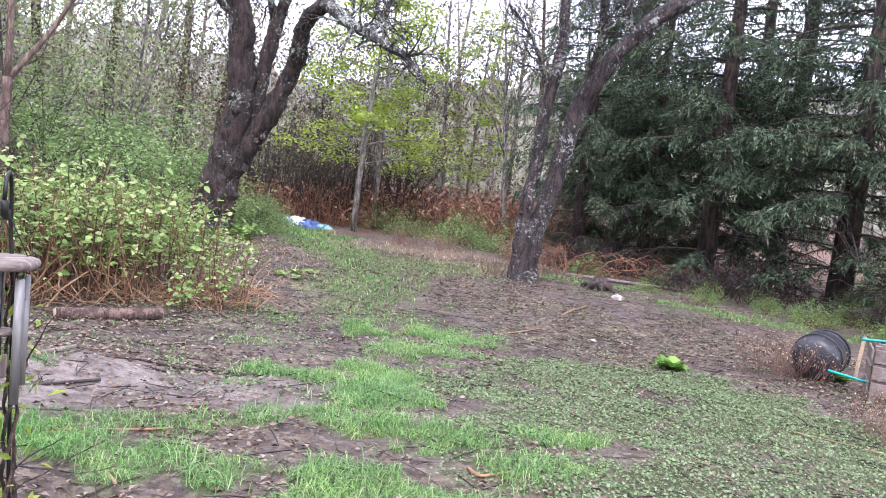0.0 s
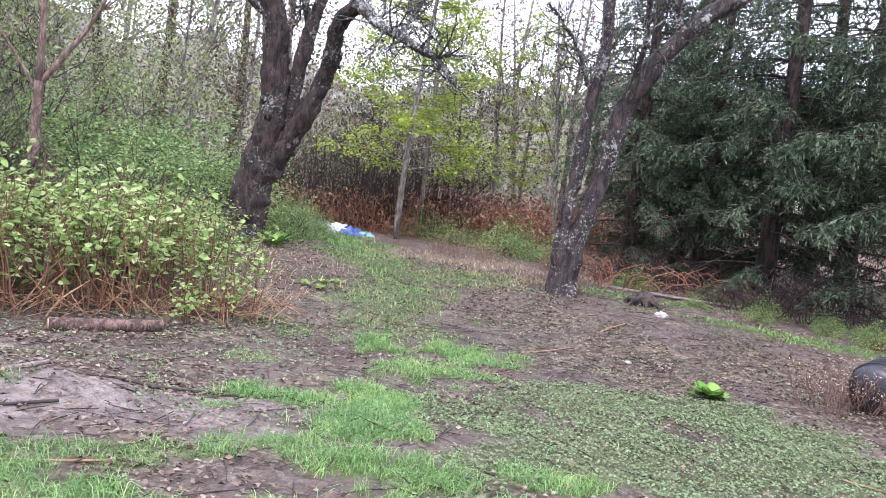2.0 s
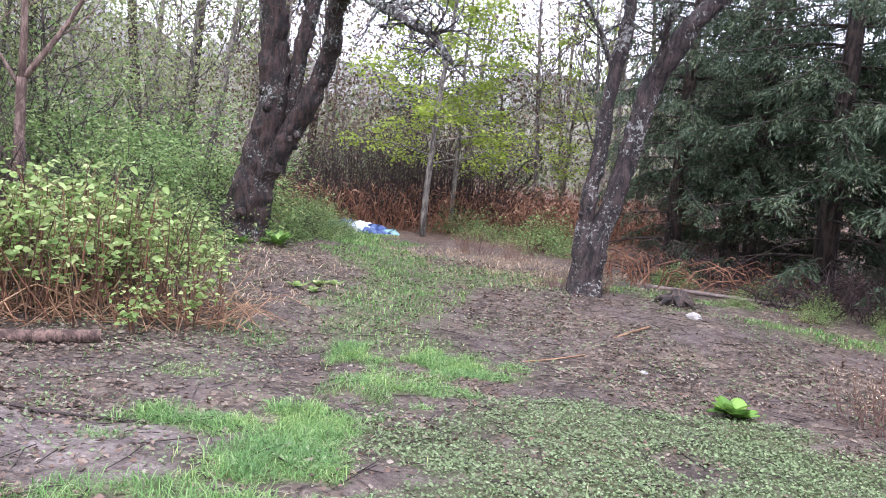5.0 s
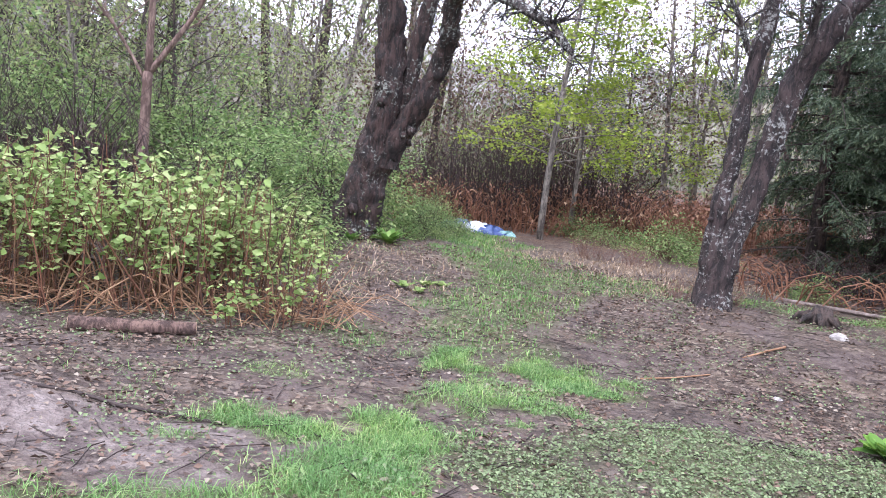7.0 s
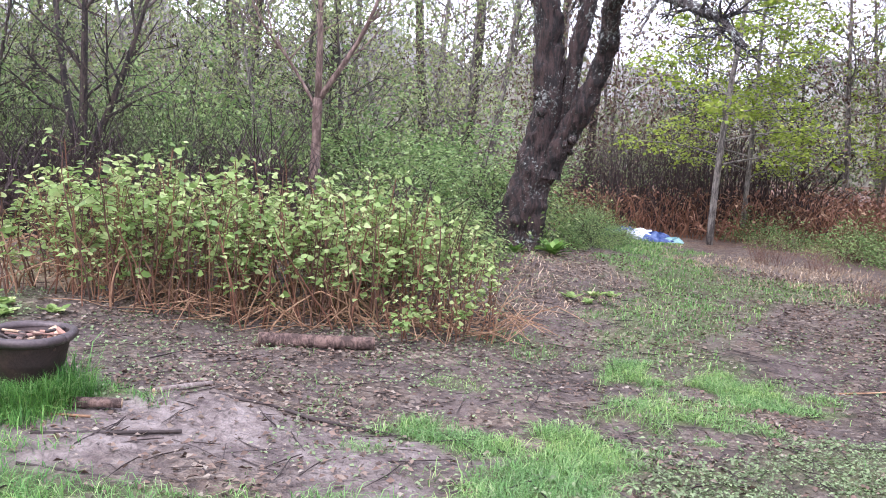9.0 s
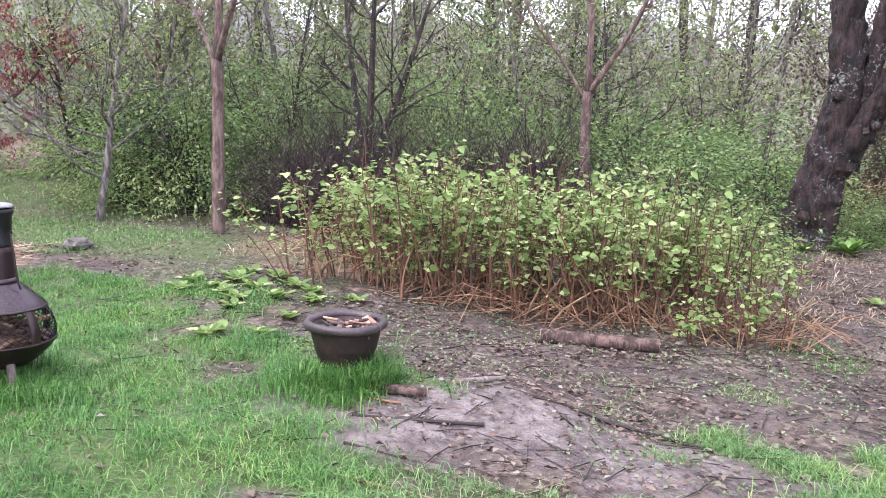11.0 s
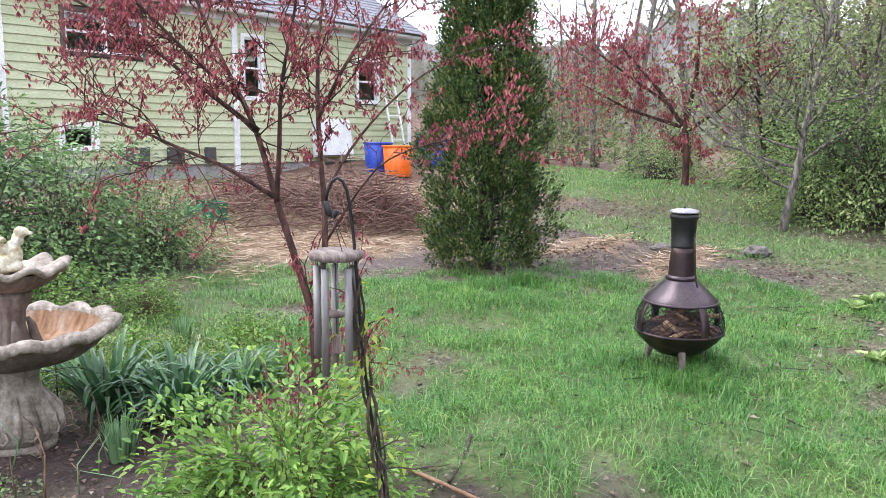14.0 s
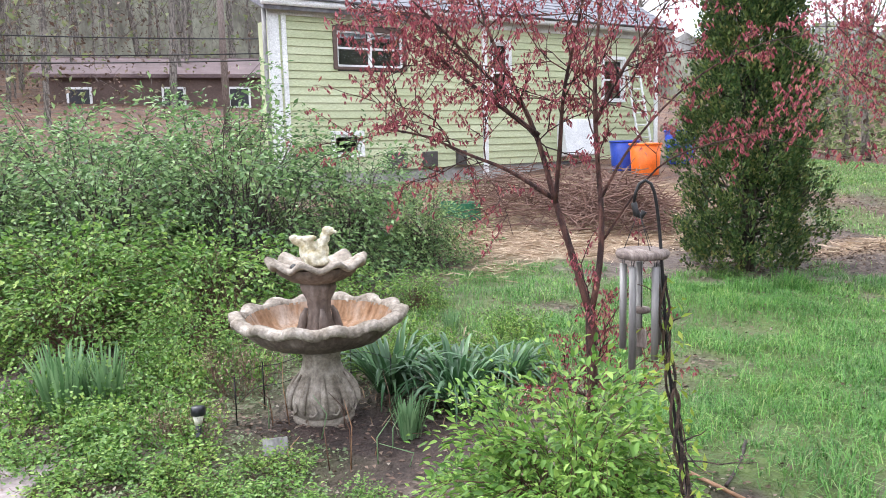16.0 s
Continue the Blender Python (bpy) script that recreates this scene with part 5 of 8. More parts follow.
copy_thing(ob, pose(-11.2, 8.4, height(-11.2, 8.4), 6, 0, 230) @ Matrix.Diagonal((.9, .9, 1, 1)))
b, tips = Build(), []
ob = thing("dark_forked_tree", (-6.75, 8.3, height(-6.75, 8.3)), "dark small tree spreading in a wide fork", "tree")
for top in ((-0.7, 0.3, 3.6), (0.35, -0.3, 3.9), (0.9, 0.2, 3.2)):
    p = smooth_path([(0, 0, -0.1), (0, 0, 0.9), (top[0] * 0.45, top[1] * 0.45, 1.7), top], 12)
    b.tube(p, np.linspace(0.075, 0.02, 12), 7, rough=0.12)
    for k in range(8):
        i = rs.integers(5, 11)
        branch(b, p[i], unit(p[i] - p[i - 1]) + rs.normal(0, 0.6, 3), rs.uniform(0.6, 1.3), 0.02, 1, tips, rs, 0.18, 0.1, 3)
part("trunk", b.data(True), M_DARKBARK, ob)
part("crown", foliage(tips, 4, 0.06, rs, 0.14), M_WOODLEAF, ob)


def red_leaf_maple(at, label, stems, seed, twigs, per, size, crown_box, r0=0.03):
    """A Japanese maple: forked red-brown stems, hanging lobed leaves."""
    rs = np.random.default_rng(seed)
    ob = thing("japanese_maple", at, label, "tree", "red maples")
    o = np.array(at)
    b, tips = Build(), []
    for pts, ra, rb in stems:
        p = smooth_path(pts, 16) - o
        st_ = Build()
        st_.tube(p, np.linspace(ra, rb, 16), 9, rough=0.1, seed=seed)
        part("stem", st_.data(True), M_JMBARK, ob)
        for k in range(twigs if ra > 0.008 else twigs // 2):
            i = rs.integers(5, 16)
            d = unit(p[i] - p[i - 1]) * 0.6 + rs.normal(0, 0.65, 3) + np.array([0, 0, 0.15])
            branch(b, p[i], d, rs.uniform(0.3, 0.75) * crown_box, min(ra * 0.3, 0.0045), 1, tips, rs, 0.2, -0.01, 3, 4, 5, 0.7)
    tagged(part("twig_spray", b.data(True), M_JMBARK, ob), kind="stuff")
    c = np.repeat(np.array([t[0] for t in tips]), per, 0)
    c = c + rs.normal(0, 0.02 * crown_box, c.shape)
    lv = Build()
    n = len(c)
    a = rs.uniform(0, 6.28, n)
    for turn in (-0.55, 0, 0.55):
        d = np.stack([np.cos(a + turn) * 0.55, np.sin(a + turn) * 0.55, np.full(n, -0.9) + 0.2 * abs(turn)], -1)
        ln = size * rs.uniform(0.6, 1.2, n) * (1 if turn == 0 else 0.8)
        lv.leaves(c, d, ln, ln * 0.28, 0.15)
    part("crown", lv.data(), M_REDLEAF, ob)
    return ob


JM = [([(-3.2, -.27, -.05), (-3.2, -.27, .4), (-3.2, -.28, .74)], .026, .024),
      ([(-3.2, -.28, .72), (-3.22, -.33, .91), (-3.26, -.4, 1.12), (-3.3, -.45, 1.28), (-3.34, -.5, 1.52), (-3.38, -.57, 1.65), (-3.44, -.72, 1.96), (-3.5, -.78, 2.14), (-3.56, -.83, 2.34)], .018, .005),
      ([(-3.2, -.28, .72), (-3.22, -.24, .87), (-3.26, -.22, 1.07), (-3.3, -.23, 1.28), (-3.34, -.25, 1.49), (-3.4, -.25, 1.75), (-3.46, -.24, 1.97), (-3.5, -.21, 2.14), (-3.55, -.18, 2.35)], .016, .005),
      ([(-3.28, -.43, 1.22), (-3.2, -.41, 1.46), (-3.12, -.4, 1.69), (-3.05, -.36, 1.87), (-2.98, -.32, 2.04), (-2.92, -.31, 2.13)], .012, .004),
      ([(-3.28, -.44, 1.24), (-3.26, -.65, 1.38), (-3.3, -.82, 1.44), (-3.36, -1.01, 1.53), (-3.42, -1.22, 1.57)], .011, .004),
      ([(-3.34, -.5, 1.52), (-3.3, -.72, 1.69), (-3.34, -.87, 1.81), (-3.38, -1.02, 1.94), (-3.44, -1.26, 2.06)], .012, .004),
      ([(-3.38, -.57, 1.65), (-3.2, -.73, 1.79), (-3.1, -.89, 1.96), (-3.02, -1.01, 2.08)], .01, .004),
      ([(-3.29, -.23, 1.23), (-3.28, -.13, 1.43), (-3.32, .04, 1.63), (-3.38, .23, 1.79), (-3.44, .47, 1.9), (-3.5, .63, 1.93)], .007, .002),
      ([(-3.26, -.22, 1.05), (-3.16, -.12, 1.23), (-3.08, 0, 1.4), (-3.02, .17, 1.47), (-2.96, .41, 1.51)], .006, .002),
      ([(-3.36, -.25, 1.57), (-3.3, -.15, 1.77), (-3.34, -.05, 1.93), (-3.38, .06, 2.08)], .01, .004)]
red_leaf_maple((-3.2, -.25, height(-3.2, -.25)), "young Japanese maple with drooping dark-red leaves", JM, 71, 15, 6, 0.03, 0.66)
J2 = [([(-13.25, 6.5, .5), (-13.25, 6.5, 1.3), (-13.3, 6.45, 1.8)], .065, .055), ([(-13.3, 6.45, 1.7), (-13.5, 6.0, 2.4), (-13.7, 5.4, 3.1)], .05, .015), ([(-13.3, 6.45, 1.7), (-13.2, 6.6, 2.6), (-13.2, 6.6, 3.7)], .05, .015),
      ([(-13.3, 6.45, 1.7), (-13.7, 5.6, 2.0), (-14.0, 4.7, 2.5)], .04, .01), ([(-13.3, 6.45, 1.6), (-13.0, 7.1, 2.1), (-12.9, 7.6, 2.8)], .04, .01), ([(-13.4, 6.2, 2.1), (-13.9, 5.2, 2.9), (-14.2, 4.6, 3.4)], .03, .01)]
red_leaf_maple((-13.25, 6.5, height(-13.25, 6.5)), "larger Japanese maple with crimson spring leaves", J2, 72, 22, 4, 0.085, 1.35)

# evergreen column
rs = np.random.default_rng(73)
ob = thing("columnar_evergreen", (-7.95, 1.56, height(-7.95, 1.56)), "dense dark-green columnar evergreen standing on the lawn", "tree")
b = Build()
b.tube([(0, 0, -0.1), (0, 0, 2), (0.05, 0, 3.9)], [0.09, 0.06, 0.02], 8)
for _ in range(160):
    z, a = rs.uniform(0.1, 3.6), rs.uniform(0, 6.28)
    r = 0.6 * (1 - (z / 4.1) ** 1.6)
    b.tube([(0, 0, z), (math.cos(a) * r * 0.6, math.sin(a) * r * 0.6, z + 0.1), (math.cos(a) * r * 0.95, math.sin(a) * r * 0.95, z + 0.35)], [0.015, 0.01, 0.004], 4, cap=False)
part("trunk", b.data(), M_DARKBARK, ob)
lv = Build()
m = 1500
z = rs.uniform(0, 1, m) ** 0.85 * 3.9 + 0.08
a = rs.uniform(0, 6.28, m)
prof = 0.68 * np.clip(1 - (z / 4.15) ** 1.75, 0.03, 1) * (0.8 + 0.2 * np.clip(z / 0.3, 0, 1))
r = prof * (1 + 0.34 * (vnoise(a * 2.6, z * 3.4, 5) - 0.5) * 2) * rs.uniform(0.82, 1.03, m)
per = 42
hub = np.repeat(np.stack([np.cos(a) * r, np.sin(a) * r, z], -1), per, 0)
way = np.repeat(np.stack([np.cos(a) * 0.75, np.sin(a) * 0.75, np.full(m, 0.95)], -1), per, 0)
n = m * per
c = hub + rs.normal(0, 0.026, (n, 3)) + way * rs.uniform(-0.07, 0.09, n)[:, None]
d = way + rs.normal(0, 0.38, (n, 3))
ln = rs.uniform(0.026, 0.052, n)
lv.leaves(c, d, ln, ln * 0.58, 0.2)
n = 9000
z = rs.uniform(0.05, 3.6, n)
a = rs.uniform(0, 6.28, n)
r = 0.47 * np.clip(1 - (z / 4.15) ** 1.75, 0.03, 1)
lv.leaves(np.stack([np.cos(a) * r, np.sin(a) * r, z], -1), rs.normal(0, 0.6, (n, 3)) + [0, 0, 0.6], 0.09, 0.025)
part("crown", lv.data(), M_THUJA, ob)

# the bramble bed
def bramble(seed, tall, wide, canes, name, label, group):
    """A clump: jointed red-brown canes with short side shoots, broad pale leaves laid out flat, dead bent canes between."""
    rs = np.random.default_rng(seed)
    ob = thing(name, (0, 0, 0), label, "shrub", group)
    lv, sh = Build(), Build()
    for k in range(canes):
        b = Build()
        a, q = rs.uniform(0, 2 * math.pi), math.sqrt(rs.uniform(0, 1))
        o = np.array([math.cos(a) * q * wide * 0.5, math.sin(a) * q * wide * 0.5, -0.05])
        dead = k % 4 == 3
        d = unit([math.cos(a) * q * 0.2 + rs.normal(0, 0.28 if dead else 0.1), math.sin(a) * q * 0.2 + rs.normal(0, 0.28 if dead else 0.1), 1])
        ln = tall * (rs.uniform(0.35, 0.75) if dead else rs.uniform(0.66, 1.08))
        pts = [o]
        for _ in range(8):
            d = unit(d + rs.normal(0, 0.09, 3) + (np.array([0, 0, 0.05]) if not dead else np.array([0, 0, -0.06])))
            pts.append(pts[-1] + d * ln / 8)
        pts = np.array(pts)
        if dead and rs.uniform() < 0.6:
            e = np.append(rs.normal(0, 1, 2), -0.9)
            pts = np.concatenate([pts, [pts[-1] + unit(e) * 0.2, pts[-1] + unit(e) * 0.42]])
        r = rs.uniform(0.006, 0.0125)
        b.tube(pts, np.linspace(r, r * 0.45, len(pts)), 5, rough=0.12, cap=False, seed=seed + k)
        if not dead:
            for m in range(9):
                s = 0.3 + 0.7 * (m + rs.uniform(0, 1)) / 9
                i = min(int(s * 8), 7)
                p = pts[i] + (pts[i + 1] - pts[i]) * (s * 8 - i)
                if rs.uniform() > 0.3 + 1.3 * max(p[2] / tall - 0.2, 0):
                    continue
                g = rs.uniform(0, 6.28)
                e = unit([math.cos(g), math.sin(g), rs.uniform(0.2, 0.9)]) * rs.uniform(0.08, 0.26)
                sh.tube([p, p + e * 0.55, p + e], [0.0035, 0.003, 0.0015], 3, cap=False)
                n = rs.integers(2, 6)
                c = p + e * rs.uniform(0.3, 1.05, n)[:, None] + rs.normal(0, 0.03, (n, 3))
                dd = rs.normal(0, 0.8, (n, 3)) * [1, 1, 0.3] + e * 2 + [0, 0, -0.1]
                sz = rs.uniform(0.045, 0.095, n)
                lv.leaves(c, dd, sz, sz * 0.78, 0.12, oval=True)
        part("cane", b.data(), M_DRYCANE if dead else (M_BROWNCANE, M_REDCANE, M_BROWNCANE, M_DRYCANE)[k % 3 + (k % 7 == 0)], ob)
    tagged(part("side_shoot", sh.data(), M_BROWNCANE, ob), kind="stuff")
    part("foliage", lv.data(), M_BRAMBLE, ob)
    return ob


br = []
for s in range(3):
    br.append(bramble(80 + s, 1.36, 0.85, 17, "bramble_clump", "bramble clump with pale spring leaves on red-brown canes", "bramble bed"))
spot = [[], [], []]
rs = np.random.default_rng(83)
for u in range(-2, 7):
    for v in range(4):
        x, y = -3.95 + u * 0.41 - v * 0.2 + rs.normal(0, 0.08), 5.75 + u * 0.2 + v * 0.5 + rs.normal(0, 0.08)
        spot[(u + v) % 3].append((x, y, rs.uniform(0.85, 1.02) * (0.8 if u == 6 else 1), rs.uniform(0.9, 1.08) * (0.86 if u == -2 else 1)))
for s in range(3):
    sprinkle(br[s], spot[s], 84 + s)
small = bramble(86, 0.7, 0.45, 7, "bramble_sprout", "small bramble sprout at the bed's edge", "bramble sprouts")
sprinkle(small, [(-1.4, 6.55, .8), (-1.65, 6.2, .7), (-4.35, 5.6, .8)], 87)
b = Build()
for _ in range(250):
    x, y = -4.3 + rs.uniform(0, 1) * 3.5, 0
    y = 5.45 + (x + 4.3) * 0.44 + rs.uniform(-0.15, 1.0)
    z, a, ln = height(x, y), rs.uniform(0, 6.28), rs.uniform(0.3, 0.9)
    e = np.array([math.cos(a), math.sin(a), 0]) * ln
    h = rs.uniform(0.01, 0.22)
    o = np.array([x, y, z + 0.02])
    b.tube([o, o + e * 0.5 + [0, 0, h], o + e + [0, 0, rs.uniform(0, 0.12)]], [0.006, 0.006, 0.003], 3, cap=False)
for _ in range(36):
    x, y = rs.uniform(-6.6, -4.6), rs.uniform(5.9, 7.2)
    z, a, ln = height(x, y), rs.normal(0.5, 0.5), rs.uniform(0.5, 1.5)
    e = np.array([math.cos(a), math.sin(a), 0]) * ln
    o = np.array([x, y, z + 0.02])
    b.tube([o, o + e * 0.5 + [0, 0, rs.uniform(0.05, 0.4)], o + e + [0, 0, rs.uniform(0, 0.3)]], [0.007, 0.006, 0.003], 3, cap=False)
tagged(new("dry_canes", mesh_of("dry_canes", *b.data()[:2], M_DRYCANE)), "dead straw-coloured canes lying under the brambles", "dead canes", kind="stuff")

# hedge, weeds and garden shrubs by the fountain
h1 = dome_bush(91, 2.45, 1.3, 200, 40, 0.072, M_DARKTWIG, M_ROSE, "rambling_hedge_bush", "big rambling hedge bush with small grey-green leaves", "shrub", "rambling hedge", 0.55, 0.5, 0.006, 0.055)
sprinkle(h1, [(-6.9, -3.3, .95), (-7.7, -2.6, .8), (-6.7, -4.6, .9), (-7.9, -4.2, 1.05), (-6.6, -5.9, .9), (-7.9, -5.8, 1.0), (-8.3, -1.9, .55), (-7.2, -7.0, .95)], 92)
h2 = dome_bush(93, 1.1, 0.85, 130, 32, 0.05, M_BROWNCANE, M_BRIGHT, "weedy_bush", "low leafy green weeds beside the garden bed", "shrub", "garden weeds", 0.4, 0.55, 0.004, 0.05, True)
sprinkle(h2, [(-5.5, -3.1, .95), (-5.6, -4.2, 1.05), (-5.3, -5.2, 1.0), (-4.9, -3.9, .75), (-6.1, -2.3, .6), (-4.7, -2.9, .5), (-4.5, -4.7, .7), (-6.3, -1.6, .4)], 94)
h3 = dome_bush(95, 0.86, 0.5, 230, 50, 0.04, M_BROWNCANE, M_AZALEA, "azalea_shrub", "rounded garden shrub with glossy light-green leaves", "shrub", "", 0.2, 0.4, 0.0035, 0.032, True, 0.25, 95)
h3.matrix_world = pose(-2.36, -0.38, height(-2.36, -0.38), 0, 0, 40) @ Matrix.Diagonal((.92, .92, 1.02, 1))
h4 = bush(96, 0.3, 0.55, 24, M_BROWNCANE, M_BRIGHT, 0.034, 4, "leafy_weed", "low patch of leafy weeds in the flower bed", "plant", "bed weeds", 0.0, 0.8, 0.05, 0.6, 0.003, 1, oval=True)
sprinkle(h4, [(-2.9, -1.75, .6, .6), (-3.05, -2.35, .7, .75), (-3.4, -2.55, .8, .8), (-2.7, -1.3, .5, .6), (-3.7, -2.75, .8, .9), (-2.65, -1.95, .6, .6), (-2.8, -2.4, .7, .6), (-4.4, -2.5, .8), (-4.9, -2.0, .6), (-5.2, -1.3, .5), (-4.6, -.6, .5), (-5.6, -.7, .6), (-2.5, -1.6, .6, .6), (-3.3, -3.0, .8, .8), (-4.2, -3.0, .9), (-3.6, -3.6, .9), (-4.9, -1.3, .6), (-5.3, -1.7, .8), (-5.0, -.9, .5), (-3.0, -2.75, .7, .7), (-4.6, -1.75, .6)], 97)


def strap_clump(seed, n, ln, wide, m, name, label, arch=1.0):
    rs = np.random.default_rng(seed)
    ob = thing(name, (0, 0, 0), label, "plant", name + "s")
    b = Build()
    for _ in range(n):
        a, q = rs.uniform(0, 6.28), rs.uniform(0.02, 0.09)
        d = np.array([math.cos(a), math.sin(a), 0])
        s = np.array([-math.sin(a), math.cos(a), 0])
        L, k = ln * rs.uniform(0.65, 1.15), arch * rs.uniform(0.5, 1.3)
        t = np.linspace(0, 1, 6)[:, None]
        p = d * q + d * t * L * 0.5 * k + np.array([0, 0, 1.0]) * (t * L * 0.95 - 0.55 * k * L * t ** 2.3)
        w = wide * (1 - t ** 2) * 0.5 + 0.001
        v = np.concatenate([p - s * w, p + s * w, p - np.array([0, 0, 1]) * w * 0.5])
        i = np.arange(5)
        b.add(v, None, np.concatenate([np.stack([i, i + 12, i + 13, i + 1], -1), np.stack([i + 12, i + 6, i + 7, i + 13], -1)]))
    part("leaves", b.data(True), m, ob)
    return ob


d1 = strap_clump(101, 95, 0.46, 0.024, M_STRAP, "daylily_clump", "arching dark-green daylily clump behind the fountain", 1.35)
sprinkle(d1, [(-4.32, -1.42, 1.35), (-4.2, -1.0, 1.3), (-4.5, -.72, 1.0), (-3.95, -.95, .8)], 102)
d2 = strap_clump(103, 90, 0.38, 0.016, M_IRIS, "iris_clump", "upright blue-green iris clump at the bed's edge", 0.45)
sprinkle(d2, [(-3.72, -3.2, 1.35), (-3.85, -3.02, 1.2), (-3.95, -3.3, 1.1), (-3.55, -1.18, .7), (-5.6, -1.2, .6), (-5.0, -.5, .5)], 104)


def rosette(seed, n, ln, wide, m, name, label, flat=0.35):
    rs = np.random.default_rng(seed)
    ob = thing(name, (0, 0, 0), label, "plant", name + "s")
    b = Build()
    a = rs.uniform(0, 6.28, n)
    L = ln * rs.uniform(0.5, 1.15, n)
    e = rs.uniform(0.3, 1.1, n) * flat
    d = np.stack([np.cos(a), np.sin(a), e], -1)
    d /= np.linalg.norm(d, axis=1)[:, None]
    c = rs.normal(0, 0.02, (n, 3)) * [1, 1, 0] + [0, 0, 0.02]
    s = np.stack([-np.sin(a), np.cos(a), 0 * a], -1)
    t = [0, 0.3, 0.6, 0.85, 1.0]
    w = [0.25, 0.8, 1.0, 0.6, 0.05]
    rows = []
    for tt, ww in zip(t, w):
        mid = c + d * (L * tt)[:, None] - np.array([0, 0, 1]) * (L * tt ** 2 * 0.25)[:, None]
        k = s * (L * wide * ww * 0.5)[:, None]
        rows += [mid - k + [0, 0, 0.012], mid, mid + k + [0, 0, 0.012]]
    v = np.stack(rows, 1).reshape(-1, 3)
    o = np.arange(n)[:, None] * 15
    q = [o + np.array([[3 * i + j, 3 * i + j + 1, 3 * i + j + 4, 3 * i + j + 3]]) for i in range(4) for j in range(2)]
    b.add(v, None, np.concatenate(q))
    part("leaves", b.data(True), m, ob)
    return ob


r1 = rosette(105, 46, 0.2, 0.5, M_AZALEA, "burdock_plant", "clump of bright-green crinkled leaves on bare ground", 1.1)
sprinkle(r1, [(3.37, 5.14, 1.15), (5.1, 4.7, .8)], 106)
r3 = rosette(109, 40, 0.3, 0.3, M_BRIGHT, "fern_clump", "fresh green fern clump at the old tree's foot", 1.6)
sprinkle(r3, [(-0.97, 10.85, 1.1), (-1.5, 10.7, .7)], 110)
r2 = rosette(107, 18, 0.15, 0.55, M_BRAMBLE, "broadleaf_weed", "low rosette of broad grey-green leaves", 1.2)
sprinkle(r2, [(-4.36, 3.45, 1.1), (-4.7, 4.47, 1.1), (-5.48, 4.75, 1.2), (-5.1, 4.6, 1.1), (-4.95, 4.25, .9), (-5.3, 5.1, 1), (-4.4, 4.6, .9), (-5.8, 4.5, 1), (-3.9, 4.3, .8), (-4.1, 3.7, .8), (-4.6, 4.8, 1), (-4.25, 4.15, .8), (-4.8, 4.05, .8), (-5.6, 4.2, .9), (-5.2, 4.35, .9), (-4.9, 4.9, 1), (-5.7, 5.1, 1), (-4.2, 4.9, .8), (-5.45, 4.45, .8), (-2.1, -2.5, .6), (-.5, 8.9, .9), (-.25, 9.1, .9), (-.05, 9.2, .8), (-.3, 8.8, .7)], 108)

# dry stalks standing in the fountain bed
ds = thing("dry_stalks", (-3.45, -1.45, height(-3.45, -1.45)), "thin dry stalks standing in the bare bed", "plant")
rs = np.random.default_rng(125)
for k in range(15):
    x, y, h = rs.uniform(-.35, .45), rs.uniform(-.55, .5), rs.uniform(.1, .36)
    b = Build()
    b.tube([(x, y, -.03), (x + rs.normal(0, .02), y + rs.normal(0, .02), h * .6), (x + rs.normal(0, .06), y + rs.normal(0, .06), h)], [.004, .003, .0015], 4)
    part("stalk", b.data(), (M_BROWNCANE, M_DRYCANE, M_IRIS)[k % 3], ds)

# ---- made things: materials ----
M_IRON = rough_stuff("weathered_iron", [(0.3, (0.025, 0.018, 0.018)), (0.55, (0.05, 0.032, 0.032)), (0.75, (0.11, 0.06, 0.045))], 6, 90, 0.42, 0.15, 0.6)
M_IRON_DARK = rough_stuff("black_iron", [(0.3, (0.014, 0.014, 0.014)), (0.7, (0.035, 0.033, 0.033))], 8, 80, 0.45, 0.15, 0.5)
M_IRON_PURPLE = rough_stuff("worn_hood_iron", [(0.3, (0.04, 0.03, 0.034)), (0.6, (0.068, 0.05, 0.055)), (0.8, (0.11, 0.075, 0.07))], 5, 70, 0.3, 0.1, 0.6)
# the cap's pale colour stands in for the white sky mirrored on its dome
M_CAP = rough_stuff("cap_metal_sky_glare", [(0.3, (0.2, 0.19, 0.2)), (0.7, (0.38, 0.37, 0.39))], 9, 60, 0.35, 0.1, 0.5)
M_POT = rough_stuff("rusted_pot_iron", [(0.3, (0.018, 0.012, 0.011)), (0.55, (0.04, 0.024, 0.021)), (0.75, (0.085, 0.05, 0.04))], 7, 70, 0.6, 0.3, 0.2)
M_RIM = rough_stuff("worn_rim", [(0.3, (0.04, 0.03, 0.03)), (0.6, (0.085, 0.064, 0.062)), (0.8, (0.16, 0.125, 0.12))], 8, 60, 0.5, 0.2, 0.2)
M_CHIP = leaf_mat("bark_chips", [(0, (0.1, 0.04, 0.025)), (0.5, (0.25, 0.12, 0.08)), (0.85, (0.42, 0.3, 0.24)), (1, (0.6, 0.52, 0.48))], 0.75, 0.02)
M_STONEWARE = rough_stuff("weathered_cast_stone", [(0.3, (0.12, 0.1, 0.08)), (0.44, (0.24, 0.205, 0.165)), (0.58, (0.36, 0.315, 0.265)), (0.76, (0.5, 0.45, 0.39))], 12, 55, 0.9, 0.7, 0, None, 0.2, 0.01)
M_STONE_RUST = rough_stuff("rust_stained_stone", [(0.3, (0.16, 0.075, 0.035)), (0.5, (0.32, 0.19, 0.11)), (0.7, (0.46, 0.36, 0.29))], 6, 50, 0.9, 0.6, 0, (1, 1, 0.35), 0.2, 0.01)
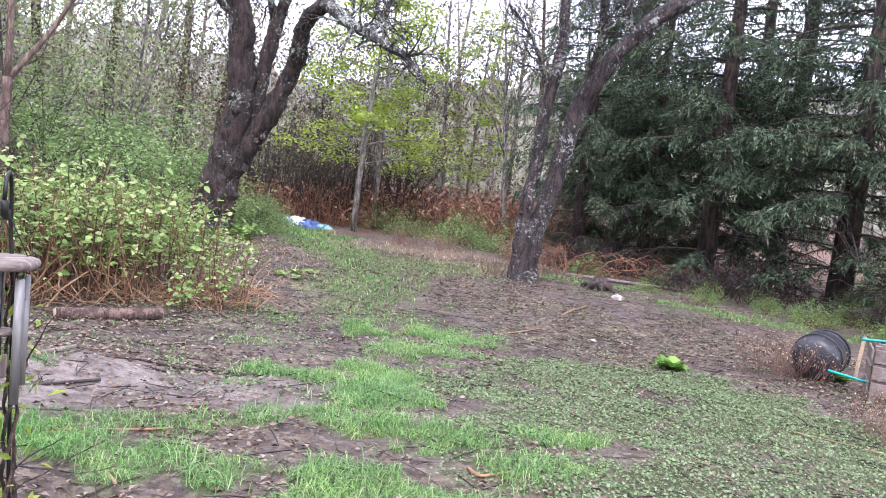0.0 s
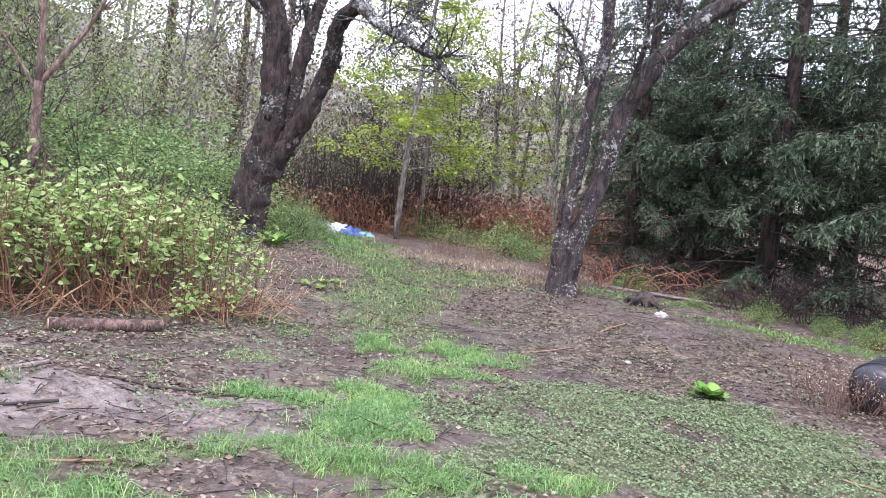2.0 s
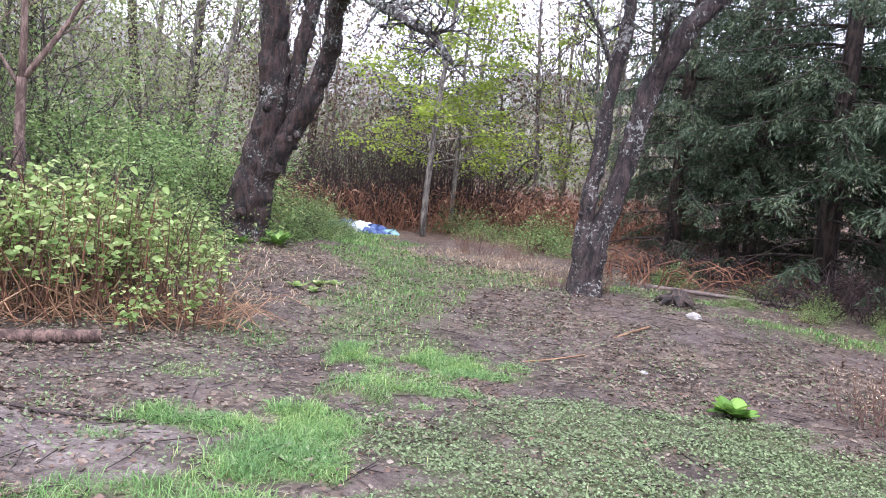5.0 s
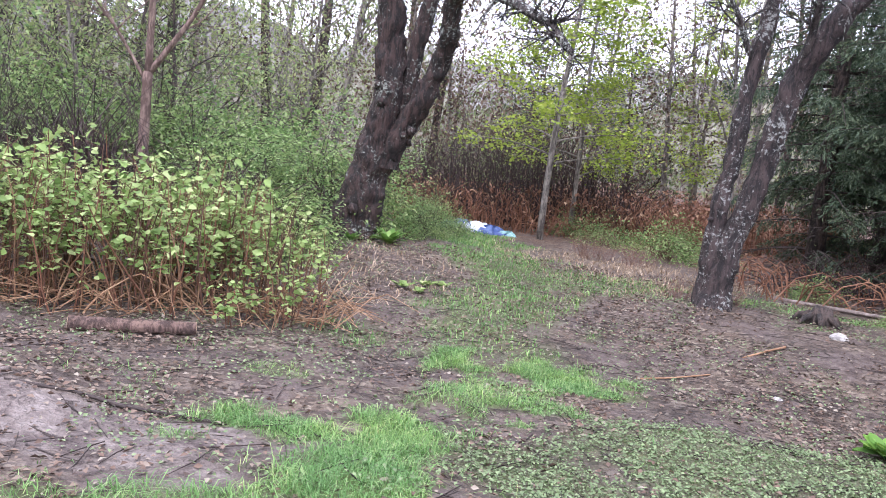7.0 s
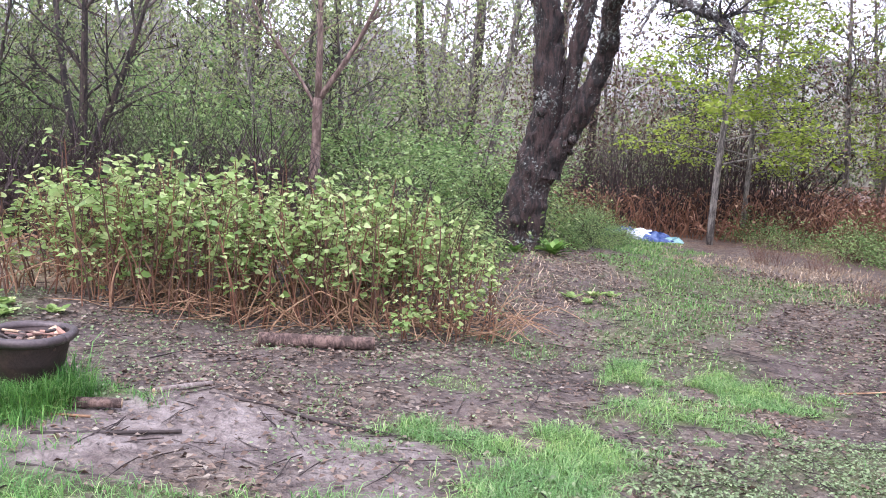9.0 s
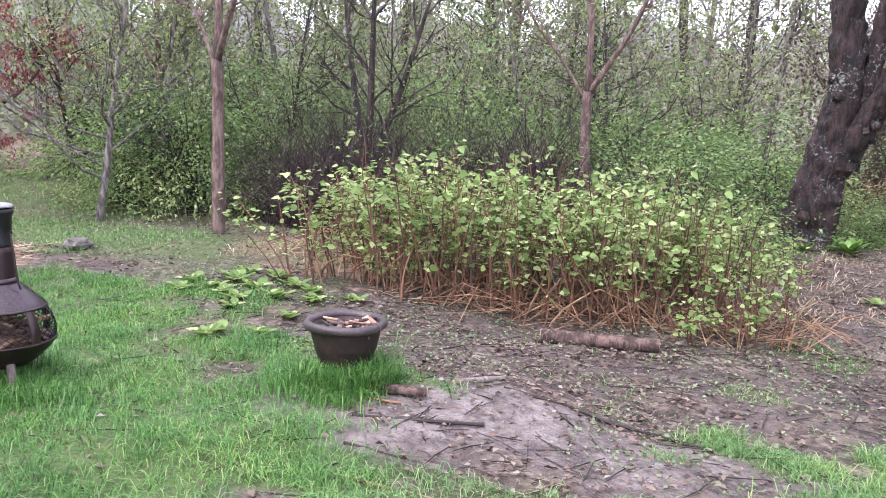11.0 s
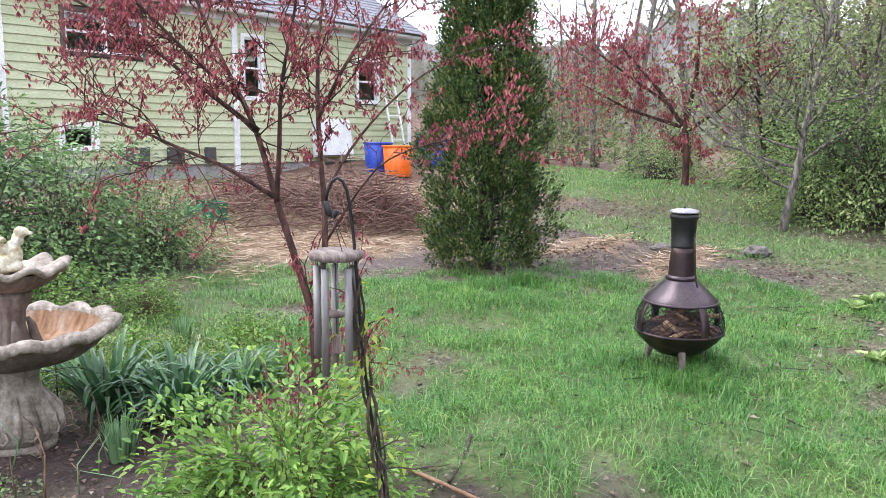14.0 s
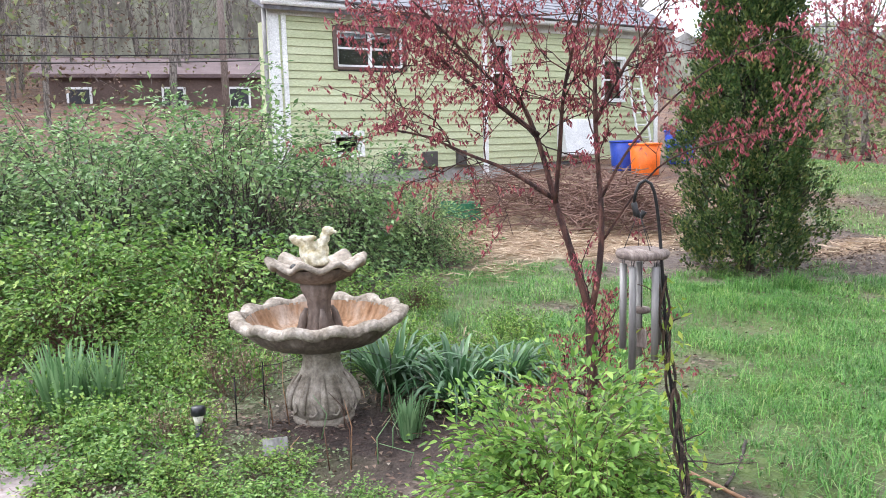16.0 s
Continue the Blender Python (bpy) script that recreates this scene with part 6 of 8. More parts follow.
# darker stone for the bowl undersides and the column
M_STONE_DARK = rough_stuff("dark_cast_stone", [(0.3, (0.07, 0.055, 0.045)), (0.5, (0.16, 0.125, 0.105)), (0.72, (0.3, 0.25, 0.22))], 7, 50, 0.9, 0.7, 0, (1, 1, 0.5), 0.2, 0.01)
M_FIGURE = rough_stuff("yellowed_stone", [(0.3, (0.28, 0.22, 0.1)), (0.5, (0.55, 0.5, 0.36)), (0.7, (0.75, 0.72, 0.62))], 14, 60, 0.9, 0.7, 0, None, 0.2, 0.01)
M_CHIME = rough_stuff("dull_aluminium", [(0.3, (0.13, 0.12, 0.115)), (0.5, (0.23, 0.22, 0.21)), (0.7, (0.34, 0.325, 0.31))], 14, 70, 0.6, 0.2, 0.35, (1, 1, 0.15))
M_GREYWOOD = rough_stuff("weathered_wood", [(0.3, (0.09, 0.065, 0.055)), (0.55, (0.2, 0.16, 0.14)), (0.75, (0.34, 0.29, 0.26))], 9, 70, 0.85, 0.5, 0, (1, 5, 1))
M_LOG = bark_mat("log_bark", (0.07, 0.042, 0.034), (0.22, 0.14, 0.11), (0.3, 0.25, 0.2), 0.15, 9)
M_CUT = rough_stuff("cut_wood", [(0.3, (0.3, 0.2, 0.12)), (0.7, (0.55, 0.42, 0.29))], 14, 80, 0.8, 0.3)
M_ROCK = rough_stuff("pale_rock", [(0.3, (0.22, 0.2, 0.18)), (0.5, (0.38, 0.36, 0.34)), (0.7, (0.52, 0.5, 0.47))], 9, 60, 0.9, 0.6, 0, None, 0.3, 0.02)
M_ROCKDARK = rough_stuff("dark_rock", [(0.3, (0.07, 0.06, 0.055)), (0.7, (0.2, 0.18, 0.16))], 7, 50, 0.9, 0.6, 0, None, 0.3, 0.02)
M_BLACKPLASTIC = rough_stuff("black_plastic", [(0.3, (0.012, 0.012, 0.015)), (0.7, (0.035, 0.035, 0.042))], 4, 60, 0.35, 0.1)
M_HOSE = rough_stuff("teal_hose", [(0.3, (0.0, 0.22, 0.2)), (0.7, (0.01, 0.36, 0.32))], 8, 80, 0.4, 0.1)
M_BLUE = rough_stuff("blue_tarp", [(0.3, (0.015, 0.03, 0.1)), (0.55, (0.04, 0.075, 0.22)), (0.8, (0.2, 0.28, 0.42))], 4, 40, 0.45, 0.4)
M_WHITECLOTH = rough_stuff("white_sheeting", [(0.35, (0.3, 0.35, 0.45)), (0.6, (0.65, 0.68, 0.72))], 5, 40, 0.6, 0.4)
M_TEALCLOTH = rough_stuff("teal_sheeting", [(0.3, (0.08, 0.2, 0.2)), (0.7, (0.25, 0.4, 0.4))], 5, 40, 0.6, 0.4)
M_SIDING = rough_stuff("pale_green_siding", [(0.3, (0.4, 0.43, 0.25)), (0.55, (0.47, 0.5, 0.31)), (0.75, (0.54, 0.56, 0.38))], 1.3, 45, 0.6, 0.15, 0, (0.4, 3, 3))
M_WHITE = rough_stuff("white_trim_paint", [(0.3, (0.62, 0.62, 0.61)), (0.7, (0.82, 0.82, 0.81))], 3, 50, 0.55, 0.12)
M_SHINGLE = rough_stuff("grey_shingles", [(0.3, (0.1, 0.1, 0.115)), (0.55, (0.19, 0.19, 0.21)), (0.75, (0.29, 0.29, 0.31))], 9, 70, 0.9, 0.5)
M_FOUND = rough_stuff("concrete_footing", [(0.3, (0.22, 0.21, 0.2)), (0.7, (0.4, 0.39, 0.37))], 3, 40, 0.9, 0.3)
# dark colour stands in for unlit rooms behind the panes; vents share it
M_DARKROOM = rough_stuff("room_gloom_and_vent", [(0.3, (0.06, 0.055, 0.05)), (0.7, (0.1, 0.09, 0.085))], 2, 30, 0.9)
M_ORANGE = rough_stuff("orange_plastic", [(0.3, (0.75, 0.12, 0.01)), (0.7, (0.9, 0.19, 0.02))], 4, 40, 0.45, 0.05)
M_BLUEBIN = rough_stuff("blue_plastic", [(0.3, (0.015, 0.04, 0.3)), (0.7, (0.03, 0.08, 0.45))], 4, 40, 0.4, 0.05)
M_GREENBOX = rough_stuff("green_plastic", [(0.3, (0.02, 0.12, 0.06)), (0.7, (0.05, 0.22, 0.12))], 4, 40, 0.45, 0.05)
M_BROWNHOUSE = rough_stuff("brown_house_paint", [(0.3, (0.075, 0.048, 0.04)), (0.7, (0.135, 0.092, 0.078))], 1, 25, 0.8)
M_REDROOF = rough_stuff("red_brown_roofing", [(0.3, (0.12, 0.085, 0.085)), (0.7, (0.22, 0.165, 0.165))], 1, 25, 0.85)
M_RED = rough_stuff("red_car_paint", [(0.3, (0.5, 0.012, 0.012)), (0.7, (0.6, 0.02, 0.018))], 1, 20, 0.25, 0.02)
M_RUBBER = rough_stuff("tyre_rubber", [(0.3, (0.015, 0.015, 0.015)), (0.7, (0.03, 0.03, 0.03))], 5, 40, 0.8)
M_CABLE = rough_stuff("black_cable", [(0.3, (0.012, 0.012, 0.012)), (0.7, (0.03, 0.03, 0.03))], 5, 40, 0.6)
M_SLATE = rough_stuff("paving_stone", [(0.3, (0.16, 0.13, 0.125)), (0.55, (0.25, 0.21, 0.2)), (0.75, (0.33, 0.29, 0.28))], 4, 60, 0.85, 0.4)
M_LAMPGLASS = rough_stuff("frosted_lens", [(0.3, (0.5, 0.47, 0.38)), (0.7, (0.72, 0.68, 0.56))], 6, 60, 0.25)
M_VINE = bark_mat("vine_bark", (0.025, 0.017, 0.014), (0.13, 0.08, 0.055), (0.26, 0.2, 0.1), 0.3, 16)
M_BRUSH = rough_stuff("reddish_brushwood", [(0.3, (0.1, 0.05, 0.04)), (0.6, (0.22, 0.13, 0.1)), (0.8, (0.36, 0.24, 0.19))], 3, 30, 0.85)
glass, gn, gl, gb = nodes_of("window_glass")
gb.inputs["Base Color"].default_value = (0.9, 0.95, 0.95, 1)
gb.inputs["Roughness"].default_value, gb.inputs["Transmission Weight"].default_value, gb.inputs["IOR"].default_value = 0.03, 1.0, 1.45


def tube_data(points, radii, sides=8, rough=0.0):
    b = Build()
    b.tube(points, radii, sides, rough)
    return b.data(True)


# ---- patio stove ----
cx, cy = -4.45, 2.04
stove = thing("chiminea", (cx, cy, height(cx, cy)), "dark cast-iron garden stove with tall neck and mesh sides", "stove", turn=25)
part("bowl", lathe([(0.02, 0.13), (0.13, 0.14), (0.2, 0.19), (0.255, 0.245), (0.272, 0.275), (0.283, 0.28), (0.283, 0.292), (0.262, 0.294), (0.25, 0.27), (0.15, 0.2), (0.02, 0.18)], 40), M_IRON, stove)
wires = Build()
for k in range(60):
    for s in (1, -1):
        t = np.linspace(0, 1, 7)
        a = k * 2 * math.pi / 40 + s * t * 0.9
        r = 0.272 + 0.012 * np.sin(math.pi * t) - 0.055 * t ** 2
        wires.tube(np.stack([r * np.cos(a), r * np.sin(a), 0.285 + 0.2 * t], -1), 0.0022, 3, cap=False)
part("mesh_screen", wires.data(), M_IRON_DARK, stove, "fine black wire mesh")
for k in range(4):
    t = np.linspace(0, 1, 8)
    a = k * math.pi / 2 + 1.25
    r = 0.276 + 0.014 * np.sin(math.pi * t) - 0.055 * t ** 2
    v, f = [], []
    for q in (-0.1, 0.1):
        for rr in (0, 0.005):
            v.append(np.stack([(r + rr) * math.cos(a + q), (r + rr) * math.sin(a + q), 0.283 + 0.205 * t], -1))
    v = np.concatenate(v)
    i = np.arange(7)
    f = np.concatenate([np.stack([i + p, i + q2, i + q2 + 1, i + p + 1], -1) for p, q2 in ((0, 8), (8, 24), (24, 16), (16, 0))])
    part("screen_post", (v, [f], True), M_IRON, stove)
part("hood", lathe([(0.205, 0.47), (0.228, 0.468), (0.232, 0.478), (0.226, 0.49), (0.19, 0.527), (0.14, 0.575), (0.1, 0.61), (0.088, 0.62), (0.08, 0.6), (0.18, 0.51), (0.205, 0.47)], 40), M_IRON_PURPLE, stove, "worn purplish iron hood")
part("hood_rim", lathe([(0.222, 0.468), (0.236, 0.466), (0.24, 0.474), (0.236, 0.484), (0.222, 0.484)], 40), M_IRON_PURPLE, stove)
part("neck_collar", lathe([(0.07, 0.608), (0.096, 0.612), (0.1, 0.624), (0.094, 0.638), (0.08, 0.644)], 32), M_IRON_PURPLE, stove)
part("lower_neck", lathe([(0.084, 0.635), (0.08, 0.7), (0.073, 0.78), (0.07, 0.83), (0.066, 0.83), (0.075, 0.64)], 32), M_IRON, stove, "rusty brown lower neck")
part("upper_neck", lathe([(0.073, 0.82), (0.076, 0.835), (0.073, 0.84), (0.076, 0.92), (0.08, 0.99), (0.088, 1.005), (0.088, 1.03), (0.07, 1.03), (0.066, 0.85)], 32), M_IRON_DARK, stove)
part("cap", lathe([(0.0, 1.066), (0.05, 1.064), (0.082, 1.055), (0.092, 1.046), (0.092, 1.038), (0.06, 1.034), (0.0, 1.034)], 32), M_CAP, stove, "rain cap with a sky reflection painted in as pale colour")
part("cap_knob", tube_data([(0, 0, 1.06), (0, 0, 1.078)], [0.008, 0.006], 8), M_IRON_DARK, stove)
for k in range(3):
    a = 2 * math.pi * k / 3 - 0.75
    c, s = math.cos(a), math.sin(a)
    part("leg", tube_data([(c * 0.16, s * 0.16, 0.2), (c * 0.2, s * 0.2, 0.1), (c * 0.21, s * 0.21, 0.04), (c * 0.225, s * 0.225, -0.02)], [0.026, 0.02, 0.02, 0.027], 6), M_GREYWOOD, stove, "weathered grey leg")
part("poker", tube_data([(0.1, -0.02, 0.9), (0.11, -0.02, 0.8), (0.135, -0.03, 0.62), (0.15, -0.03, 0.585)], 0.005, 6), M_POT, stove, "thin hanging poker rod")
part("poker_hook", tube_data([(0.078, -0.02, 0.91), (0.1, -0.02, 0.915), (0.105, -0.02, 0.895)], 0.004, 6), M_IRON_DARK, stove)
rs = np.random.default_rng(111)
kind = thing("kindling", (cx, cy, height(cx, cy) + 0.22), "brown dry twigs and bark stacked inside the stove", "firewood")
for k in range(46):
    a, q = rs.uniform(0, 6.28), rs.uniform(0.06, 0.14)
    o = np.array([rs.normal(0, 0.06), rs.normal(0, 0.06), rs.uniform(0.0, 0.19)])
    e = np.array([math.cos(a) * q, math.sin(a) * q, rs.normal(0, 0.03)])
    part("stick", tube_data([o - e, o + e * 0.1 + [0, 0, 0.015], o + e], rs.uniform(0.008, 0.02), 6, 0.2), M_BRUSH if k % 3 else M_DRYCANE, kind)

# ---- fire pot ----
px, py = -3.0, 3.33
pot = thing("fire_pot", (px, py, height(px, py)), "rusty iron pot with a thick rolled rim in tall grass", "fire pit")
part("body", lathe([(0.02, 0.04), (0.12, 0.045), (0.14, 0.06), (0.165, 0.13), (0.188, 0.2), (0.192, 0.208), (0.192, 0.222), (0.206, 0.27), (0.214, 0.325), (0.22, 0.345), (0.204, 0.345), (0.18, 0.2), (0.13, 0.08), (0.02, 0.07)], 40), M_POT, pot)
a = np.linspace(0, 2 * math.pi, 41)
part("rim", tube_data(np.stack([0.232 * np.cos(a), 0.232 * np.sin(a), 0.352 + 0.004 * np.sin(3 * a)], -1), 0.027, 10), M_RIM, pot, "thick grey-brown rolled rim")
for k in range(3):
    a = 2 * math.pi * k / 3 + 0.4
    c, s = math.cos(a), math.sin(a)
    part("foot", tube_data([(c * .12, s * .12, .08), (c * .15, s * .15, .04), (c * .16, s * .16, -.03)], [.03, .022, .018], 8), M_POT, pot)
chips = thing("wood_chips", (px, py, height(px, py)), "broken bark and wood scraps filling the pot", "firewood")
for k in range(46):
    a, q = rs.uniform(0, 6.28), 0.17 * math.sqrt(rs.uniform(0, 1))
    part("chip", a_box((rs.uniform(0.05, 0.15), rs.uniform(0.02, 0.045), rs.uniform(0.008, 0.02)), (math.cos(a) * q, math.sin(a) * q, 0.3 + rs.uniform(0, 0.055)), (rs.normal(0, 14), rs.normal(0, 14), rs.uniform(0, 360)), 0.003), [M_CHIP, M_BRUSH, M_DARKBARK, M_LOG, M_DARKBARK, M_CUT, M_LOG][k % 7], chips)
part("fill", lathe([(0.0, 0.3), (0.1, 0.3), (0.178, 0.29), (0.17, 0.2), (0.0, 0.2)], 24), M_DARKBARK, chips)

# ---- fountain ----
fx, fy = -3.83, -1.71
ft = thing("garden_fountain", (fx, fy, height(fx, fy)), "two-tier cast-stone garden fountain with scalloped stained bowls", "fountain")
part("base_plate", lathe([(0.0, -0.02), (0.165, -0.02), (0.172, 0.0), (0.168, 0.022), (0.0, 0.03)], 40), M_STONEWARE, ft)


def fluted(profile, sides, lobes, depth, power=1.0):
    v, f, s = lathe(profile, sides)
    a = np.arctan2(v[:, 1], v[:, 0])
    w = np.repeat([q[2] if len(q) > 2 else 1.0 for q in profile], sides)
    k = 1 + depth * w * np.cos(lobes * a)
    v[:, 0] *= k
    v[:, 1] *= k
    return v, f, s


part("pedestal", fluted([(0.0, 0.018, 0), (0.15, 0.02, 0), (0.18, 0.05, .5), (0.192, 0.1, 1), (0.184, 0.15, 1), (0.155, 0.2, 1), (0.122, 0.25, 1), (0.105, 0.3, 1), (0.1, 0.34, 1), (0.112, 0.37, .5), (0.125, 0.385, 0), (0.0, 0.39, 0)], 80, 10, 0.03), M_STONEWARE, ft, "carved pale stone pedestal")
for k in range(10):
    a = 2 * math.pi * (k + 0.5) / 10
    c, s = math.cos(a), math.sin(a)
    part("carved_leaf", tube_data([(c * r, s * r, z) for r, z in ((0.178, 0.055), (0.2, 0.1), (0.19, 0.15), (0.158, 0.2), (0.122, 0.255))], [0.006, 0.018, 0.02, 0.016, 0.006], 8), M_STONEWARE, ft)
for k in range(10):
    a = 2 * math.pi * k / 10
    c, s = math.cos(a), math.sin(a)
    part("carved_scroll", tube_data([(c * r - s * q, s * r + c * q, z) for r, q, z in ((0.197, -.02, 0.07), (0.2, .0, 0.06), (0.2, .022, 0.085), (0.197, .01, .115), (0.19, -.012, .125), (.183, 0, .15))], 0.0075, 6), M_STONEWARE, ft)
lower = [(0.02, 0.385, 0), (0.12, 0.39, 0), (0.2, 0.405, .3), (0.33, 0.445, .8), (0.385, 0.49, 1), (0.412, 0.52, 1), (0.42, 0.555, 1)]
part("lower_bowl", fluted(lower, 160, 20, 0.012), M_STONE_DARK, ft, "dark underside of the wide bowl")
sc = [(0.41, 0.548, .6), (0.445, 0.543, .9), (0.47, 0.552, 1), (0.48, 0.572, 1), (0.472, 0.592, 1), (0.445, 0.603, .9), (0.412, 0.596, .7), (0.395, 0.57, .5)]
def fine_flutes(data, lobes, depth):
    """Small flutes laid over a turned shape."""
    v, f, smooth = data
    k = 1 + depth * np.cos(lobes * np.arctan2(v[:, 1], v[:, 0]))
    return np.stack([v[:, 0] * k, v[:, 1] * k, v[:, 2]], -1), f, smooth


part("lower_rim", fine_flutes(lathe(sc, 420, 0.028, 14, 0.014), 70, 0.006), M_STONEWARE, ft, "scalloped pale rolled rim")
part("lower_basin", fluted([(0.396, 0.575, .5), (0.372, 0.53, 1), (0.34, 0.48, 1), (0.26, 0.445, .6), (0.02, 0.435, 0)], 160, 40, 0.012), M_STONE_RUST, ft, "rust-streaked ribbed inside of the bowl")
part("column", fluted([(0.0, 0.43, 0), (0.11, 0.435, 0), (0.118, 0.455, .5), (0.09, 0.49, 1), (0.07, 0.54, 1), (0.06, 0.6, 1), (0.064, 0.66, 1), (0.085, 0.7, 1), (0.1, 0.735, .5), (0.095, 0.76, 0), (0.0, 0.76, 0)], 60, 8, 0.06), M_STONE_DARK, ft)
for k in range(4):
    a = math.pi / 2 * k + 0.5
    c, s = math.cos(a), math.sin(a)
    part("scroll_bracket", tube_data([(c * r, s * r, z) for r, z in ((0.07, 0.62), (0.088, 0.58), (0.096, 0.53), (0.106, 0.49), (0.125, 0.46), (0.14, 0.45))], [0.01, 0.02, 0.026, 0.028, 0.022, 0.012], 8), M_STONE_DARK, ft)
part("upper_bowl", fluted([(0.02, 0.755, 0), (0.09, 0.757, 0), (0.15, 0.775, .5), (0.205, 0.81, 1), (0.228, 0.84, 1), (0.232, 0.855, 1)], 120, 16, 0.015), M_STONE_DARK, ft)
part("upper_rim", lathe([(0.228, 0.852, .7), (0.252, 0.85, .9), (0.268, 0.86, 1), (0.27, 0.874, 1), (0.255, 0.886, 1), (0.23, 0.882, .8), (0.2, 0.862, .6), (0.12, 0.845, .2), (0.02, 0.84, 0)], 120, 0.055, 9, 0.02), M_STONEWARE, ft, "scalloped pale shell rim")
part("spout_hole", tube_data([(0.19, -0.07, 0.868), (0.196, -0.072, 0.874)], [0.02, 0.02], 10), M_IRON_DARK, ft)
bm = bmesh.new()
for c, r, s in (((0, 0, 0.875), 0.07, (1, 1, .5)), ((-0.02, -0.045, 0.93), 0.06, (.85, .8, 1.2)), ((-0.03, -0.085, 0.985), 0.042, (.9, 1.1, .7)), ((-0.02, 0.03, 0.93), 0.05, (.9, .8, 1.35)),
                ((-0.01, 0.05, 1.0), 0.03, (.9, .9, 1.2)), ((0.0, 0.068, 1.035), 0.03, (.95, 1.05, .9)), ((0.02, 0.1, 1.03), 0.012, (1, 1.6, .8)), ((0.03, -0.02, 0.9), 0.04, (1, 1.2, 1)), ((-0.02, -0.12, 1.005), 0.018, (1, 1.3, 1.0)), ((0.0, -0.04, 1.0), 0.035, (.8, 1.3, .5))):
    bmesh.ops.create_icosphere(bm, subdivisions=3, radius=r, matrix=Matrix.Translation(c) @ Matrix.Diagonal((*s, 1)))
for v in bm.verts:
    v.co += Vector(noise.noise_vector(v.co * 38)) * 0.006
me = bpy.data.meshes.new("figurine")
bm.to_mesh(me)
bm.free()
me.materials.append(M_FIGURE)
fig = new("figurine", me)
fig.matrix_world = pose(fx, fy, height(fx, fy), 0, 0, 18)
rm = fig.modifiers.new("fused", "REMESH")
rm.mode, rm.voxel_size, rm.use_smooth_shade = "VOXEL", 0.006, True
tagged(fig, "yellowed stone bird figurines on top of the fountain", "figurine")

# ---- wind chime on its hook ----
HK_ = [(-1.83, 0.02, -.05), (-1.835, -.02, .3), (-1.84, -.08, .54), (-1.85, -.11, .68), (-1.85, -.13, .82), (-1.85, -.15, .97), (-1.85, -.16, 1.12), (-1.86, -.17, 1.27), (-1.86, -.182, 1.36), (-1.86, -.19, 1.4), (-1.86, -.208, 1.415),
      (-1.86, -.226, 1.405), (-1.86, -.236, 1.38), (-1.86, -.238, 1.345)]
HK = [(x_ + 0.115, y_ * 0.95 - 0.03, z_) for x_, y_, z_ in HK_]
o = np.array([HK[0][0], HK[0][1], height(HK[0][0], HK[0][1])])
hook = thing("shepherd_hook", tuple(o), "black iron shepherd's hook overgrown with a dry vine", "garden hook")
p = smooth_path(HK, 60) - o
part("rod", tube_data(p, 0.0042, 8), M_IRON_DARK, hook)
part("hook_end", tube_data([p[-1], p[-1] + [0, 0.006, -0.03], p[-1] + [0, 0.018, -0.036], p[-1] + [0, 0.026, -0.022]], 0.008, 7), M_IRON_DARK, hook)
vine = thing("dry_vine", tuple(o), "twisted dry brown vine climbing the iron hook", "vine")
t = np.linspace(0, 1, 110)
idx = np.clip(t * 46, 0, 46)
base = np.stack([np.interp(idx, np.arange(60), p[:, q]) for q in range(3)], -1)
for k in range(3):
    a = t * 28 + k * 2.1
    w = base + np.stack([np.cos(a), np.sin(a), 0 * a], -1) * (0.009 + 0.007 * vnoise(t * 30, t * 0 + k, 3))[:, None]
    part("vine_stem", tube_data(w, 0.0058 * (1.1 - 0.5 * t), 6, 0.35), M_VINE, vine)
lv = Build()
n = 130
i = rs.integers(30, 108, n)
lv.leaves(base[i] + rs.normal(0, 0.03, (n, 3)), rs.normal(0, 0.7, (n, 3)), rs.uniform(0.02, 0.05, n), rs.uniform(0.008, 0.016, n))
tagged(part("vine_foliage", lv.data(), M_MAPLE, vine), kind="stuff")
b, tips = Build(), []
for k in range(16):
    i = rs.integers(15, 105)
    branch(b, base[i], rs.normal(0, 0.7, 3) + [0, 0, 0.4], rs.uniform(0.06, 0.3), 0.003, 0, tips, rs, 0.3, 0.1)
tagged(part("side_shoot", b.data(), M_VINE, vine), kind="stuff")

wx, wy, wz = -1.745, -0.235, 1.215
ch = thing("wind_chime", (wx, wy, wz), "wind chime of grey metal tubes under a wooden disc", "wind chime", turn=20)
part("disc", lathe([(0.0, 0.012), (0.05, 0.013), (0.064, 0.008, 1), (0.068, 0.0, 1), (0.064, -0.009, 1), (0.05, -0.012), (0.0, -0.012)], 36, 0.03, 5, 0.001), M_GREYWOOD, ch, "weathered wooden top disc")
for k, q in enumerate((0.235, 0.21, 0.25, 0.22, 0.26)):
    a = 2 * math.pi * k / 5 + 0.3
    c, s = math.cos(a) * 0.047, math.sin(a) * 0.047
    part("chime_tube", tube_data([(c, s, -0.028), (c, s, -0.03 - q)], 0.0092, 14), M_CHIME, ch)
    part("tube_cord", tube_data([(c - .008, s, -0.01), (c, s, -0.05), (c + .008, s, -0.01)], 0.0012, 4), M_CABLE, ch)
part("striker", lathe([(0.0, -0.138), (0.02, -0.139), (0.025, -0.145), (0.02, -0.152), (0.0, -0.153)], 20), M_GREYWOOD, ch, "round wooden striker")
part("striker_cord", tube_data([(0, 0, -0.01), (0, 0, -0.14)], 0.0012, 4), M_CABLE, ch)
part("sail_cord", tube_data([(0, 0, -0.15), (0.004, 0, -0.2)], 0.0012, 4), M_CABLE, ch)
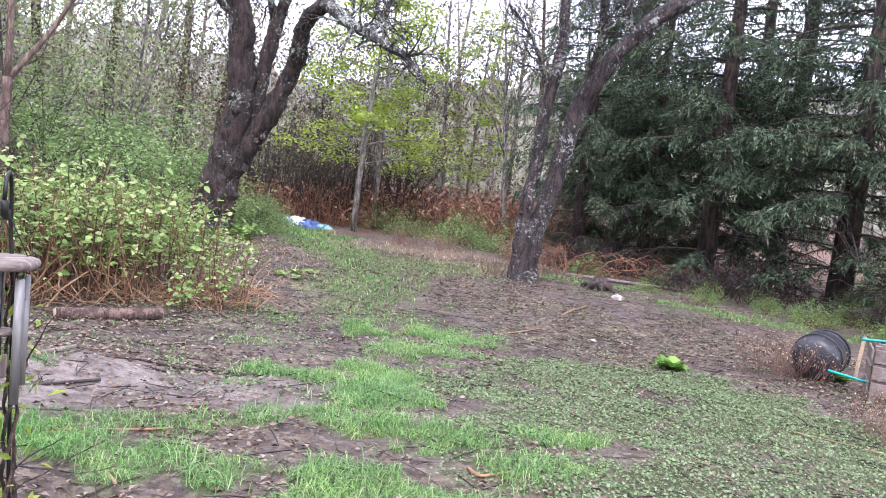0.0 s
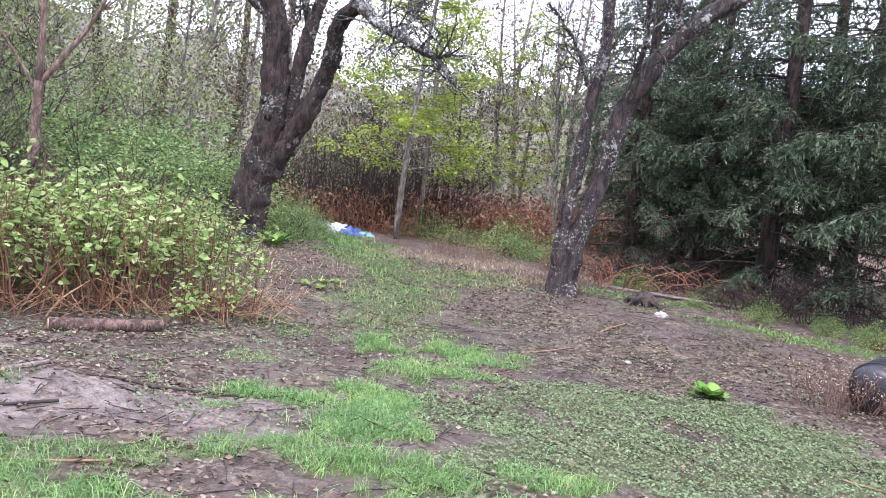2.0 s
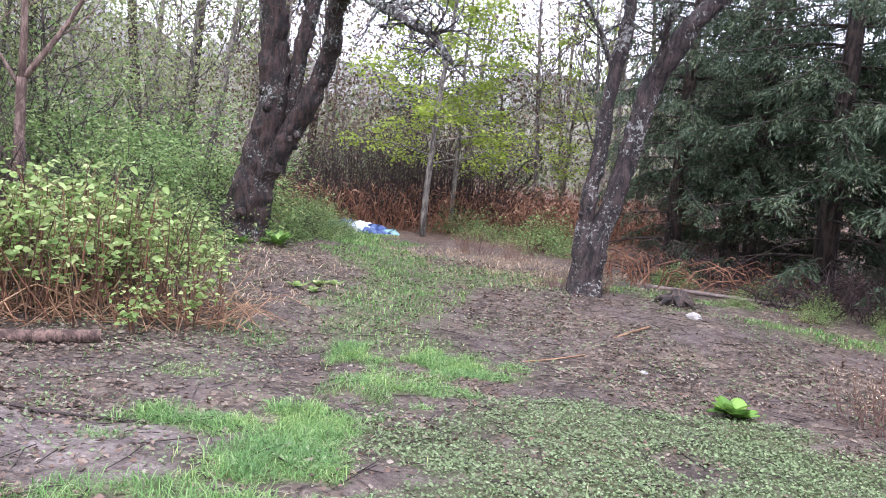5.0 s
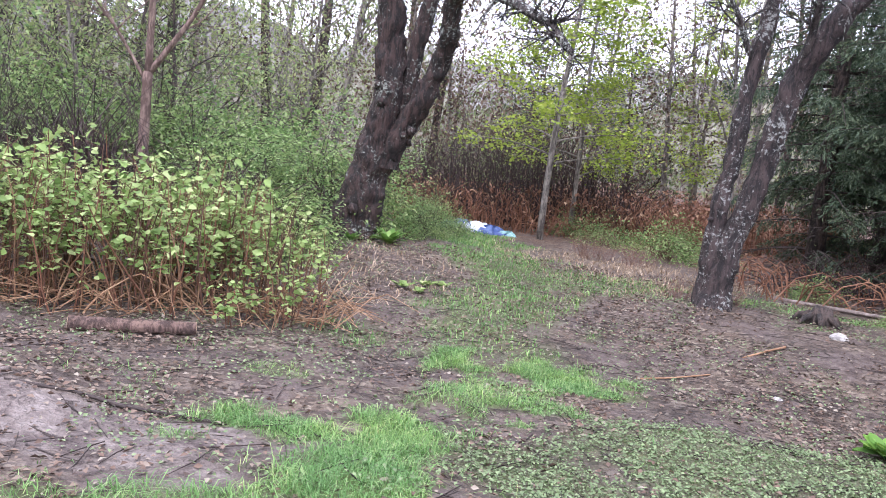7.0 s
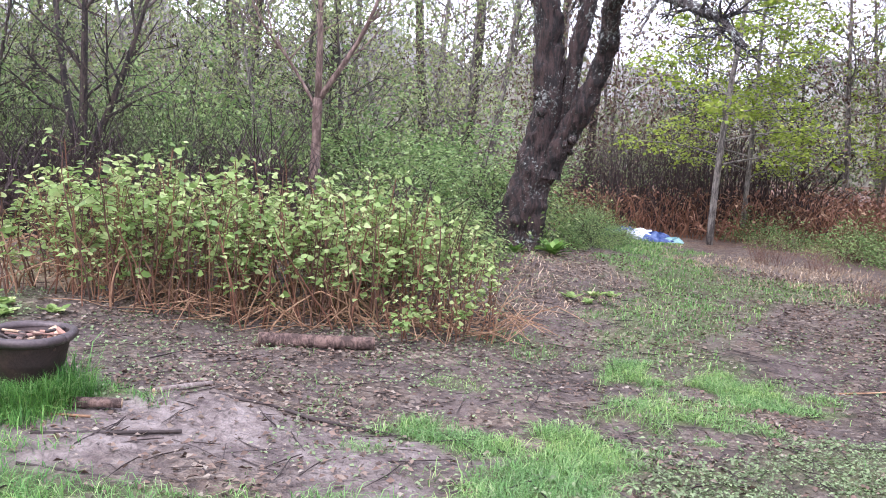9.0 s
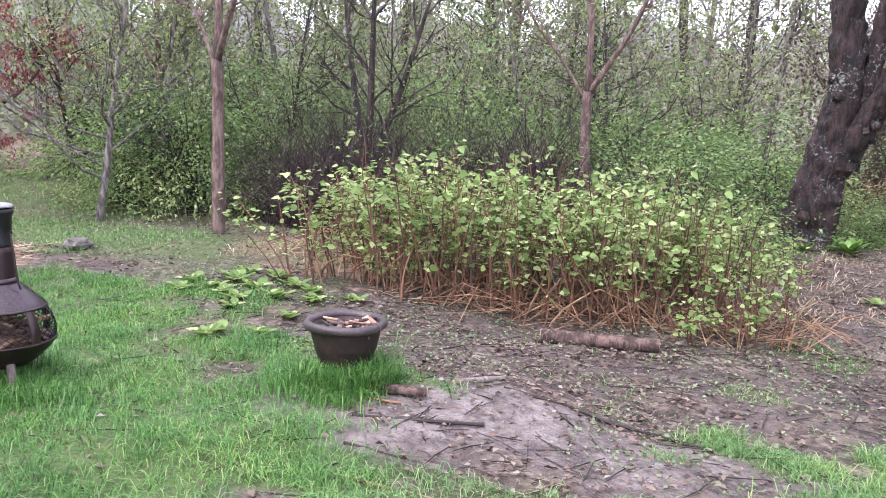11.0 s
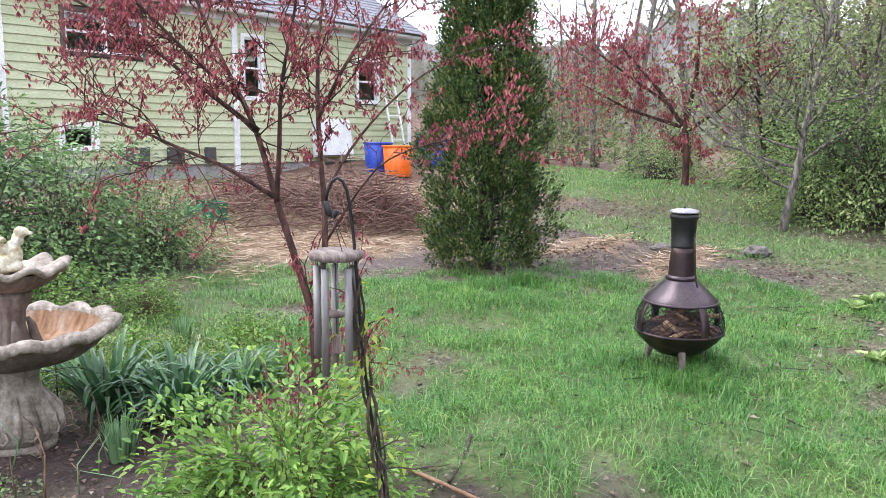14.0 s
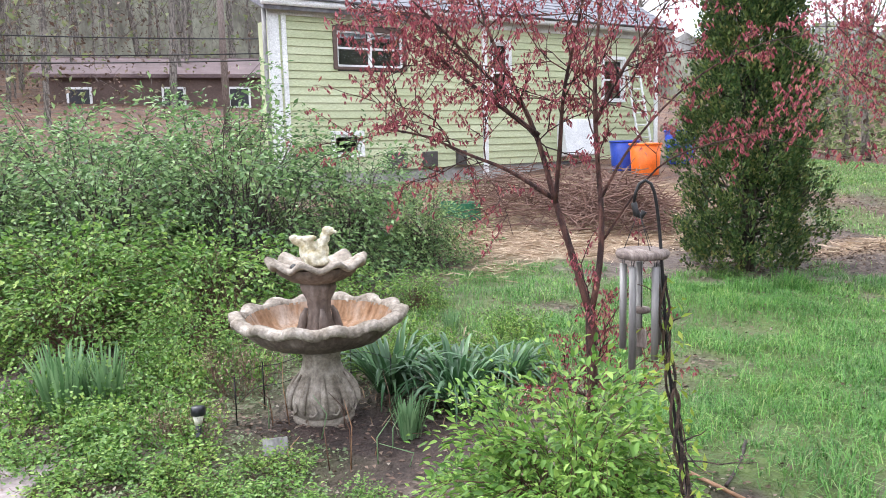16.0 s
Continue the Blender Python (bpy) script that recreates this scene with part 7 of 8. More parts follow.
part("wind_sail", a_box((0.03, 0.004, 0.05), (0.004, 0, -0.22), (0, 0, 30), 0.003), M_GREYWOOD, ch)
for k in range(3):
    a = 2 * math.pi * k / 3
    part("hanger_cord", tube_data([(math.cos(a) * 0.045, math.sin(a) * 0.045, 0.01), (0.0, -0.01, 0.11)], 0.0011, 4), M_CABLE, ch)

# ---- garden bits ----
sl = thing("solar_light", (-3.24, -2.18, height(-3.24, -2.18)), "small black solar path light on a stake", "garden light", turn=0)
sl.matrix_world = pose(-3.24, -2.18, height(-3.24, -2.18), -6, 0, 90)
part("stake", tube_data([(0, 0, -0.08), (0, 0, 0.15)], [0.008, 0.016], 8), M_BLACKPLASTIC, sl)
part("lens", lathe([(0.0, 0.15), (0.017, 0.15), (0.028, 0.2), (0.0, 0.2)], 18), M_LAMPGLASS, sl, "frosted lens")
part("cap", lathe([(0.0, 0.245), (0.032, 0.242), (0.036, 0.232), (0.036, 0.2), (0.0, 0.198)], 20), M_BLACKPLASTIC, sl)
sg = thing("plant_marker", (-3.2, -1.77, height(-3.2, -1.77)), "small grey metal plant marker plate in the bed", "plant marker")
part("plate", a_box((0.012, 0.12, 0.085), (0, 0, 0.07), (0, -28, 22), 0.004), M_CHIME, sg)
part("stake", tube_data([(0, 0, -0.06), (0, 0, 0.06)], 0.004, 6), M_IRON_DARK, sg)
fence = thing("bed_edging", (-3.5, -1.9, height(-3.5, -1.9)), "thin wire edging around the fountain bed", "wire edging")
for k in range(5):
    a = 2.6 + k * 0.55
    part("wire_post", tube_data([(math.cos(a) * .55 - .2, math.sin(a) * .5 + .25, -0.05), (math.cos(a) * .55 - .2, math.sin(a) * .5 + .25, 0.27)], 0.004, 5), M_IRON_DARK, fence)
for z in (0.24, 0.12):
    a = np.linspace(2.6, 4.8, 24)
    part("wire", tube_data(np.stack([np.cos(a) * .55 - .2, np.sin(a) * .5 + .25, z + 0.012 * np.sin(a * 9)], -1), 0.0022, 4), M_IRON_DARK, fence)
for k, (x, y, s1_, s2_, a) in enumerate(((-2.72, -2.98, 0.5, 0.5, 12), (-3.2, -3.55, 0.5, 0.48, 12), (-2.35, -3.5, .5, .5, 12))):
    z = height(x, y)
    bm = a_box((s1_, s2_, 0.06), (0, 0, 0), (0, 0, 0), 0.01)
    me = bpy.data.meshes.new("paving_slab")
    bm.to_mesh(me)
    bm.free()
    me.materials.append(M_SLATE)
    ob = new("paving_slab", me)
    ob.matrix_world = pose(x, y, z + 0.01, 0, 0, a)
    tagged(ob, "damp reddish-grey paving slab at the bed's edge", "paving slab", "paving slabs")


def lying(name, label, category, a, b_, r, m, rough=0.2, group="", cut=True, side=0.0):
    """A round piece of wood that lies on the ground from a to b_."""
    o = np.array([(a[0] + b_[0]) / 2, (a[1] + b_[1]) / 2])
    z = height(*o)
    ob = thing(name, (o[0], o[1], z), label, category, group)
    za, zb = height(*a) - z, height(*b_) - z
    p = smooth_path([(a[0] - o[0], a[1] - o[1], za + r * 0.8), (side, side, r * 0.85), (b_[0] - o[0], b_[1] - o[1], zb + r * 0.8)], 12)
    part("bark", tube_data(p, np.linspace(r, r * 0.85, 12), 12 if r > 0.02 else 6, rough), m, ob)
    if cut:
        for e, f in ((p[0], p[1]), (p[-1], p[-2])):
            d = unit(e - f)
            part("cut_end", tube_data([e - d * 0.004, e + d * 0.003], r * 0.86, 12), M_CUT, ob)
    return ob


lying("log", "short bark-covered log lying before the brambles", "log", (-2.68, 5.42), (-1.82, 5.8), 0.062, M_LOG, 0.06)
lying("wood_chunk", "short split piece of firewood on the mud", "firewood", (-2.72, 3.28), (-2.46, 3.42), 0.032, M_LOG, 0.15)
lying("stick", "crooked stick lying on the mud", "stick", (-2.45, 3.7), (-2.28, 4.06), 0.022, M_GREYWOOD, 0.2, "sticks", True, 0.03)
for a_, b2 in (((-2.42, 2.62), (-1.4, 2.83)), ((-2.2, 3.9), (-1.5, 3.95)), ((-1.6, 3.95), (-.95, 4.0)), ((-3.0, 3.1), (-2.5, 3.22)), ((-2.2, 2.35), (-1.5, 2.5)), ((-.6, 5.3), (-.2, 5.15)), ((.25, 5.2), (.45, 5.1)), ((-2.6, 2.9), (-2.0, 3.3)),
               ((.1, 2.0), (.35, 1.95)), ((1.9, 6.7), (2.6, 6.9)), ((3.0, 7.3), (3.5, 7.6)), ((-1.9, 2.0), (-1.7, 1.7)), ((3.1, 3.0), (3.7, 2.3)), ((3.4, 3.2), (3.8, 2.6)), ((-3.3, .1), (-2.9, .4)), ((-3.6, .5), (-3.1, .3))):
    lying("twig", "thin fallen twig on the damp ground", "stick", a_, b2, rs.uniform(0.007, 0.013), M_DARKTWIG if rs.uniform() < 0.6 else M_DRYCANE, 0.3, "fallen twigs", False, rs.normal(0, 0.04))
lying("fallen_branch", "long fallen branch at the foot of the trees", "branch", (4.4, 10.6), (6.4, 9.7), 0.03, M_GREYWOOD, 0.2)


def stone(x, y, r, m, label, seed, squash=0.6):
    bm = bmesh.new()
    bmesh.ops.create_icosphere(bm, subdivisions=3, radius=r)
    for v in bm.verts:
        v.co *= 1 + 0.35 * noise.noise(v.co * (1.6 / r) + Vector((seed, 0, 0)))
        v.co.z *= squash
    me = bpy.data.meshes.new("stone")
    bm.to_mesh(me)
    bm.free()
    me.materials.append(m)
    ob = new("stone", me)
    ob.matrix_world = pose(x, y, height(x, y) + r * squash * 0.55, 0, 0, seed * 40)
    tagged(ob, label, "stone", "stones")


stone(4.22, 8.08, 0.085, M_ROCK, "pale rounded stone on the dark mud", 1)
stone(-8.1, 4.83, 0.14, M_ROCKDARK, "dark boulder beside the dug bed", 2)
stone(-8.6, 3.9, 0.14, M_ROCKDARK, "dark stone beside the trench", 3)
stone(3.0, 6.3, 0.04, M_ROCK, "small pale stone on the mud", 4)
b = Build()
st = thing("tree_stump", (4.35, 9.0, height(4.35, 9.0)), "dark rotten stump with broken roots", "stump")
b.tube([(0, 0, -.05), (0.03, 0, .1), (0.05, .02, .2)], [.17, .13, .08], 12, 0.4, seed=4)
for k in range(7):
    a = k * 0.9
    b.tube([(math.cos(a) * .08, math.sin(a) * .08, .1), (math.cos(a) * .2, math.sin(a) * .2, .07), (math.cos(a) * .3, math.sin(a) * .3, -.02)], [.05, .035, .015], 7, 0.3, seed=k)
part("wood", b.data(True), M_DARKBARK, st)

# black barrel and the things round it
bx, by = 5.05, 4.98
ba = thing("black_barrel", (bx, by, height(bx, by)), "black plastic barrel lying on its side in weeds", "barrel")
ba.matrix_world = pose(bx, by, height(bx, by) + 0.23, 90, 0, 128) @ Matrix.Diagonal((.95, .95, .95, 1))
part("shell", lathe([(0.0, -0.42), (0.18, -0.41), (0.245, -0.36), (0.26, -0.2), (0.265, 0.0), (0.26, 0.2), (0.255, 0.3), (0.24, 0.3), (0.245, 0.0), (0.23, -0.35), (0.0, -0.39)], 40), M_BLACKPLASTIC, ba)
for z in (-0.2, 0.12, 0.29):
    a = np.linspace(0, 2 * math.pi, 33)
    part("hoop", tube_data(np.stack([0.264 * np.cos(a), 0.264 * np.sin(a), 0 * a + z], -1), 0.012, 7), M_BLACKPLASTIC, ba)
dw = bush(121, 0.42, 0.5, 34, M_BRUSH, M_STRAW, 0.03, 1, "dry_weed", "dead brown weed tangle beside the barrel", "plant", "dead weeds", 0.5, 0.7, 0.04, 0.3, 0.003, 1)
sprinkle(dw, [(4.5, 4.9, 1.1), (4.7, 4.75, .9), (4.0, 3.0, .8), (3.8, 2.6, .7), (2.2, 13, 1.0), (2.9, 12.6, .9), (3.9, 11.6, .9), (3.5, 9.6, .6), (2.9, 9.7, .6), (-4.2, -2.35, .7), (-3.4, -2.3, .5)], 122)
cr = thing("wooden_planter", (5.1, 3.95, height(5.1, 3.95)), "weathered wooden planter box with a hose over it", "planter", turn=-40)
for x in (-.25, .25):
    for y in (-.2, .2):
        part("post", a_box((.06, .06, .58), (x, y, .27), (0, 0, 0), .005), M_GREYWOOD, cr)
for z in (.14, .3, .46):
    for y in (-.215, .215):
        part("board", a_box((.56, .022, .13), (0, y * 1.12, z), (0, 0, 0), .004), M_GREYWOOD, cr)
    for x in (-.265, .265):
        part("board", a_box((.022, .42, .13), (x * 1.12, 0, z), (0, 0, 0), .004), M_GREYWOOD, cr)
hz = height(4.85, 4.05)
hs = thing("garden_hose", (4.85, 4.05, hz), "teal garden hose looped over the planter", "hose")
part("loop", tube_data(smooth_path([(-.3, .25, .22), (-.05, 0, .18), (.3, -.2, .1), (.6, -.5, .02), (.9, -.6, .02)], 24), .014, 8), M_HOSE, hs)
part("loop", tube_data(smooth_path([(-.1, .1, .58), (.1, -.05, .6), (.4, -.2, .58), (.7, -.4, .3)], 24), .014, 8), M_HOSE, hs)
sp = thing("garden_stake", (5.5, 4.9, height(5.5, 4.9)), "pale weathered stake beside the barrel", "stake")
part("shaft", a_box((.05, .03, .5), (0, 0, .22), (3, 4, 30), .004), M_CUT, sp)
bh = thing("bird_feeder", (5.75, 4.65, height(5.75, 4.65) + 0.15), "red-brown wooden bird feeder on a grey post", "bird feeder", turn=20)
part("post", tube_data([(0, 0, -.25), (0, 0, 1.2)], .02, 8), M_GREYWOOD, bh)
part("tray", a_box((.2, .2, .13), (0, 0, .92), (0, 0, 0), .01), M_BROWNHOUSE, bh)
part("roof", a_box((.26, .26, .02), (0, 0, 1.2), (0, 0, 0), .006), M_GREYWOOD, bh)

# crumpled sheeting at the path's end
tp = thing("crumpled_tarp", (.08, 15.3, height(.08, 15.3)), "crumpled blue and white tarp dumped beside the path", "tarp")


def crumple(cx_, cy_, sx, sy, h, m, seed, name):
    n = 26
    u, v = np.meshgrid(np.linspace(-1, 1, n), np.linspace(-1, 1, n), indexing="ij")
    e = np.clip(1 - u ** 2, 0, 1) * np.clip(1 - v ** 2, 0, 1)
    z = h * e ** 0.4 * (0.35 + vnoise(u * 2.5 + seed, v * 2.5, seed)) + 0.05 * vnoise(u * 8, v * 8, seed) * e - 0.03
    w = 0.12 * (vnoise(u * 3, v * 3, seed + 5) - 0.5)
    P = np.stack([cx_ + u * sx + w, cy_ + v * sy - w, z], -1).reshape(-1, 3)
    i, j = np.meshgrid(np.arange(n - 1), np.arange(n - 1), indexing="ij")
    q = np.stack([i * n + j, (i + 1) * n + j, (i + 1) * n + j + 1, i * n + j + 1], -1).reshape(-1, 4)
    part(name, (P, [q], True), m, tp)


crumple(-.45, .15, .3, .3, .2, M_TEALCLOTH, 1, "teal_sheet")
crumple(-.15, .0, .32, .28, .22, M_BLUE, 2, "blue_sheet")
crumple(.1, -.1, .3, .22, .22, M_WHITECLOTH, 3, "white_sheet")
crumple(.4, -.12, .3, .22, .17, M_BLUE, 4, "blue_sheet")
crumple(.68, -.22, .22, .14, .1, M_TEALCLOTH, 5, "teal_sheet")
crumple(-.12, -.2, .22, .12, .17, M_WHITECLOTH, 6, "white_sheet")

# ---- the house ----
HA, HB = np.array([-13.18, -5.09]), np.array([-19.6, 2.28])
ux = (HB - HA) / np.linalg.norm(HB - HA)
ang = math.degrees(math.atan2(ux[1], ux[0]))
L, EAVE, BASE, DEEP = 9.7, 3.8, 0.35, 7.0
house = thing("house", (HA[0], HA[1], 0), "pale-green clapboard house with white trim and grey shingle roof", "house", turn=ang)
# in the house's own axes x runs along the wall, -y towards the garden... the wall faces +y or -y by the turn
SIDE = 1.0 if np.cross(np.append(ux, 0), np.append(-HA, 0))[2] > 0 else -1.0
OPEN = [(1.18, 2.56, 2.86, 3.5), (4.72, 5.12, 2.25, 3.42), (1.06, 1.58, 1.27, 1.62), (7.9, 8.5, 2.3, 3.2)]


def spans(z0, z1):
    """The stretches of wall between the openings, at a height."""
    out, x = [], 0.0
    for a_, b_, c_, d_ in sorted(OPEN):
        if c_ < z1 - 0.01 and d_ > z0 + 0.01:
            out.append((x, a_))
            x = b_
    out.append((x, L))
    return [q for q in out if q[1] - q[0] > 0.02]


z = 0.95
while z < EAVE - 0.05:
    for x0, x1 in spans(z, z + 0.14):
        part("clapboard", a_box((x1 - x0, 0.026, 0.15), ((x0 + x1) / 2, SIDE * 0.03, z + 0.073), (SIDE * 10, 0, 0)), M_SIDING, house)
    z += 0.14
levels = sorted({0.9, EAVE, *[q for o_ in OPEN for q in o_[2:]]})
for z0, z1 in zip(levels, levels[1:]):
    for x0, x1 in spans(z0, z1):
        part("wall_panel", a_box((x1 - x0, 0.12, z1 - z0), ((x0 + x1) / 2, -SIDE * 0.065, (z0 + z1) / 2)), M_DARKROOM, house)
part("footing", a_box((L, 0.2, 1.15), (L / 2, -SIDE * 0.1, 0.38)), M_FOUND, house)
for x, d0, d1 in ((0.07, .13, .7), (3.2, .7, DEEP), (L - 0.07, .13, DEEP)):
    part("end_wall", a_box((0.14, d1 - d0, 3.3), (x, -SIDE * (d0 + d1) / 2, 2.0)), M_SIDING, house)
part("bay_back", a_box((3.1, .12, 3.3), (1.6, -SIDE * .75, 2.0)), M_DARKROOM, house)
part("bay_roof", a_box((3.5, 1.15, .1), (1.5, -SIDE * .28, EAVE + .2), (-SIDE * 20, 0, 0)), M_SHINGLE, house)
part("back_wall", a_box((L - 3.2, 0.14, 3.3), (L / 2 + 1.6, -SIDE * (DEEP + .1), 2.0)), M_SIDING, house)
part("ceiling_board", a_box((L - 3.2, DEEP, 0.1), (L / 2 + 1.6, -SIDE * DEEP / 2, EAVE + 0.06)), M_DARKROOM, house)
for x, w in ((-0.02, 0.2), (0.17, 0.09), (4.5, 0.13), (L - 0.06, 0.13)):
    part("corner_board", a_box((w, 0.05, EAVE - 0.75), (x, SIDE * 0.045, (EAVE + 0.75) / 2), (0, 0, 0), 0.006), M_WHITE, house, "white painted corner board")
part("frieze_board", a_box((L + 0.1, 0.05, 0.16), (L / 2, SIDE * 0.05, EAVE - 0.02), (0, 0, 0), 0.006), M_WHITE, house)
part("downspout", tube_data([(-0.2, SIDE * 0.1, EAVE), (-0.2, SIDE * 0.1, 0.7)], 0.04, 8), M_CHIME, house)
part("gutter", tube_data([(-0.3, SIDE * 0.28, EAVE + 0.08), (L + 0.25, SIDE * 0.28, EAVE + 0.08)], 0.06, 10), M_WHITE, house)
rise = 30
for s in (1, -1):
    w = (DEEP / 2 + 0.35) / math.cos(radians(rise))
    yc = -SIDE * DEEP / 2 + s * SIDE * (DEEP / 2 + 0.3) / 2
    part("roof_slope", a_box((L - 2.75, w, 0.14), (L / 2 + 1.65, yc, EAVE + 0.1 + (DEEP / 2 + 0.35) / 2 * math.tan(radians(rise))), (-s * SIDE * rise, 0, 0), 0.01), M_SHINGLE, house)
for k in range(19):
    q = k * 0.2
    y_ = SIDE * (0.3 - q * math.cos(radians(rise)))
    part("shingle_course", a_box((L - 2.74 if q > 1.0 else L + 0.56, 0.21, 0.02), (L / 2 + (1.65 if q > 1.0 else 0), y_, EAVE + 0.19 + q * math.sin(radians(rise))), (-SIDE * (rise - 3), 0, 0)), M_SHINGLE, house)
for x in (3.2, L - 0.05):
    bm = bmesh.new()
    vs = [bm.verts.new((x + dx, -SIDE * yy, zz)) for dx in (-.06, .06) for yy, zz in ((0, EAVE), (DEEP, EAVE), (DEEP / 2, EAVE + DEEP / 2 * math.tan(radians(rise))))]
    for f in ((0, 1, 2), (3, 5, 4), (0, 3, 4, 1), (1, 4, 5, 2), (2, 5, 3, 0)):
        bm.faces.new([vs[q] for q in f])
    part("gable", bm, M_SIDING, house)


def window(x0, x1, z0, z1, sashes, rails, storm=False, trim=None):
    trim = trim or M_WHITE
    w = part("window", a_box((x1 - x0 + 0.16, 0.03, 0.05), ((x0 + x1) / 2, SIDE * 0.07, z0 - 0.03), (0, 0, 0), 0.005), trim, house)
    for x in (x0 - 0.04, x1 + 0.04):
        part("casing", a_box((0.08, 0.04, z1 - z0 + 0.1), (x, SIDE * 0.055, (z0 + z1) / 2), (0, 0, 0), 0.005), trim, w)
    part("casing", a_box((x1 - x0 + 0.16, 0.04, 0.08), ((x0 + x1) / 2, SIDE * 0.056, z1 + 0.04), (0, 0, 0), 0.005), trim, w)
    step = (x1 - x0) / sashes
    for k in range(sashes):
        xa, xb = x0 + k * step, x0 + (k + 1) * step
        part("pane", a_box((step, 0.008, z1 - z0), ((xa + xb) / 2, SIDE * 0.002, (z0 + z1) / 2)), glass, w).visible_shadow = False
        for x in (xa + 0.018, xb - 0.018):
            part("stile", a_box((0.036, 0.04, z1 - z0), (x, SIDE * 0.015, (z0 + z1) / 2), (0, 0, 0), 0.003), M_WHITE, w)
        for q in rails:
            zz = z0 + (z1 - z0) * q
            part("rail", a_box((step, 0.045, 0.036), ((xa + xb) / 2, SIDE * 0.016, min(max(zz, z0 + .018), z1 - .018)), (0, 0, 0), 0.003), M_WHITE, w)
        if storm:
            part("blind", a_box((step * .9, 0.01, (z1 - z0) * .16), ((xa + xb) / 2, -SIDE * 0.06, z1 - (z1 - z0) * .1)), M_WHITECLOTH, w)


window(1.18, 2.56, 2.86, 3.5, 2, (0, .52, 1), True, M_BROWNHOUSE)
window(4.72, 5.12, 2.25, 3.42, 1, (0, .5, 1))
window(1.06, 1.58, 1.27, 1.62, 1, (0, 1))
window(7.9, 8.5, 2.3, 3.2, 1, (0, .5, 1))
part("bulkhead_door", a_box((0.95, 0.3, 0.8), (6.95, SIDE * 0.16, 1.45), (SIDE * 10, 0, 0), 0.01), M_WHITE, house, "white basement bulkhead door")
for k in range(3):
    part("vent_box", a_box((0.42 - k * .1, 0.1, 0.3), (2.35 + k * .75, SIDE * 0.08, 1.12), (0, 0, 0), 0.01), M_DARKROOM, house, "dark vent box")


def on_house(x, out):
    n = np.array([-ux[1], ux[0]]) * SIDE
    q = HA + ux * x + n * out
    return float(q[0]), float(q[1])


lx, ly = on_house(8.75, 0.6)
lad = thing("ladder", (lx, ly, height(lx, ly)), "white aluminium ladder leaning on the house wall", "ladder", turn=ang)
for x in (-.2, .2):
    part("rail", a_box((0.05, 0.03, 2.4), (x, -SIDE * 0.25, 1.12), (SIDE * 13, 0, 0), .004), M_WHITE, lad)
for k in range(8):
    z = 0.2 + k * 0.28
    part("rung", tube_data([(-.2, -SIDE * (0.03 + z * .225), z), (.2, -SIDE * (0.03 + z * .225), z)], .015, 6), M_WHITE, lad)


def bin_(name, at, r, h, m, label, cat="bin"):
    ob = thing(name, (at[0], at[1], height(*at)), label, cat)
    part("body", lathe([(0.0, 0.0), (r * .8, 0.0), (r * .84, .02), (r, h), (r * .95, h), (r * .78, .05), (0, .05)], 28), m, ob)
    a = np.linspace(0, 2 * math.pi, 29)
    part("lip", tube_data(np.stack([r * np.cos(a), r * np.sin(a), 0 * a + h - .015], -1), .02, 7), m, ob)
    return ob


bin_("orange_tub", (-15.6, 1.5), .31, .62, M_ORANGE, "bright orange plastic tub by the house", "tub")
bin_("blue_bin", (-16.7, 2.35), .33, .7, M_BLUEBIN, "blue plastic bin by the house")
bin_("blue_bin", (-16.1, 1.15), .3, .6, M_BLUEBIN, "small blue plastic bin behind the orange tub")
gx_, gy_ = -11.2, -1.7
gbx = thing("green_crate", (gx_, gy_, height(gx_, gy_)), "green plastic crate on the mulch", "crate", turn=30)
for q in (-.18, .18):
    part("side_wall", a_box((.6, .02, .26), (0, q, .13), (0, 0, 0), .004), M_GREENBOX, gbx)
    part("end_wall", a_box((.02, .36, .26), (q * 1.66, 0, .13), (0, 0, 0), .004), M_GREENBOX, gbx)
part("bottom", a_box((.58, .34, .02), (0, 0, .012)), M_GREENBOX, gbx)
# heaps of cut brush
b = Build()
for k in range(900):
    c = ((-11.6, -.9, 1.1), (-12.6, .4, 1.2), (-11.0, .6, .7))[k % 3]
    a, q = rs.uniform(0, 6.28), c[2] * math.sqrt(rs.uniform(0, 1))
    x, y = c[0] + math.cos(a) * q, c[1] + math.sin(a) * q
    h = (1 - (q / c[2]) ** 2) * 0.75 * rs.uniform(0.2, 1)
    e = rs.normal(0, 1, 3) * [1, 1, .35]
    e = unit(e) * rs.uniform(.2, .55)
    o = np.array([x, y, height(x, y) + h + .05])
    b.tube([o - e, o + rs.normal(0, .04, 3), o + e], [.006, .01, .004], 3, cap=False)
tagged(new("brush_heap", mesh_of("brush_heap", *b.data()[:2], M_BRUSH)), "heap of cut reddish brushwood in front of the house", "brushwood", kind="stuff")

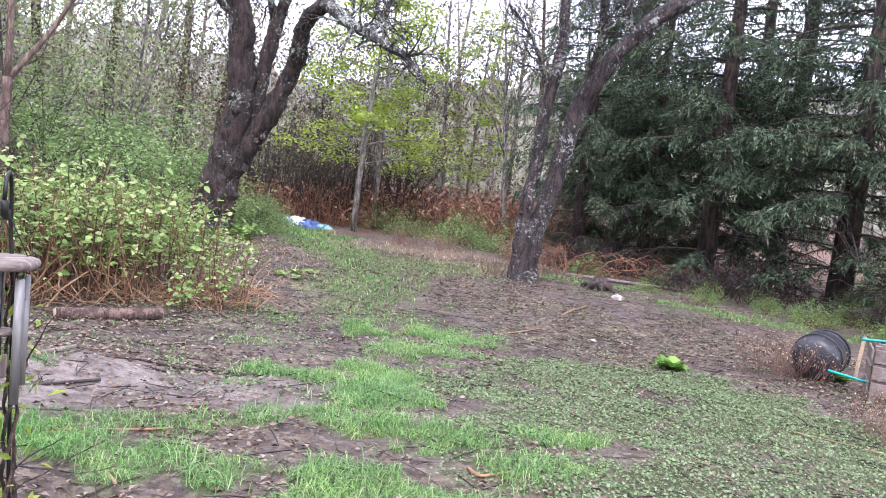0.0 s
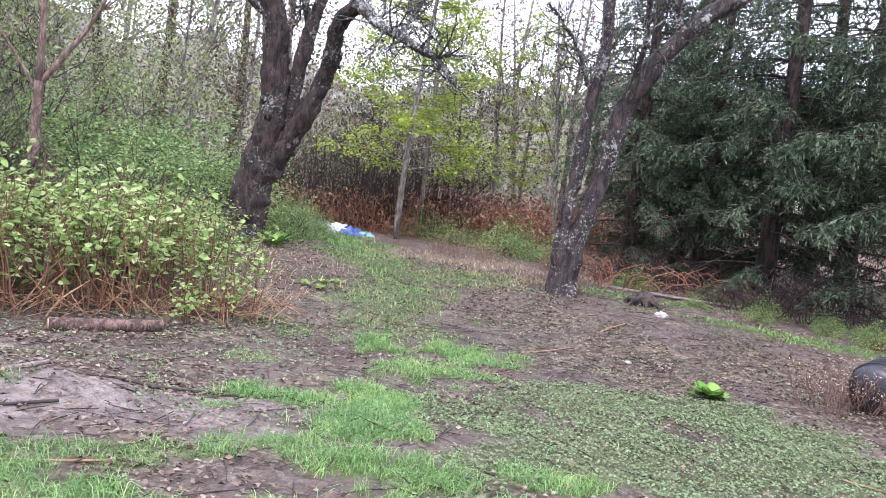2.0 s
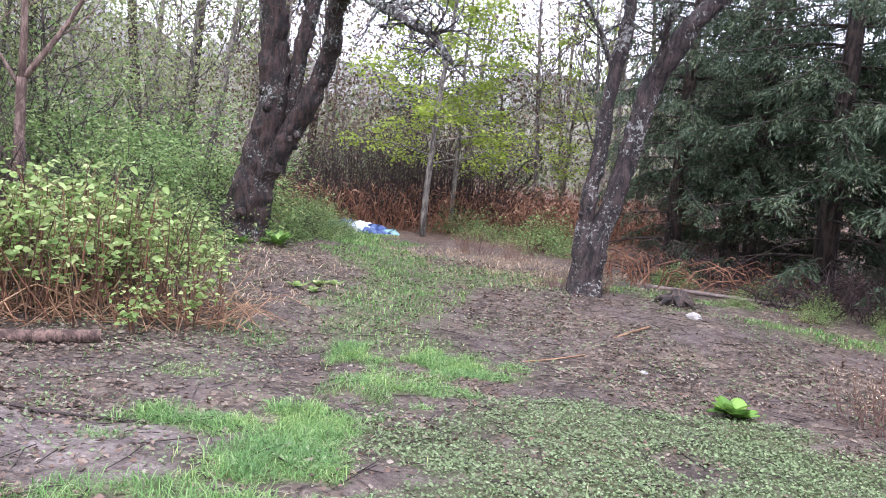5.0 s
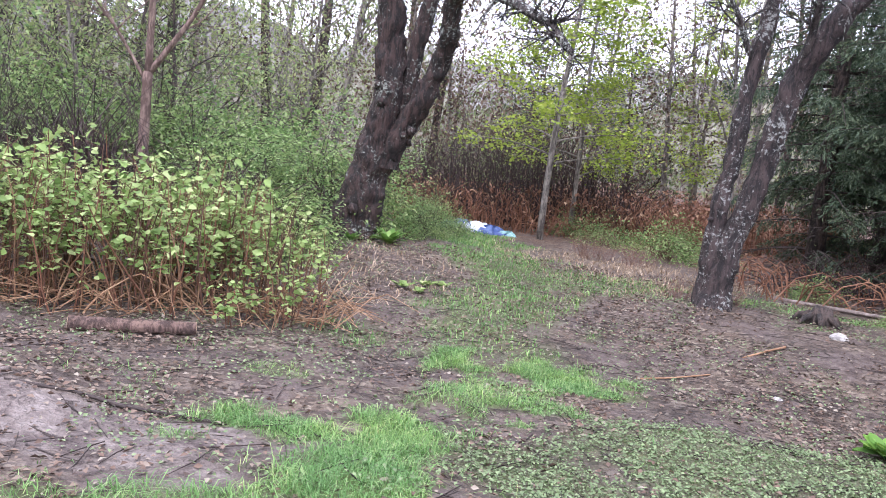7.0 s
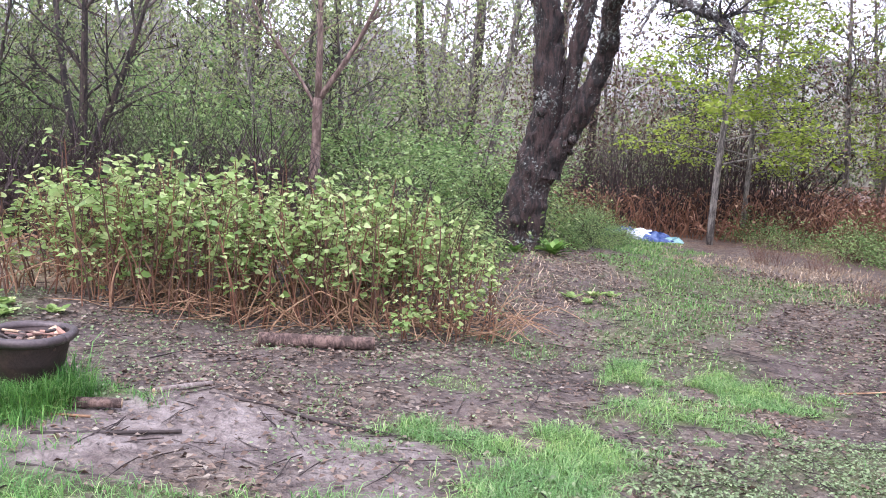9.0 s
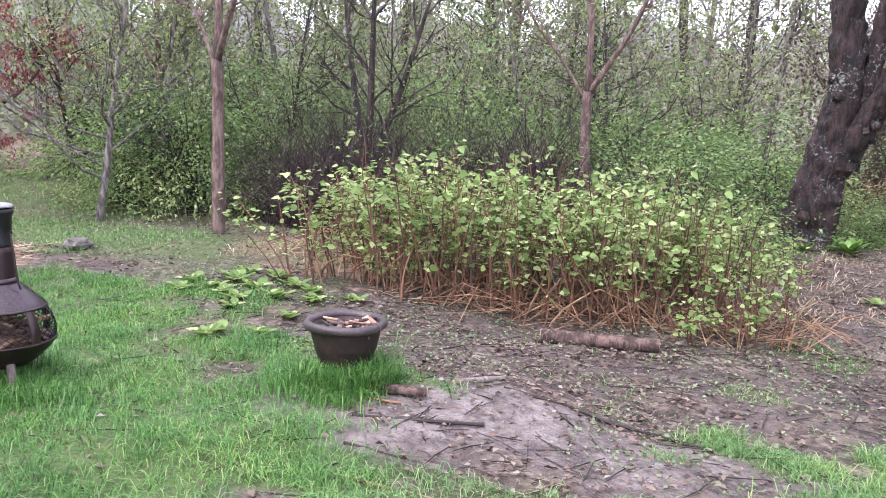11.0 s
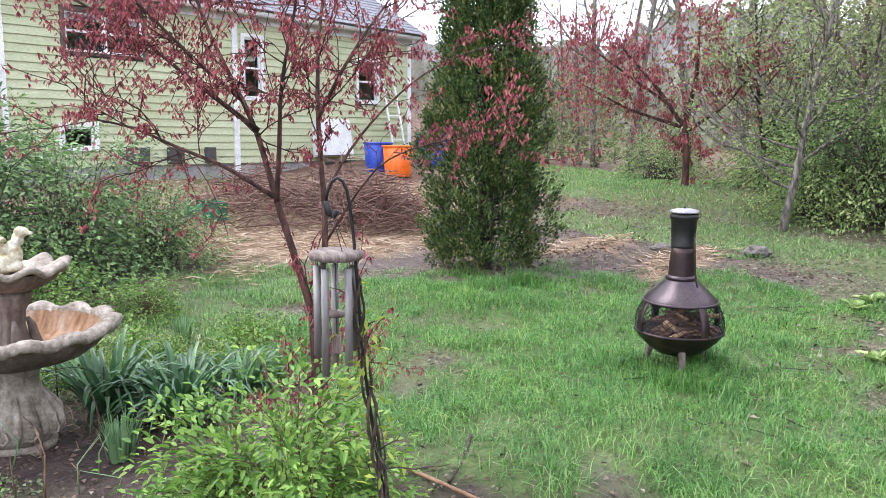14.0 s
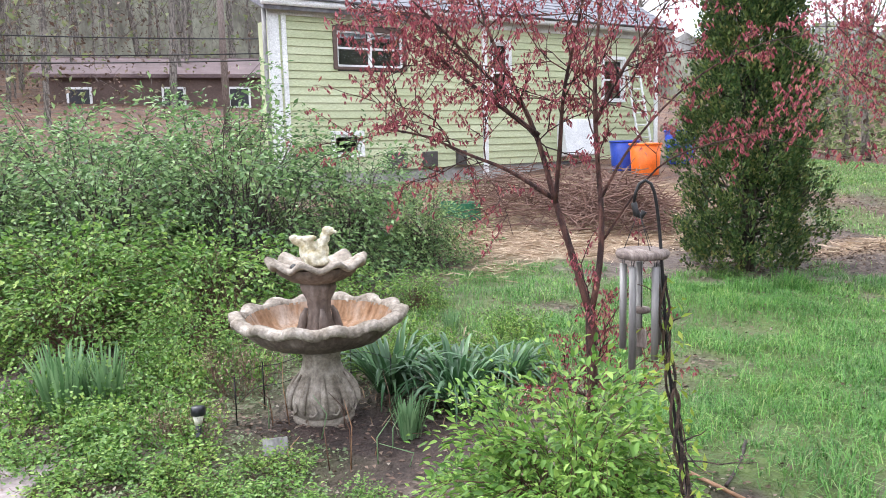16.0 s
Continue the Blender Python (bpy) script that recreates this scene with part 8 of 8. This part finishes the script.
# ---- beyond the hedge: neighbour's house, road, car, cables ----
nx, ny = -36.5, -19.0
nb = thing("neighbour_house", (nx, ny, height(nx, ny) - 1.8), "low brown house with a red-brown roof up the slope", "house", turn=117)
for q in (-4, 4):
    part("long_wall", a_box((9, .2, 2.4), (0, q, 1.1)), M_BROWNHOUSE, nb)
for q in (-4.4, 4.4):
    part("end_wall", a_box((.2, 7.9, 2.4), (q, 0, 1.1)), M_BROWNHOUSE, nb)
for s in (1, -1):
    part("roof_slope", a_box((10, 4.7, .16), (0, s * 2.15, 2.85), (-s * 14, 0, 0)), M_REDROOF, nb)
for s in (1, -1):
    for x in (-3.2, .6, 3.4):
        wn_ = part("window", a_box((1.0, .08, .95), (x, s * 4.12, 1.35)), M_WHITE, nb)
        part("pane", a_box((.8, .04, .75), (x, s * 4.17, 1.35)), M_BLACKPLASTIC, wn_)
    for y in (-2, 2):
        wn_ = part("window", a_box((.08, 1.0, .95), (s * 4.52, y, 1.35)), M_WHITE, nb)
        part("pane", a_box((.04, .8, .75), (s * 4.57, y, 1.35)), M_BLACKPLASTIC, wn_)
qx, qy = -17.6, -15.6
car = thing("parked_car", (qx, qy, height(qx, qy)), "bright red car parked on the road past the hedge", "car", turn=35)
bm = bmesh.new()
prof = [(-2.1, .3), (-2.15, .75), (-2.0, .95), (-1.3, 1.02), (-.7, 1.5), (1.2, 1.55), (1.9, 1.05), (2.12, .95), (2.15, .35)]
va = [bm.verts.new((x, -.82 if z < 1.2 else -.66, z)) for x, z in prof]
vb = [bm.verts.new((x, .82 if z < 1.2 else .66, z)) for x, z in prof]
bm.faces.new(va)
bm.faces.new(vb[::-1])
for k in range(len(prof)):
    j = (k + 1) % len(prof)
    bm.faces.new((va[k], vb[k], vb[j], va[j]))
bmesh.ops.recalc_face_normals(bm, faces=bm.faces)
bmesh.ops.bevel(bm, geom=list(bm.edges), offset=.06, segments=2, affect="EDGES")
part("body", bm, M_RED, car)
for s in (-1, 1):
    part("side_window", a_box((1.6, .04, .32), (.25, s * .765, 1.26), (s * 14, 0, 0), .01), M_BLACKPLASTIC, car)
    for x in (-1.35, 1.35):
        part("wheel", tube_data([(x, s * .62, .31), (x, s * .84, .31)], .31, 20), M_RUBBER, car)
    part("headlight", a_box((.06, .3, .14), (-2.12, s * .58, .72), (0, 0, 0), .01), M_LAMPGLASS, car)
    part("tail_light", a_box((.06, .2, .18), (2.13, s * .64, .8), (0, 0, 0), .01), M_RED, car)
part("windscreen", a_box((.04, 1.25, .55), (-1.02, 0, 1.27), (0, 50, 0), .01), M_BLACKPLASTIC, car)
upx, upy = -27.5, -11.9
up = thing("utility_pole", (upx, upy, height(upx, upy)), "grey wooden utility pole on the slope", "utility pole")
part("pole", tube_data([(0, 0, -.3), (0, 0, 7.5)], [.14, .1], 10), M_GREYWOOD, up)
part("crossarm", a_box((.1, 1.8, .12), (0, 0, 6.6), (0, 0, 30), .01), M_GREYWOOD, up)
for k, (za, zb) in enumerate(((4.09, 4.08), (3.57, 3.77), (3.4, 3.61))):
    p0, p1 = np.array([-13.4, -17.0, za + .05]), np.array([-19.6, -5.3, zb])
    s = np.linspace(0, 1, 20)[:, None]
    pts = p0 + (p1 - p0) * s - np.array([0, 0, .5]) * (s * (1 - s))
    cb = thing("overhead_cable", tuple(pts[0]), "black overhead cable running to the house", "cable", "overhead cables")
    part("wire", tube_data(pts - pts[0], .016, 6), M_CABLE, cb)
